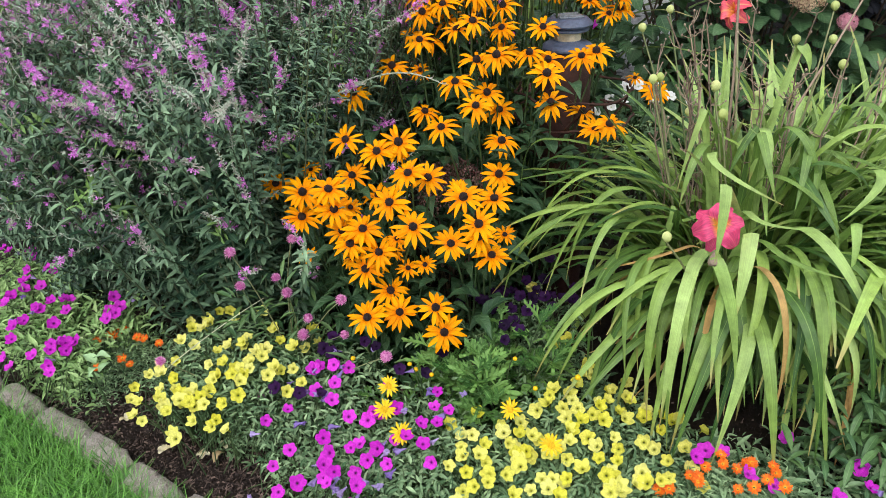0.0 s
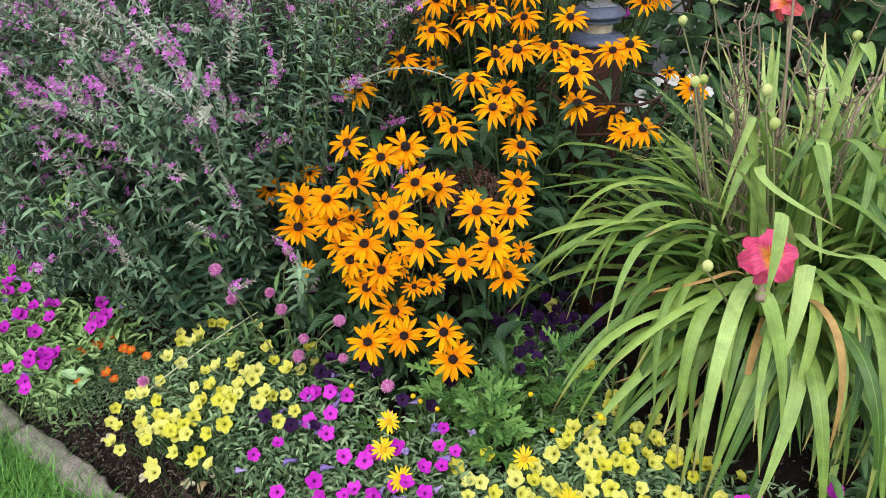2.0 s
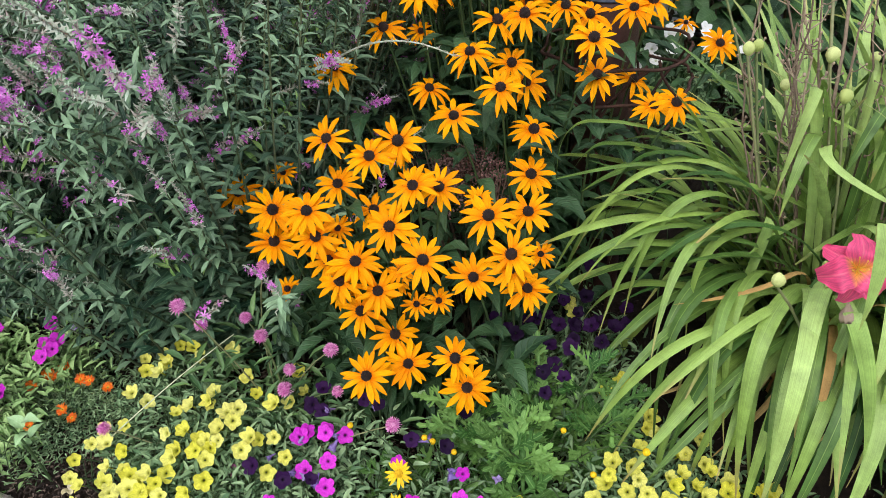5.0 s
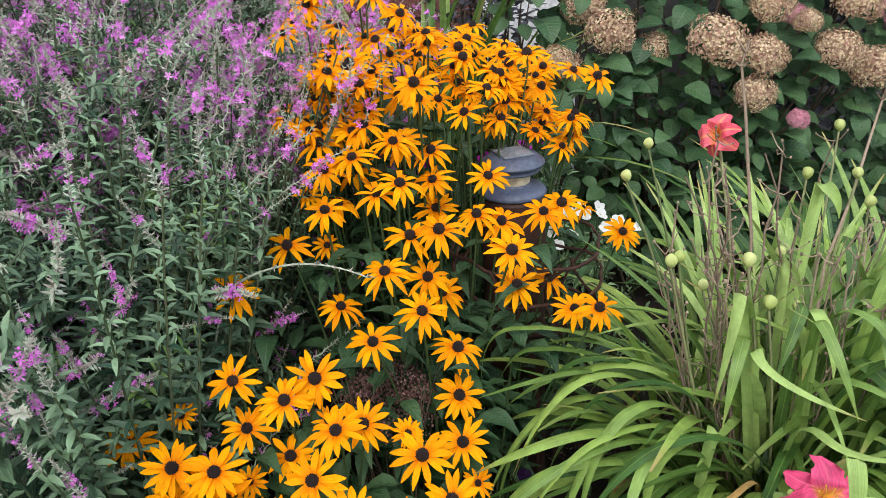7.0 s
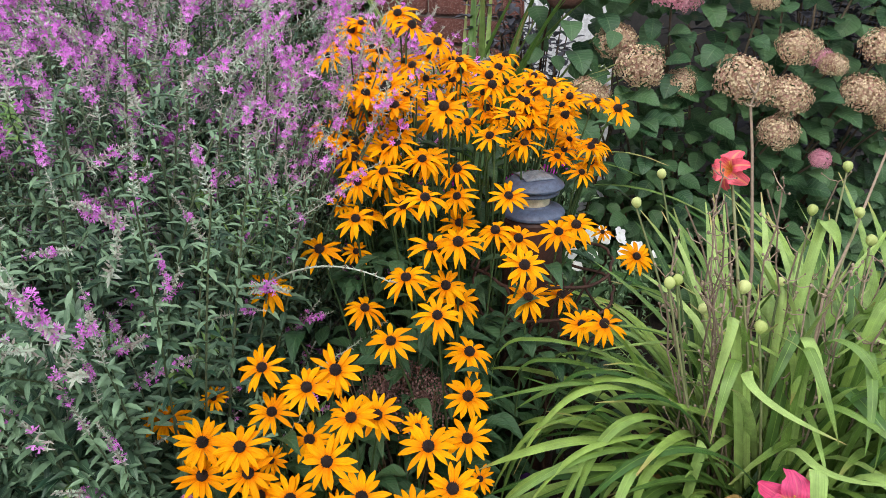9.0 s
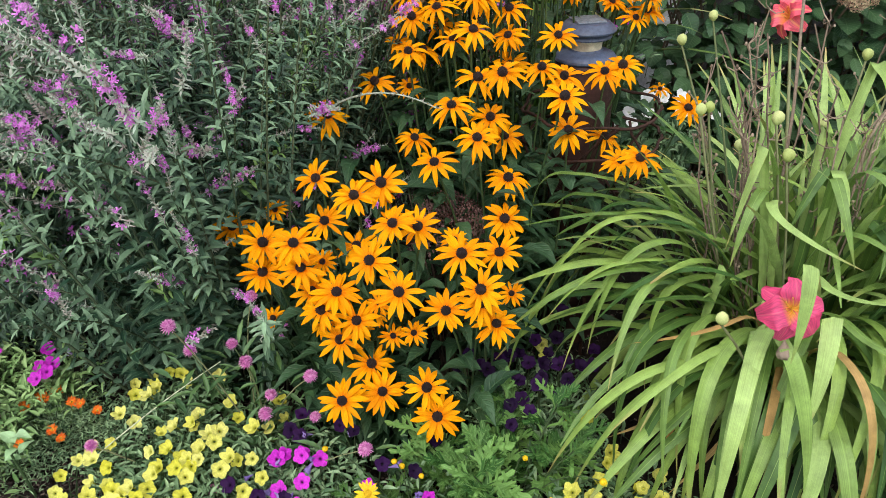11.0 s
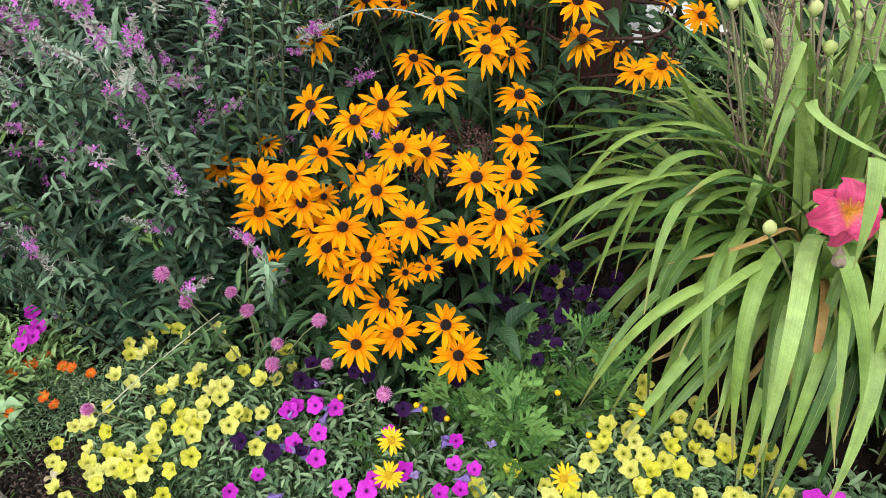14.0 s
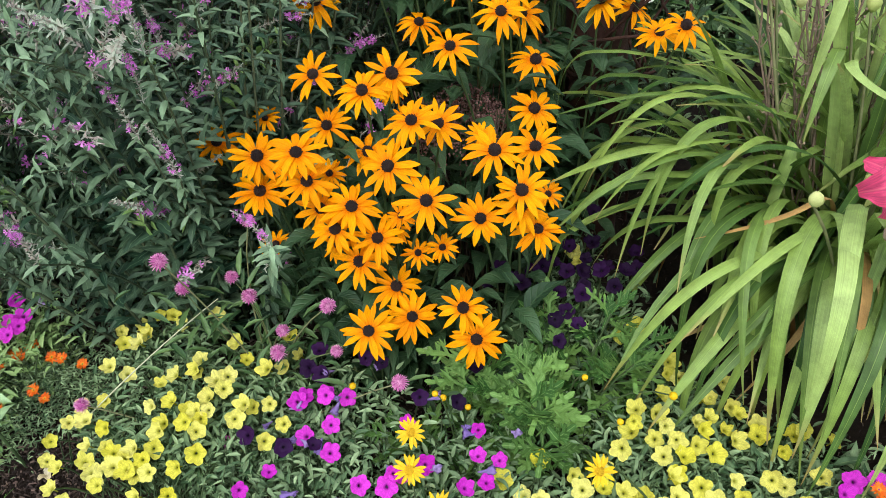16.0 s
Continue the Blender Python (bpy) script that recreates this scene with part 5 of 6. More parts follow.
# ---- petunias and other carpet flowers ----
def trumpet(seed, mat, lobes=5, ruffle=0.07, depth=0.5, cup=0.0, point=0.0):
    """A funnel-shaped bloom of radius 1, opening along z."""
    r = random.Random(seed)
    seg = lobes * 6
    ph = r.uniform(0, 6)
    v, a, f = [], [], []
    rings = [(0.06, -depth - 0.6), (0.10, -depth), (0.17, -depth * 0.7), (0.36, -0.30 - cup), (0.64, -0.11 - 0.8 * cup), (0.85, -0.45 * cup), (1.0, 0.0)]
    for i, (rr, zz) in enumerate(rings):
        for k in range(seg):
            an = 2 * math.pi * k / seg
            lobe = abs(math.cos(an * lobes / 2))
            k_out = max(0.0, (rr - 0.4) / 0.6)
            rad = rr * (1 - 0.15 * k_out * (1 - lobe ** 0.45) + 0.05 * k_out * math.sin(3 * an + ph) + point * k_out ** 2 * (lobe ** 5 - 0.4) + 0.035 * k_out * r.uniform(-1, 1))
            z = zz + k_out * ruffle * (math.sin(an * lobes + ph) + 0.6 * math.sin(an * 2 + ph)) - 0.20 * k_out * (1 - lobe) + 0.05 * k_out ** 3 * r.uniform(-1, 1)
            v.append((rad * math.cos(an), rad * math.sin(an), z))
            a.append((rr, math.cos(an * lobes / 2), 0))
    for i in range(len(rings) - 1):
        for k in range(seg):
            q = i * seg
            f.append((q + k, q + (k + 1) % seg, q + seg + (k + 1) % seg, q + seg + k))
    acc = Acc()
    acc.add(v, f, a, np.eye(3), (0, 0, 0), r.random())
    return acc.mesh("flower", mat)


T_YEL = [trumpet(k, M_YEL, 5, 0.16, 0.9, 0.22 + 0.06 * (k % 4), 0.10) for k in range(10)]
T_MAG = [trumpet(10 + k, M_MAG, 5, 0.08, 0.6, 0.05 + 0.04 * k, 0.07) for k in range(5)]
T_DRK = [trumpet(20 + k, M_DRK, 5, 0.09, 0.6, 0.06 * k, 0.06) for k in range(4)]
T_WHT = [trumpet(30 + k, M_WHT, 5, 0.05) for k in range(3)]


def wilted(seed):
    r = random.Random(seed)
    acc = Acc()
    v, f, a = lathe([(0.05, 0), (0.10, 0.3), (0.16, 0.65), (0.30, 0.95), (0.38, 1.15), (0.14, 1.05), (0.02, 0.8)], 10)
    v = [(x * (1 + 0.45 * math.sin(3 * math.atan2(y, x) + 4 * z + seed)) + 0.22 * z * z * math.sin(seed), y * (0.7 + 0.45 * math.cos(4 * math.atan2(y, x) + 5 * z + seed)), z + 0.12 * math.sin(5 * math.atan2(y, x) + seed) * z) for x, y, z in v]
    acc.add(v, f, a, np.eye(3), (0, 0, 0), r.random())
    return acc.mesh("wilted_flower", M_WILT)


T_WILT = [wilted(k) for k in range(6)]
OVAL_T = [strip(4, lambda t, e=e: max(0.03, math.sin(math.pi * min(1, t ** e * 0.95 + 0.04)) ** 0.85), 0.16, lambda t, d=d: (t, 0.1 * t - d * t * t), cols=3) for d, e in ((0.0, 0.8), (0.15, 1.0), (0.35, 0.75), (0.6, 0.9))]


def petunia(name, label, group, spots, height, shapes, size, leaf_mat_used, leaf_n, leaf_l, tilt=0.55, wilt=0, rise=0.0, leaf_w=0.29, more=0.0):
    """A mound: small oval leaves and trailing stems under blooms that stand at the spots."""
    cx, cy = sum(p[0] for p in spots) / len(spots), sum(p[1] for p in spots) / len(spots)
    pl = thing(name, (cx, cy, 0), label, "petunia", group)
    leaves, stems = Acc(), Acc()
    if more:
        turns = [(x, y, rng.uniform(0, 6.28), rng.uniform(0.026, 0.042)) for x, y in spots if rng.random() < more]
        spots = spots + [(x + d * math.cos(a), y + d * math.sin(a)) for x, y, a, d in turns]
    for x, y in spots:
        z = height(x, y) + rise + rng.uniform(-0.004, 0.014)
        n = (rng.uniform(-0.6, 0.6), -tilt + rng.uniform(-0.55, 0.35), 1)
        part("flower", shapes[rng.randrange(len(shapes))], pl, facing((x, y, z), n, rng.uniform(0, 6.28), size * rng.uniform(0.78, 1.12)))
        u = unit(n)
        root = (x + (cx - x) * 0.25 + rng.uniform(-.03, .03), y + 0.05, 0.0)
        tube(stems, arc(root, np.array((x, y, z)) - u * size * 0.8, 0.02, 5), 0.0016, 0.0011, 4)
    for _ in range(int(leaf_n * 1.35)):
        x, y = spots[rng.randrange(len(spots))]
        x, y = x + rng.gauss(0, 0.035), y + rng.gauss(0, 0.035)
        h = height(x, y)
        if y < edge_y(x) + 0.06 + 0.10 * (x > -0.75) * (x < -0.36):
            continue
        deep = rng.random() ** 1.6
        z = max(0.008, h * (1 - deep * 0.9) - 0.020)
        an = rng.uniform(0, 6.28)
        d = (math.cos(an), math.sin(an) - 0.25, rng.uniform(-0.3, 1.2))
        l = leaf_l * rng.uniform(0.5, 1.25)
        leaves.add(*OVAL_T[rng.randrange(4)], basis(d, (rng.uniform(-.4, .4), -0.3, 1), l * leaf_w * rng.uniform(0.8, 1.2), l), (x, y, z), rng.betavariate(1.4, 2.0))
        if rng.random() < 0.16:
            tube(stems, arc((x + rng.gauss(0, .03), y + rng.gauss(0, .03), max(0.0, z - 0.05)), (x, y, z + 0.01), 0.005, 4), 0.0011, 0.0008, 3)
    for _ in range(wilt):
        x, y = spots[rng.randrange(len(spots))]
        x, y = x + rng.gauss(0, 0.03), y + rng.gauss(0, 0.03)
        d = (rng.uniform(-1, 1), rng.uniform(-1, 0.2), rng.uniform(-0.2, 0.5))
        part("wilted_flower", T_WILT[rng.randrange(6)], pl, facing((x, y, height(x, y) - 0.004), d, 0, rng.uniform(0.012, 0.019)), "shrivelled violet flower")
    part("foliage", leaves.mesh("foliage", leaf_mat_used), pl, kind="stuff")
    part("stem_mass", stems.mesh("stem_mass", M_RUD_STEM), pl, kind="stuff")
    return pl


def h_left(x, y):
    return max(0.02, 0.185 - 1.3 * ((x + 0.42) ** 2 + 0.7 * (y - 1.26) ** 2))


def h_right(x, y):
    return max(0.03, 0.17 - 0.35 * max(0.0, x - 0.2))


def h_mid(x, y):
    return max(0.03, 0.185 - 0.25 * max(0.0, abs(x + 0.08) - 0.12))


YL_BACK = [(-0.74, 1.60), (-0.69, 1.57), (-0.66, 1.60), (-0.63, 1.63), (-0.54, 1.38), (-0.55, 1.36), (-0.48, 1.38), (-0.42, 1.38), (-0.58, 1.31), (-0.54, 1.28), (-0.57, 1.24), (-0.48, 1.24),
           (-0.46, 1.24), (-0.49, 1.20), (-0.46, 1.20), (-0.43, 1.18), (-0.43, 1.25), (-0.43, 1.28), (-0.40, 1.23), (-0.38, 1.23), (-0.36, 1.27), (-0.38, 1.30), (-0.33, 1.24), (-0.31, 1.26),
           (-0.29, 1.29), (-0.32, 1.18), (-0.30, 1.15), (-0.32, 1.12), (-0.36, 1.15), (-0.40, 1.17), (-0.41, 1.20)]
YL_BACK = [p for p in YL_BACK if p[1] < 1.5] + [(-0.60, 1.43), (-0.56, 1.42), (-0.53, 1.43), (-0.50, 1.41)]
YL_FRONT = [(-0.41, 1.14), (-0.43, 1.15), (-0.41, 1.11), (-0.41, 1.16), (-0.47, 1.13), (-0.47, 1.15), (-0.59, 1.21), (-0.56, 1.19), (-0.62, 1.22), (-0.65, 1.21), (-0.62, 1.15), (-0.62, 1.12),
            (-0.59, 1.09), (-0.57, 1.14), (-0.54, 1.09), (-0.55, 1.11), (-0.53, 1.14), (-0.51, 1.12), (-0.52, 1.11), (-0.50, 1.10), (-0.49, 1.07), (-0.49, 1.10), (-0.50, 1.13), (-0.47, 1.09),
            (-0.48, 1.11), (-0.45, 1.05), (-0.42, 1.04), (-0.44, 1.06), (-0.52, 1.05), (-0.51, 1.03)]
YR_BACK = [(0.17, 1.43), (0.22, 1.26), (0.19, 1.24), (0.24, 1.17), (0.25, 1.16), (0.22, 1.13), (0.25, 1.19), (0.17, 1.10), (0.20, 1.09), (0.16, 1.07), (0.18, 1.05), (0.13, 1.03), (0.03, 1.03),
           (0.07, 1.01), (0.10, 0.99), (0.00, 0.99), (0.25, 1.08), (0.28, 1.13), (0.29, 1.08), (0.31, 1.11), (0.32, 1.16), (0.30, 1.06), (0.34, 1.09), (0.31, 0.99), (0.33, 0.99), (0.37, 1.08),
           (0.36, 1.05), (0.39, 1.08), (0.40, 1.08), (0.45, 1.08), (0.39, 1.01), (0.18, 1.02), (0.21, 1.02), (0.25, 1.02), (0.39, 0.96)]
YR_FRONT = [(0.02, 0.97), (0.07, 0.98), (0.08, 0.95), (0.04, 0.96), (0.09, 0.93), (0.11, 0.93), (0.12, 0.97), (0.14, 0.97), (-0.00, 0.93), (0.03, 0.93), (0.04, 0.92), (0.14, 0.93), (0.17, 0.92),
            (0.16, 0.95), (0.19, 0.99), (0.18, 0.96), (0.21, 0.97), (0.19, 0.90), (0.22, 0.92), (0.22, 0.95), (0.26, 0.98), (0.26, 0.96), (0.34, 0.92), (0.24, 0.91), (0.23, 0.86), (0.25, 0.87),
            (0.28, 0.89), (0.29, 0.91), (0.29, 0.89), (0.14, 0.87), (0.16, 0.87), (0.13, 0.85), (0.09, 0.90), (0.09, 0.92), (0.04, 0.87), (0.00, 0.86), (0.04, 0.89), (-0.02, 0.91), (0.08, 0.85)]
MAG_MID = [(-0.28, 1.18), (-0.27, 1.19), (-0.24, 1.17), (-0.21, 1.17), (-0.23, 1.12), (-0.23, 1.08), (-0.35, 1.06), (-0.31, 1.07), (-0.29, 0.97), (-0.13, 1.11), (-0.04, 1.08), (-0.19, 1.01),
           (-0.23, 0.97), (-0.22, 0.94), (-0.18, 0.93), (-0.17, 0.96), (-0.16, 1.01), (-0.15, 1.02), (-0.14, 0.94), (-0.11, 1.03), (-0.09, 0.96), (-0.11, 0.96), (-0.12, 0.90), (-0.17, 0.89),
           (-0.22, 0.91), (-0.20, 0.88), (-0.21, 0.86), (-0.22, 0.88), (-0.16, 0.85), (-0.29, 0.87), (-0.31, 0.93), (-0.05, 0.90), (-0.14, 1.03), (-0.04, 1.00), (-0.02, 1.03)]
MAG_RIGHT = [(0.40, 0.97), (0.45, 0.99), (0.48, 0.94), (0.51, 0.91), (0.57, 1.02), (0.66, 0.94), (0.66, 0.90), (0.60, 0.88), (0.42, 0.99)]
MAG_LEFT = [(-1.19, 1.78), (-1.13, 1.78), (-1.04, 1.72), (-1.04, 1.68), (-1.08, 1.65), (-1.10, 1.69), (-1.08, 1.63), (-1.02, 1.60), (-1.08, 1.57), (-1.08, 1.54), (-0.92, 1.54), (-0.91, 1.49),
            (-0.82, 1.55), (-0.81, 1.49), (-0.80, 1.45), (-0.97, 1.49), (-0.91, 1.43), (-0.87, 1.37), (-0.88, 1.35), (-0.84, 1.33), (-0.91, 1.32), (-0.97, 1.36), (-0.96, 1.30), (-0.83, 1.24),
            (-0.98, 1.49), (-0.99, 1.45), (-1.15, 1.6), (-1.2, 1.68)]
DARK = [(0.09, 1.31), (0.05, 1.35), (0.03, 1.36), (0.08, 1.38), (0.08, 1.35), (0.15, 1.41), (0.16, 1.35), (0.15, 1.31), (0.11, 1.30), (0.07, 1.29), (0.09, 1.20), (0.09, 1.23), (0.25, 1.38),
        (0.21, 1.49), (0.01, 1.35), (0.19, 1.29), (0.12, 1.38), (0.06, 1.33), (0.18, 1.33), (0.13, 1.34), (0.10, 1.36), (0.17, 1.38), (0.20, 1.36), (0.22, 1.33), (0.14, 1.28), (0.17, 1.26), (0.11, 1.25), (0.24, 1.34), (0.19, 1.42), (0.12, 1.22)]
DARK_MID = [(-0.25, 1.26), (-0.25, 1.22), (-0.16, 1.21), (-0.18, 1.21), (-0.11, 1.14), (-0.06, 1.12), (-0.35, 1.14), (-0.29, 1.09), (-0.25, 1.09), (-0.03, 1.19), (-0.27, 1.24)]
petunia("petunia", "low mound of small pale yellow petunias with dark green leaves", "yellow petunias", YL_BACK, h_left, T_YEL, 0.0129, M_PET_LEAF, 2600, 0.018, more=0.3)
petunia("petunia", "mound of small pale yellow petunias spilling towards the mulch", "yellow petunias", YL_FRONT, h_left, T_YEL, 0.0129, M_PET_LEAF, 2600, 0.018, more=0.3)
petunia("petunia", "yellow petunias growing up among the daylily leaves", "yellow petunias", YR_BACK, h_right, T_YEL, 0.0129, M_PET_LEAF, 2900, 0.018, more=0.45)
petunia("petunia", "dense mat of pale yellow petunias at the front of the bed", "yellow petunias", YR_FRONT, h_right, T_YEL, 0.0129, M_PET_LEAF, 2900, 0.018, more=0.45)
petunia("petunia", "magenta petunia mound with wilted violet blooms", "magenta petunias", MAG_MID, h_mid, T_MAG, 0.0128, M_PET_LEAF, 3600, 0.018, wilt=44, more=0.25)
petunia("petunia", "few magenta petunias below the daylily leaves", "magenta petunias", MAG_RIGHT, lambda x, y: 0.11, T_MAG, 0.0138, M_PET_LEAF, 700, 0.034, wilt=4)
petunia("petunia", "magenta petunias with light green leaves by the edging stones", "magenta petunias", MAG_LEFT, lambda x, y: 0.13, T_MAG, 0.0138, M_LIGHT_LEAF, 3600, 0.024, wilt=12, leaf_w=0.31, more=0.55)
petunia("petunia", "very dark purple petunias in the shade of the coneflowers", "dark petunias", DARK, lambda x, y: 0.17, T_DRK, 0.0126, M_PET_LEAF, 800, 0.020, rise=0.045)
petunia("petunia", "very dark purple petunias among the magenta ones", "dark petunias", DARK_MID, h_mid, T_DRK, 0.0128, M_PET_LEAF, 400, 0.022, rise=0.012)
WHITE = [(x - 0.07, y - 0.13) for x, y in [(0.46, 2.10), (0.49, 2.06), (0.50, 2.14), (0.44, 2.15), (0.53, 2.08), (0.579, 2.175), (0.56, 2.20), (0.60, 2.22), (0.63, 2.17), (0.54, 2.15), (0.65, 2.23), (0.62, 2.12), (0.69, 2.2), (0.66, 2.15), (0.575, 2.13), (0.71, 2.15)]]
petunia("petunia", "white petunias growing low before the hydrangea", "white petunias", WHITE, lambda x, y: 0.41 - 0.4 * abs(x - 0.50), T_WHT, 0.0148, M_PET_LEAF, 500, 0.024, tilt=0.9, rise=0.045)
petunia("petunia", "small magenta petunias half hidden behind the lantern", "magenta petunias", [(0.33, 2.0), (0.37, 2.02), (0.28, 1.98), (0.16, 2.0), (0.42, 2.05)], lambda x, y: 0.62, T_MAG, 0.018, M_PET_LEAF, 250, 0.03)


# ---- yellow marguerite with cut leaves ----
def cut_leaf(seed):
    """A lobed leaf of length 1."""
    r = random.Random(seed)
    acc = Acc()
    droop = r.uniform(0.0, 0.45)
    line = lambda t: (t, 0.12 * math.sin(t * 3) - droop * t * t)
    spine = lambda t: np.array((0.0, *line(t)))
    acc.add(*strip(5, lambda t: 0.06 + 0.12 * t - 0.05 * t * t, 0.15, line), np.eye(3), (0, 0, 0), 0.5)
    lobe = strip(4, lambda t: 0.7 + 0.5 * t - 1.1 * t ** 3, 0.1, lambda t: (t, 0.12 * t * t))
    for i in range(3):
        t = 0.40 + 0.18 * i
        for s in (-1, 1):
            l = r.uniform(0.24, 0.46) * (1.1 - 0.22 * i)
            d = np.array((s * r.uniform(0.45, 0.95), 1.0, r.uniform(-0.15, 0.35)))
            acc.add(*lobe, basis(d, (0, 0, 1), 0.135, l), spine(t + r.uniform(-.04, .04)), 0.5)
            acc.add(*lobe, basis(d + np.array((0.8 * s, -0.5, 0)), (0, 0, 1), 0.085, l * 0.6), spine(t) + unit(d) * l * 0.35, 0.5)
            acc.add(*lobe, basis(d + np.array((-0.5 * s, 0.4, 0)), (0, 0, 1), 0.075, l * 0.5), spine(t) + unit(d) * l * 0.55, 0.5)
    acc.add(*lobe, basis((0, 1, -droop), (0, 0, 1), 0.17, 0.22), spine(0.90), 0.5)
    return acc.mesh("leaf", M_CUT_LEAF)


CUT = [cut_leaf(k) for k in range(6)]
DAISY_RAYS = ray_heads(3, 13, 15, -0.05, 0.14, 300, M_DAISY)
DAISY_DISC = cone_mesh(M_DISC, 0.12, 0.30, 60)


def bud(parent, loc, r):
    acc = Acc()
    acc.add(*lathe([(0.2, -1.0), (0.9, -0.4), (1.0, 0.2), (0.6, 0.8), (0.001, 0.95)], 10), np.eye(3), (0, 0, 0))
    part("bud", acc.mesh("bud", M_DAISY), parent, facing(loc, (0, -0.2, 1), 0, r), "round yellow bud")


def marguerite(base, heads, buds, leaves, spread, label):
    pl = thing("marguerite", (*base, 0), label, "flower", "yellow marguerites")
    stems = Acc()
    for x, y, z in heads:
        n = (rng.uniform(-.2, .2), -0.7, 1)
        m = facing((x, y, z), n, rng.uniform(0, 6), rng.uniform(0.0185, 0.0205))
        hd = part("flower_head", DAISY_RAYS[rng.randrange(3)], pl, m)
        part("disc", DAISY_DISC, hd, m, "golden flower disc")
        tube(stems, arc((base[0], base[1], 0.02), np.array((x, y, z)) - unit(n) * 0.003, 0.04, 6), 0.002, 0.0013, 4)
    for x, y, z in buds:
        bud(pl, (x, y, z), rng.uniform(0.0042, 0.0058))
        tube(stems, arc((base[0], base[1], 0.02), (x, y, z), 0.05, 6), 0.0016, 0.001, 4)
    for _ in range(leaves // 10):
        an, rr = rng.uniform(0, 6.28), math.sqrt(rng.random())
        q = np.array((base[0] + spread[0] * rr * math.cos(an), base[1] + spread[1] * rr * math.sin(an), rng.uniform(0.45, 1.08) * spread[2] * (1 - 0.35 * rr * rr)))
        ax = unit((0.5 * rr * math.cos(an), 0.5 * rr * math.sin(an) - 0.25, 1))
        tube(stems, arc((base[0], base[1], 0.0), q, 0.02, 5), 0.0022, 0.0014, 4)
        for k in range(8):
            b = k * 2.4 + an
            p = q - ax * 0.012 * k
            d = np.array((math.cos(b), math.sin(b), 0.0)) + ax * (1.3 - 0.16 * k)
            l = rng.uniform(0.042, 0.058) + 0.002 * k
            part("leaf", CUT[rng.randrange(6)], pl, turned(p, d, ax, l * 1.05, l))
    part("stem_mass", stems.mesh("stem_mass", M_RUD_STEM), pl, kind="stuff")


marguerite((0.08, 1.17), [(0.08, 0.95, 0.25), (0.14, 0.90, 0.22)], [(0.21, 1.08, 0.21), (0.10, 1.10, 0.24), (0.13, 1.04, 0.22)], 230, (0.14, 0.13, 0.275), "bright green cut-leaved marguerite bush with a few yellow daisies")
marguerite((-0.06, 1.12), [(-0.125, 1.065, 0.215), (-0.13, 1.02, 0.20), (-0.10, 0.97, 0.19)], [(-0.08, 1.13, 0.20), (-0.05, 1.10, 0.21), (-0.2, 1.17, 0.20), (-0.09, 1.12, 0.22)], 90, (0.11, 0.11, 0.17), "cut-leaved marguerite with yellow daisies between the magenta petunias")


# ---- globe amaranth, orange marigolds ----
def globe(seed):
    r = random.Random(seed)
    acc = Acc()
    tp = strip(2, lambda t: 1 - 0.8 * t, 0.3, lambda t: (t, 0.1 * t), cols=3)
    acc.add(*lathe([(0.001, -0.5), (0.5, -0.3), (0.6, 0.1), (0.35, 0.5), (0.001, 0.6)], 10), np.eye(3), (0, 0, 0), 0.1)
    for i in range(110):
        t = (i + 0.5) / 110
        z = 1 - 1.75 * t
        an = i * 2.39996
        rr = math.sqrt(max(0, 1 - z * z))
        d = np.array((rr * math.cos(an), rr * math.sin(an), z * 0.9 + 0.25))
        acc.add(*tp, basis(d, (0.1, 0.2, 1), 0.17, r.uniform(0.5, 0.62)), unit(d) * 0.42, r.random())
    return acc.mesh("globe", M_GLOBE)


GLOBES = [globe(k) for k in range(3)]


def amaranth(base, heads, n_leaf, label):
    pl = thing("globe_amaranth", (*base, 0), label, "flower", "globe amaranths")
    stems, leaves = Acc(), Acc()
    for x, y, z in heads:
        part("flower_head", GLOBES[rng.randrange(3)], pl, facing((x, y, z), (rng.uniform(-.3, .3), -0.3, 1), rng.uniform(0, 6), rng.uniform(0.0095, 0.0135)))
        tube(stems, arc((base[0], base[1], 0.02), (x, y, z), 0.02, 6, (rng.uniform(-.02, .02), 0, 0)), 0.0017, 0.0011, 4)
    for _ in range(n_leaf):
        x, y, z = heads[rng.randrange(len(heads))]
        t = rng.uniform(0.2, 0.85)
        p = (base[0] + (x - base[0]) * t + rng.uniform(-.09, .09), base[1] + (y - base[1]) * t + rng.uniform(-.05, .09), z * t)
        an = rng.uniform(0, 6.28)
        l = rng.uniform(0.03, 0.05)
        leaves.add(*LANCE_T[rng.randrange(2)], basis((math.cos(an), math.sin(an) - 0.2, rng.uniform(0.1, 1.0)), (0, 0, 1), l * 0.22, l), p)
    part("stem_mass", stems.mesh("stem_mass", M_SCAPE), pl, kind="stuff")
    part("foliage", leaves.mesh("foliage", M_AMA_LEAF), pl, kind="stuff")


amaranth((-0.34, 1.33), [(-0.400, 1.185, 0.425), (-0.447, 1.346, 0.262), (-0.36, 1.31, 0.30), (-0.34, 1.30, 0.27), (-0.222, 1.236, 0.289), (-0.295, 1.257, 0.236), (-0.307, 1.250, 0.202), (-0.22, 1.22, 0.22), (-0.33, 1.36, 0.36)], 230, "pink globe amaranth on thin stems beside the loosestrife")
amaranth((-0.40, 1.22), [(-0.594, 1.228, 0.163), (-0.386, 1.168, 0.119), (-0.135, 1.152, 0.214)], 40, "pink globe amaranth heads trailing among the petunias")


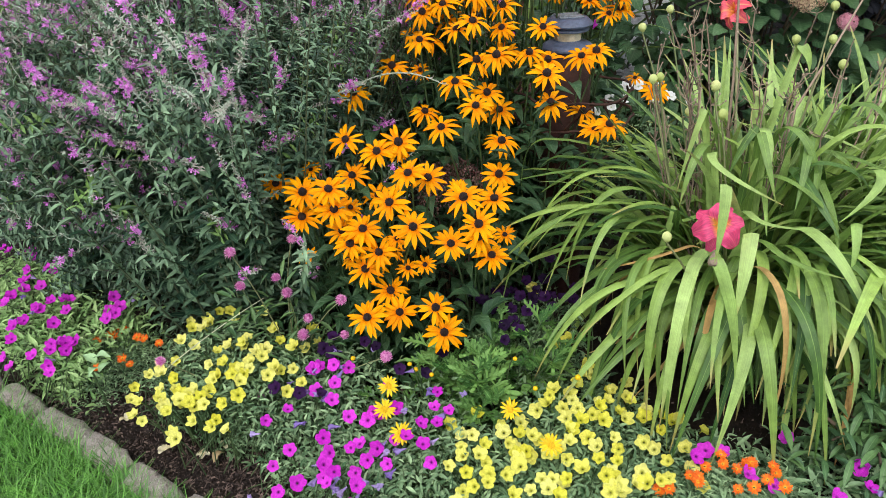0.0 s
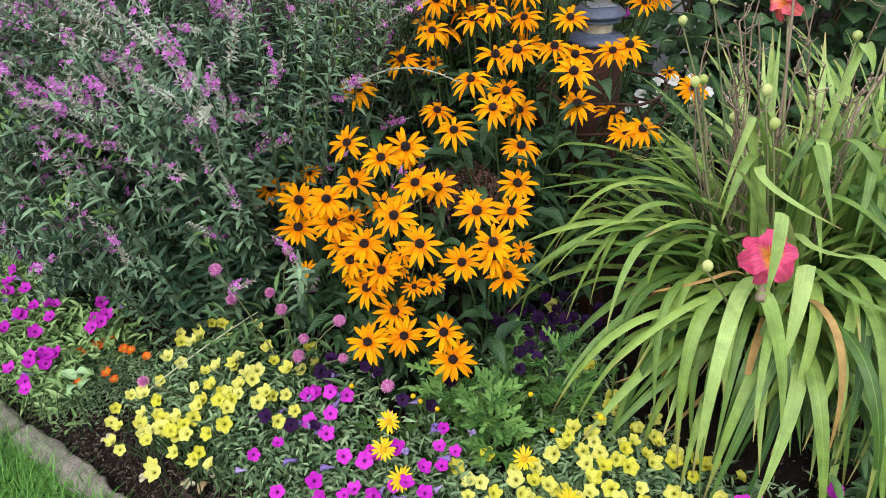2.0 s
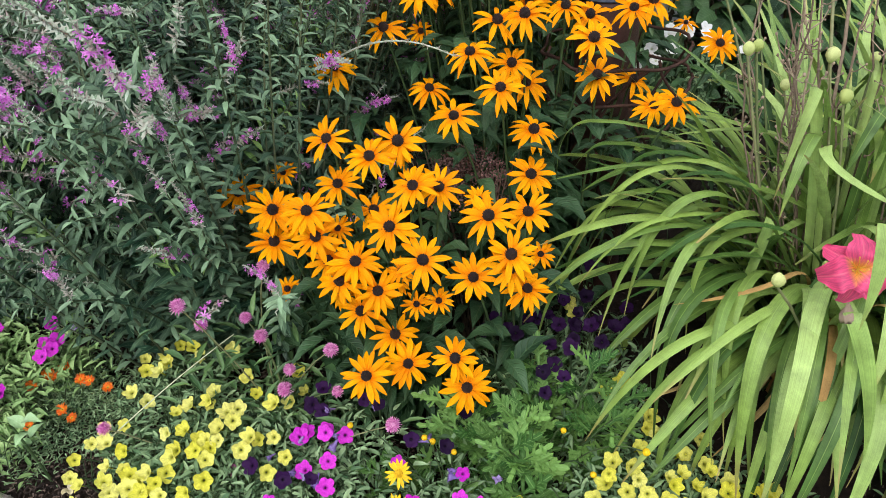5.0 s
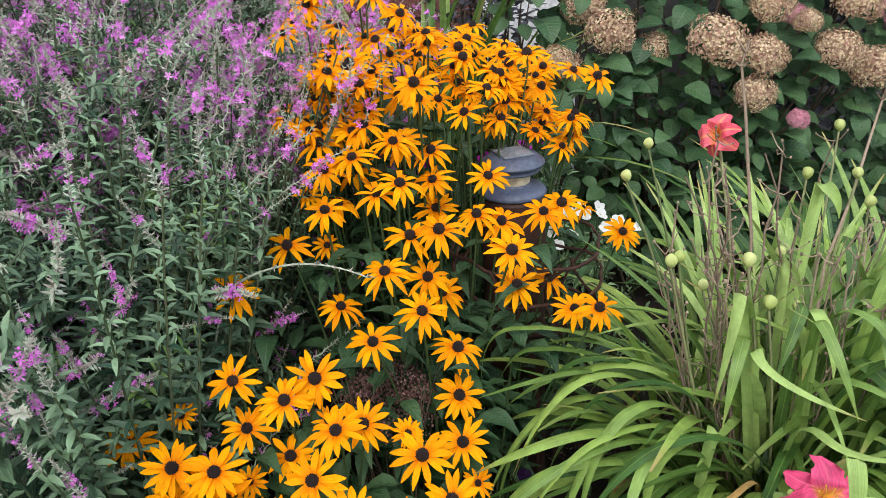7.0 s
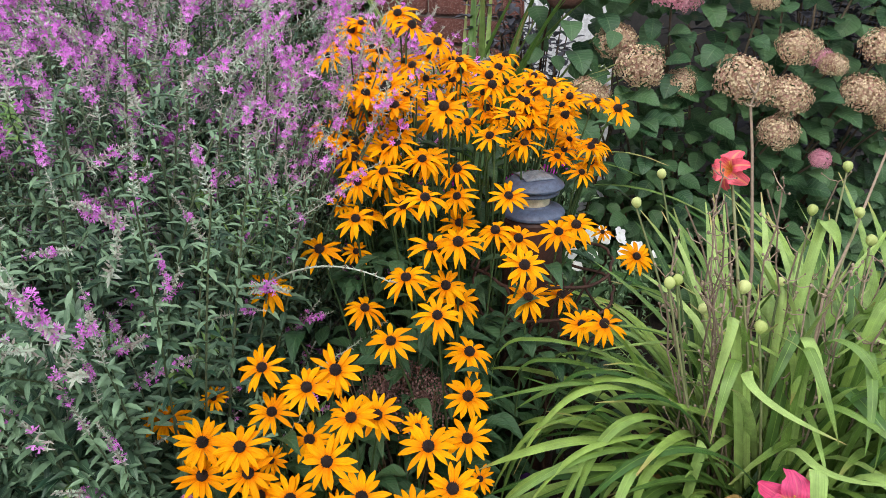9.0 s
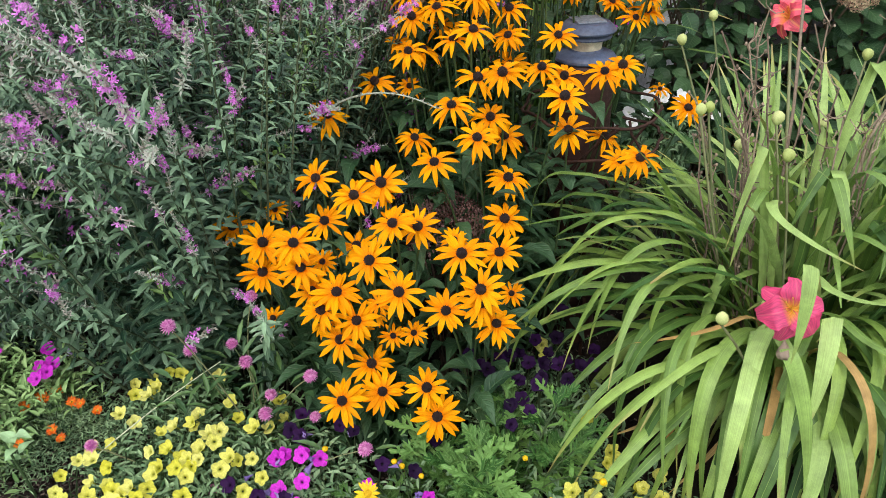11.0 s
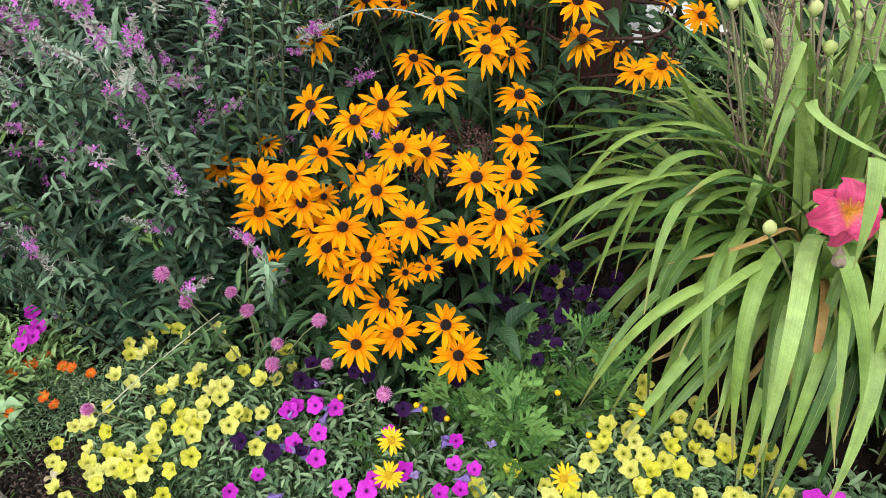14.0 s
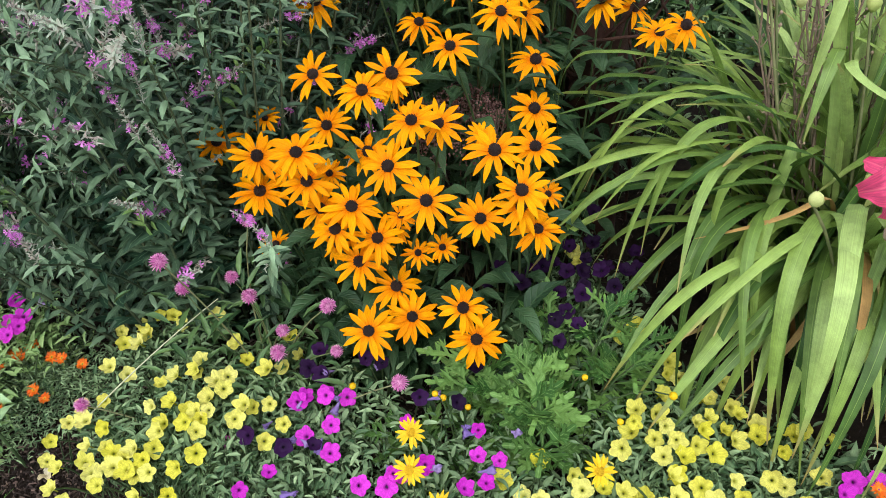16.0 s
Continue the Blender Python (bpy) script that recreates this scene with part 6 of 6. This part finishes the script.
def marigold(spots, height, leaf_n, label):
    cx, cy = sum(p[0] for p in spots) / len(spots), sum(p[1] for p in spots) / len(spots)
    pl = thing("marigold", (cx, cy, 0), label, "marigold", "small orange marigolds")
    leaves = Acc()
    for x, y in spots + [(x + rng.uniform(-0.03, 0.03), y + rng.uniform(-0.02, 0.02)) for x, y in spots[::2]]:
        n = (rng.uniform(-.3, .3), -0.5, 1)
        part("flower_head", ORANGE_HEADS[rng.randrange(4)], pl, facing((x, y, height + 0.012 + rng.uniform(-.008, .01)), n, rng.uniform(0, 6), rng.uniform(0.0095, 0.0125)))
    for _ in range(leaf_n):
        x, y = spots[rng.randrange(len(spots))]
        an = rng.uniform(0, 6.28)
        p = (x + rng.gauss(0, 0.04), y + rng.gauss(0, 0.04), rng.uniform(0.005, height))
        if p[1] < edge_y(p[0]) + 0.05:
            continue
        leaves.add(*LANCE_T[rng.randrange(3)], basis((math.cos(an), math.sin(an), rng.uniform(0.1, 1.2)), (0, 0, 1), 0.0022, rng.uniform(0.008, 0.016)), p)
    part("foliage", leaves.mesh("foliage", M_PET_LEAF), pl, kind="stuff")


ORANGE_HEADS = ray_heads(4, 22, 28, -0.55, 0.25, 400, M_ORANGE)
marigold([(-0.78, 1.47), (-0.81, 1.46), (-0.79, 1.44), (-0.82, 1.42), (-0.71, 1.42), (-0.67, 1.40), (-0.74, 1.36), (-0.78, 1.32)], 0.07, 4200, "low fine-leaved bright orange marigolds beside the yellow petunias")
marigold([(0.38, 0.94), (0.39, 0.93), (0.41, 0.96), (0.44, 0.96), (0.46, 0.95), (0.48, 0.96), (0.32, 0.91), (0.50, 0.92), (0.52, 0.95), (0.52, 0.90), (0.47, 0.90)], 0.10, 3400, "bright orange marigolds at the front of the bed")


# ---- lantern, wire basket, metal flower ----
LX, LY = 0.269, 1.742
lantern = thing("lantern", (LX, LY, 0), "red-brown garden post with a slate-blue solar lantern cap", "lantern")


def turned_part(name, prof, mat, parent, z, label="", sides=36, square=0.0):
    acc = Acc()
    acc.add(*lathe([(r * 1.2, z) for r, z in prof], sides), np.eye(3), (0, 0, 0))
    return part(name, acc.mesh(name, mat, sharp=radians(28)), parent, Matrix.Translation((LX, LY, z)), label)


Z0 = 0.706
turned_part("post", [(0.001, 0.0), (0.047, 0.0), (0.047, 0.30), (0.0475, 0.625), (0.044, 0.6325), (0.001, 0.6325)], M_BODY, lantern, 0.0, "red-brown rounded post")
turned_part("collar", [(0.001, 0), (0.0480, 0.0), (0.0490, 0.002), (0.0485, 0.006), (0.0450, 0.011), (0.034, 0.0165), (0.028, 0.018), (0.026, 0.0205), (0.001, 0.0205)], M_CAP, lantern, Z0 - 0.073, "slate-blue flared collar")
turned_part("lens", [(0.001, 0.0), (0.0245, 0.0), (0.0252, 0.008), (0.0255, 0.0225), (0.001, 0.0225)], M_LENS, lantern, Z0 - 0.0525, "clouded yellowish lens")
cap_ob = turned_part("cap", [(0.001, 0.0), (0.026, 0.0), (0.0390, -0.001), (0.0400, 0.001), (0.0395, 0.004), (0.0370, 0.0075), (0.0370, 0.0095), (0.0440, 0.010), (0.0462, 0.012), (0.0465, 0.0145), (0.0445, 0.018), (0.0375, 0.0245), (0.0350, 0.0275), (0.0325, 0.0285), (0.001, 0.029)],
            M_CAP, lantern, Z0 - 0.0305, "slate-blue stepped cap")
part("solar_panel", box("solar_panel", (-0.028, -0.028, 0), (0.028, 0.028, 0.003), M_PANEL, 0.001), cap_ob,
     Matrix.Translation((LX, LY, Z0 - 0.0015)) @ Matrix.Rotation(0.18, 4, "Z"), "pale square solar panel")

basket = thing("wire_basket", (LX + 0.015, LY - 0.06, 0), "rusty twisted wire plant basket round the lantern post", "basket")


def ring(acc, r, z, th, wob=0.0):
    pts = [(LX + 0.015 + r * math.cos(k * math.pi / 20) * (1 + wob * math.sin(k * 1.3)), LY - 0.02 + r * math.sin(k * math.pi / 20), z + wob * 0.1 * math.sin(k * 0.9)) for k in range(41)]
    tube(acc, pts, th, th, 6)


for r, z in ((0.124, 0.545), (0.130, 0.485), (0.105, 0.41)):
    acc = Acc()
    ring(acc, r * 1.06, z, 0.0030, 0.04)
    part("hoop", acc.mesh("hoop", M_RUST), basket)
for k in range(12):
    acc = Acc()
    a = k * math.pi / 6
    pts = []
    for i in range(9):
        t = i / 8
        rr = 0.124 + 0.02 * math.sin(t * 6 + k) - 0.05 * t * t
        pts.append((LX + 0.015 + rr * math.cos(a + 0.5 * math.sin(t * 3 + k)), LY - 0.02 + rr * math.sin(a + 0.5 * math.sin(t * 3 + k)), 0.545 - 0.2 * t))
    tube(acc, pts, 0.0028, 0.0024, 6)
    part("wire", acc.mesh("wire", M_RUST), basket)
for k in range(3):
    acc = Acc()
    a = k * 2.09 + 0.5
    tube(acc, [(LX + 0.015 + 0.08 * math.cos(a), LY - 0.02 + 0.08 * math.sin(a), 0.42 - 0.42 * i / 6) for i in range(7)], 0.004, 0.004, 6)
    part("leg", acc.mesh("leg", M_RUST), basket)


def metal_flower():
    c = (0.462, 2.30, 1.062)
    pl = thing("metal_flower", (c[0], c[1], 0), "dark rusty sheet-metal flower ornament on a stake", "ornament")
    for i in range(6):
        an = i * 1.047 - 1.571
        acc = Acc()
        tp = strip(8, lambda t: max(0.12, math.sin(math.pi * min(1, 0.10 + 0.82 * t)) ** 0.6), 0.12, lambda t: (t, 0.22 * math.sin(t * 2.4)), 7)
        acc.add(*tp, basis((math.cos(an), -0.05, math.sin(an)), (0, -1, 0.1), 0.110, 0.100), (c[0] + 0.012 * math.cos(an), c[1], c[2] + 0.015 * math.sin(an)))
        ob = part("petal", acc.mesh("petal", M_RUST), pl)
        ob.modifiers.new("thickness", "SOLIDIFY").thickness = 0.002
    acc = Acc()
    acc.add(*lathe([(0.001, 0.012), (0.016, 0.009), (0.024, 0.0), (0.001, -0.004)], 18), np.array(Matrix.Rotation(math.pi / 2, 3, "X")), (c[0], c[1] - 0.01, c[2]))
    part("centre", acc.mesh("centre", M_RUST), pl)
    acc = Acc()
    tube(acc, [(c[0], c[1] + 0.012 + 0.34 * math.sqrt(i / 5), c[2] * (1 - i / 5)) for i in range(6)], 0.003, 0.003, 8)
    part("stake", acc.mesh("stake", M_RUST), pl)


metal_flower()


# ---- hydrangea ----
def heart(t):
    return max(0.02, math.sin(math.pi * min(1, t ** 0.75)) ** 0.72)


HYD_LEAVES = [broad_leaf(500 + k, M_HYD_LEAF, heart, 0.18, 0.012, 18, 7, 0.035) for k in range(6)]


def mophead(seed, mat):
    r = random.Random(seed)
    acc = Acc()
    sep = strip(2, lambda t: math.sin(math.pi * min(1, t * 0.7 + 0.2)), 0.0, lambda t: (t, 0.15 * t * t), cols=2)
    acc.add(*lathe([(0.001, -0.4), (0.4, -0.3), (0.5, 0.1), (0.4, 0.3), (0.2, 0.4), (0.001, 0.42)], 14), np.eye(3), (0, 0, 0), 0.0)
    for i in range(1500):
        z = 1 - 1.55 * r.random()
        an = r.uniform(0, 6.2832)
        rr = math.sqrt(max(0, 1 - z * z))
        n = np.array((rr * math.cos(an), rr * math.sin(an), z * 0.78))
        p = n * (r.uniform(0.74, 1.07) + 0.12 * math.sin(5 * n[0] + seed) * math.sin(4 * n[1] + 2 * seed))
        nn = unit(n)
        u = unit(np.cross(nn, (0.3, 0.2, 1)))
        w = np.cross(nn, u)
        rc = r.random()
        s = r.uniform(0.042, 0.082)
        ph = r.uniform(0, 6)
        for q in range(4):
            b = ph + q * 1.5708
            acc.add(*sep, basis(u * math.cos(b) + w * math.sin(b) + nn * r.uniform(0, 0.7), nn, s * 0.85, s), p, rc)
    return acc.mesh("flower_head", mat)


MOPS = [mophead(k, M_HYD_TAN) for k in range(4)]
MOPS_PINK = [mophead(9, M_HYD_PINK), mophead(10, M_HYD_PINK)]


def hydrangea():
    pl = thing("hydrangea", (1.1, 2.5, 0), "large hydrangea bush with faded tan and pinkish flower heads", "hydrangea")
    heads = [(1.273, 2.22, 0.835, 0.062, 0), (0.999, 2.164, 0.740, 0.060, 0), (1.204, 2.168, 0.735, 0.060, 0), (0.661, 2.272, 0.809, 0.066, 0), (0.785, 2.291, 0.755, 0.046, 0),
             (0.90, 2.20, 0.775, 0.075, 0), (0.98, 2.15, 0.655, 0.052, 0), (0.745, 2.292, 0.985, 0.072, 1), (1.144, 2.266, 0.806, 0.034, 1), (1.325, 2.198, 0.678, 0.066, 0), (1.106, 2.151, 0.579, 0.03, 1),
             (1.24, 2.30, 1.00, 0.06, 0), (0.56, 2.30, 0.73, 0.045, 0), (0.62, 2.34, 0.86, 0.055, 0), (1.42, 2.25, 0.80, 0.055, 1), (1.5, 2.3, 0.95, 0.06, 0), (0.973, 2.28, 0.959, 0.04, 0), (1.031, 2.2, 0.850, 0.052, 0), (1.13, 2.2, 0.803, 0.036, 0), (0.51, 2.22, 0.76, 0.042, 0)]
    def cane(pts):
        one = Acc()
        tube(one, pts, 0.005, 0.003)
        part("stem", one.mesh("stem", M_WOODY), pl)
    for x, y, z, r, pink in heads:
        sh = MOPS_PINK if pink else MOPS
        part("flower_head", sh[rng.randrange(len(sh))], pl, facing((x, y, z), (rng.uniform(-.2, .2), -0.45, 1), rng.uniform(0, 6), r * 0.93), "pink flower head" if pink else "")
        cane(arc((1.05 + (x - 1.05) * 0.4, 2.5, 0), (x, y + 0.02, z - r * 0.5), 0.05, 7, (0, 0.05, 0)))
    rest = Acc()
    rest_t = strip(7, heart, 0.08, lambda t: (t, 0.1 * t - 0.2 * t * t), 5)
    for k in range(1700):
        x = rng.uniform(0.44, 1.85)
        z = rng.uniform(0.10, 1.18)
        near = k < 300
        y = 2.40 - 0.16 * math.sin(math.pi * min(1, max(0, (z - 0.1) / 0.9))) + 0.08 * (x - 1.05) ** 2 + (rng.uniform(-0.07, 0.05) if near else rng.uniform(-0.02, 0.24))
        small = z < 0.62 and x < 0.98
        d = (rng.uniform(-0.9, 0.9), -0.75 + rng.uniform(-.3, .4), rng.uniform(-0.9, 0.25))
        l = rng.uniform(0.035, 0.065) if small else rng.uniform(0.045, 0.088)
        if near:
            part("leaf", HYD_LEAVES[rng.randrange(6)], pl, turned((x, y, z), d, (0, -0.7, 1), l * 0.78, l))
        else:
            rest.add(*rest_t, basis(d, (0, -0.7, 1), l * 0.78, l), (x, y, z))
    part("foliage", rest.mesh("foliage", M_HYD_LEAF), pl, kind="stuff")
    for _ in range(26):
        x = rng.uniform(0.55, 1.7)
        cane(arc((x, 2.5, 0), (x + rng.uniform(-.15, .15), rng.uniform(2.32, 2.5), rng.uniform(0.5, 1.0)), 0.03))


hydrangea()


# ---- shrubs behind ----
def leafy_shrub(name, label, cx, cy, rx, ry, z0, z1, n, mat, l0, l1, wr, cat="shrub", twigs=24, shape_d=0.25):
    pl = thing(name, (cx, cy, 0), label, cat)
    leaves, stems = Acc(), Acc()
    tp = [strip(5, lambda t: max(0.03, math.sin(math.pi * min(1, t * 0.92 + 0.06)) ** 0.8), 0.1, lambda t, d=d: (t, 0.1 * t - d * t * t)) for d in (0.1, shape_d, 0.5)]
    for _ in range(twigs):
        an, rr = rng.uniform(0, 6.28), math.sqrt(rng.random())
        end = (cx + rx * rr * math.cos(an), cy + ry * rr * math.sin(an), z0 + (z1 - z0) * rng.uniform(0.6, 1.0))
        pts = arc((cx + rng.uniform(-.1, .1) * rx, cy, 0), end, 0.04, 8)
        tube(stems, pts, 0.006, 0.002)
        for k in range(n // twigs):
            p = pts[rng.randint(2, 8)]
            a = rng.uniform(0, 6.28)
            l = rng.uniform(l0, l1)
            q = p + np.array((rng.gauss(0, 0.05), rng.gauss(0, 0.05), rng.gauss(0, 0.05)))
            leaves.add(*tp[rng.randrange(3)], basis((math.cos(a), math.sin(a) - 0.3, rng.uniform(-0.4, 0.6)), (0, 0, 1), l * wr, l), (q[0], q[1], max(0.02, q[2])))
    part("foliage", leaves.mesh("foliage", mat), pl, kind="stuff")
    part("stem_mass", stems.mesh("stem_mass", M_WOODY), pl, kind="stuff")


leafy_shrub("ninebark", "dark purple-leaved ninebark shrub against the white wall", 0.53, 2.92, 0.17, 0.12, 0.35, 1.0, 1000, M_NINE, 0.03, 0.05, 0.6, twigs=26)
leafy_shrub("ninebark", "dark grey-purple ninebark shrub beyond the hydrangea", 1.5, 2.9, 0.75, 0.2, 0.2, 1.35, 1800, M_NINE, 0.04, 0.07, 0.6, twigs=40)
leafy_shrub("shrub", "green shrub behind the brick wall", -0.1, 3.85, 1.0, 0.25, 0.4, 1.5, 5200, M_SHRUB, 0.05, 0.09, 0.55, twigs=80)
leafy_shrub("shrub", "dark green low shrub in the shade below the hydrangea", 0.75, 2.55, 0.7, 0.2, 0.05, 0.6, 900, M_SHRUB, 0.04, 0.07, 0.6, twigs=40)
leafy_shrub("shrub", "green filler shrub behind the loosestrife", -1.2, 3.0, 0.9, 0.3, 0.1, 1.15, 2600, M_SHRUB, 0.05, 0.08, 0.5, twigs=50)


leafy_shrub("phlox", "low green lance-leaved phlox beside the daylily", 0.74, 1.03, 0.17, 0.10, 0.03, 0.18, 640, M_AMA_LEAF, 0.03, 0.055, 0.26, cat="plant", twigs=22)


def sword_clump(cx, cy, n, lo, hi, label):
    pl = thing("iris", (cx, cy, 0), label, "plant")
    tp = [blade_mesh(700 + k, 0.1 + 0.1 * k, 0.6 + 0.35 * k, 0.0, M_IRIS) for k in range(5)]
    for _ in range(n):
        l = rng.uniform(lo, hi)
        part("leaf", tp[rng.randrange(5)], pl, Matrix.Translation((cx + rng.uniform(-.12, .12), cy + rng.uniform(-.05, .05), 0)) @ Matrix.Rotation(rng.uniform(0, 6.28), 4, "Z") @ Matrix.Diagonal((0.45 * l, l, l, 1)))


sword_clump(0.27, 2.72, 70, 1.0, 1.2, "sword-leaved green clump before the brick wall")


# ---- small things ----
def seed_heads():
    pl = thing("sedum", (0.0, 1.53, 0), "reddish-brown dried seed heads between the coneflowers", "plant")
    acc, stems = Acc(), Acc()
    for _ in range(2200):
        a, rr = rng.uniform(0, 6.28), math.sqrt(rng.random())
        x, y = 0.0 + 0.08 * rr * math.cos(a), 1.53 + 0.07 * rr * math.sin(a)
        z = 0.39 + 0.06 * (1 - rr * rr) + rng.uniform(-0.05, 0.01)
        acc.add(*lathe([(0.001, -1), (0.9, -0.2), (0.7, 0.6), (0.001, 1)], 5), np.eye(3) * rng.uniform(0.0012, 0.0026), (x, y, z))
    for _ in range(18):
        a, rr = rng.uniform(0, 6.28), math.sqrt(rng.random())
        tube(stems, arc((rng.uniform(-.03, .03), 1.53, 0), (0.10 * rr * math.cos(a), 1.53 + 0.08 * rr * math.sin(a), 0.44), 0.02, 5), 0.002, 0.001, 4)
    part("seed_mass", acc.mesh("seed_mass", M_SEDUM), pl, kind="stuff")
    part("stem_mass", stems.mesh("stem_mass", M_WOODY), pl, kind="stuff")


seed_heads()
acc = Acc()
acc.add(*strip(6, ovate, 0.2, lambda t: (t, 0.35 * math.sin(t * 3.1)), 5, 0.05), basis((0.5, 0.8, 0.1), (0, 0, 1), 0.018, 0.03), (-0.48, 1.10, 0.012))
fallen = new("fallen_leaf", acc.mesh("fallen_leaf", M_DEAD))
tagged(fallen, "curled dry tan leaf lying on the mulch", "leaf")
for x, y, an in ((-0.587, 1.135, 0.4), (-0.504, 1.120, 2.1), (-0.700, 1.235, 4.0), (-0.469, 1.145, 5.2)):
    acc = Acc()
    for k in range(4):
        b = an + k * 1.3
        acc.add(*strip(4, lambda t: 0.5 + 0.5 * math.sin(t * 3), 0.2, lambda t: (t, 0.35 * math.sin(t * 2.6)), 4, 0.06), basis((math.cos(b), math.sin(b), 0.1), (0, 0, 1), 0.011, 0.014), (x, y, 0.014), 0.2 * k)
    tagged(new("fallen_bloom", acc.mesh("fallen_bloom", M_PETAL_DROP)), "withered cream petunia bloom lying on the mulch", "petal", "fallen blooms")


# ---- seedling, stray stems ----
def seedling():
    base = (-0.745, 1.265)
    pl = thing("seedling", (*base, 0), "pale green broad-leaved seedling among the marigolds", "plant")
    shapes = [broad_leaf(800 + k, M_SEEDLING, ovate, 0.2, 0.01) for k in range(3)]
    stem = Acc()
    tube(stem, arc((*base, 0), (base[0] - 0.01, base[1] - 0.01, 0.15), 0.0, 5), 0.003, 0.002, 5)
    part("stem", stem.mesh("stem", M_RUD_STEM), pl)
    for k in range(5):
        an = k * 2.4
        l = 0.044 - 0.004 * k
        part("leaf", shapes[k % 3], pl, turned((base[0], base[1], 0.15 - 0.012 * k), (math.cos(an) - 0.2, math.sin(an) - 0.2, 0.35), (0, 0, 1), l * 0.6, l))


seedling()


straw = Acc()
tube(straw, arc((-0.61, 1.215, 0.13), (-0.41, 1.375, 0.215), 0.012, 9, (0.004, -0.004, 0)), 0.0012, 0.0009, 6)
tagged(new("dry_stem", straw.mesh("dry_stem", M_STRAW)), "pale dry stem lying across the yellow petunias", "stem")


def arching_spike():
    pl = thing("loosestrife", (-0.38, 1.74, 0), "single arching pale seed stem hanging over the coneflowers", "shrub", "purple loosestrife")
    acc = Acc()
    pts = arc((-0.38, 1.74, 0.0), (-0.215, 1.57, 0.60), 0.05, 6)[:-1] + arc((-0.215, 1.57, 0.60), (-0.015, 1.475, 0.635), 0.03, 16)
    tube(acc, pts, 0.0024, 0.001, 5)
    for p in pts[7:]:
        for k in range(5):
            an = rng.uniform(0, 6.28)
            acc.add(*CALYX_T, basis((rng.uniform(-1, 1), rng.uniform(-1, 1), rng.uniform(-1, 1)), (0, 0, 1), 0.0022, rng.uniform(0.004, 0.008)), p + np.array((rng.uniform(-.006, .006), 0, 0)))
    part("seed_stem", acc.mesh("seed_stem", M_LOO_DRY), pl)


arching_spike()
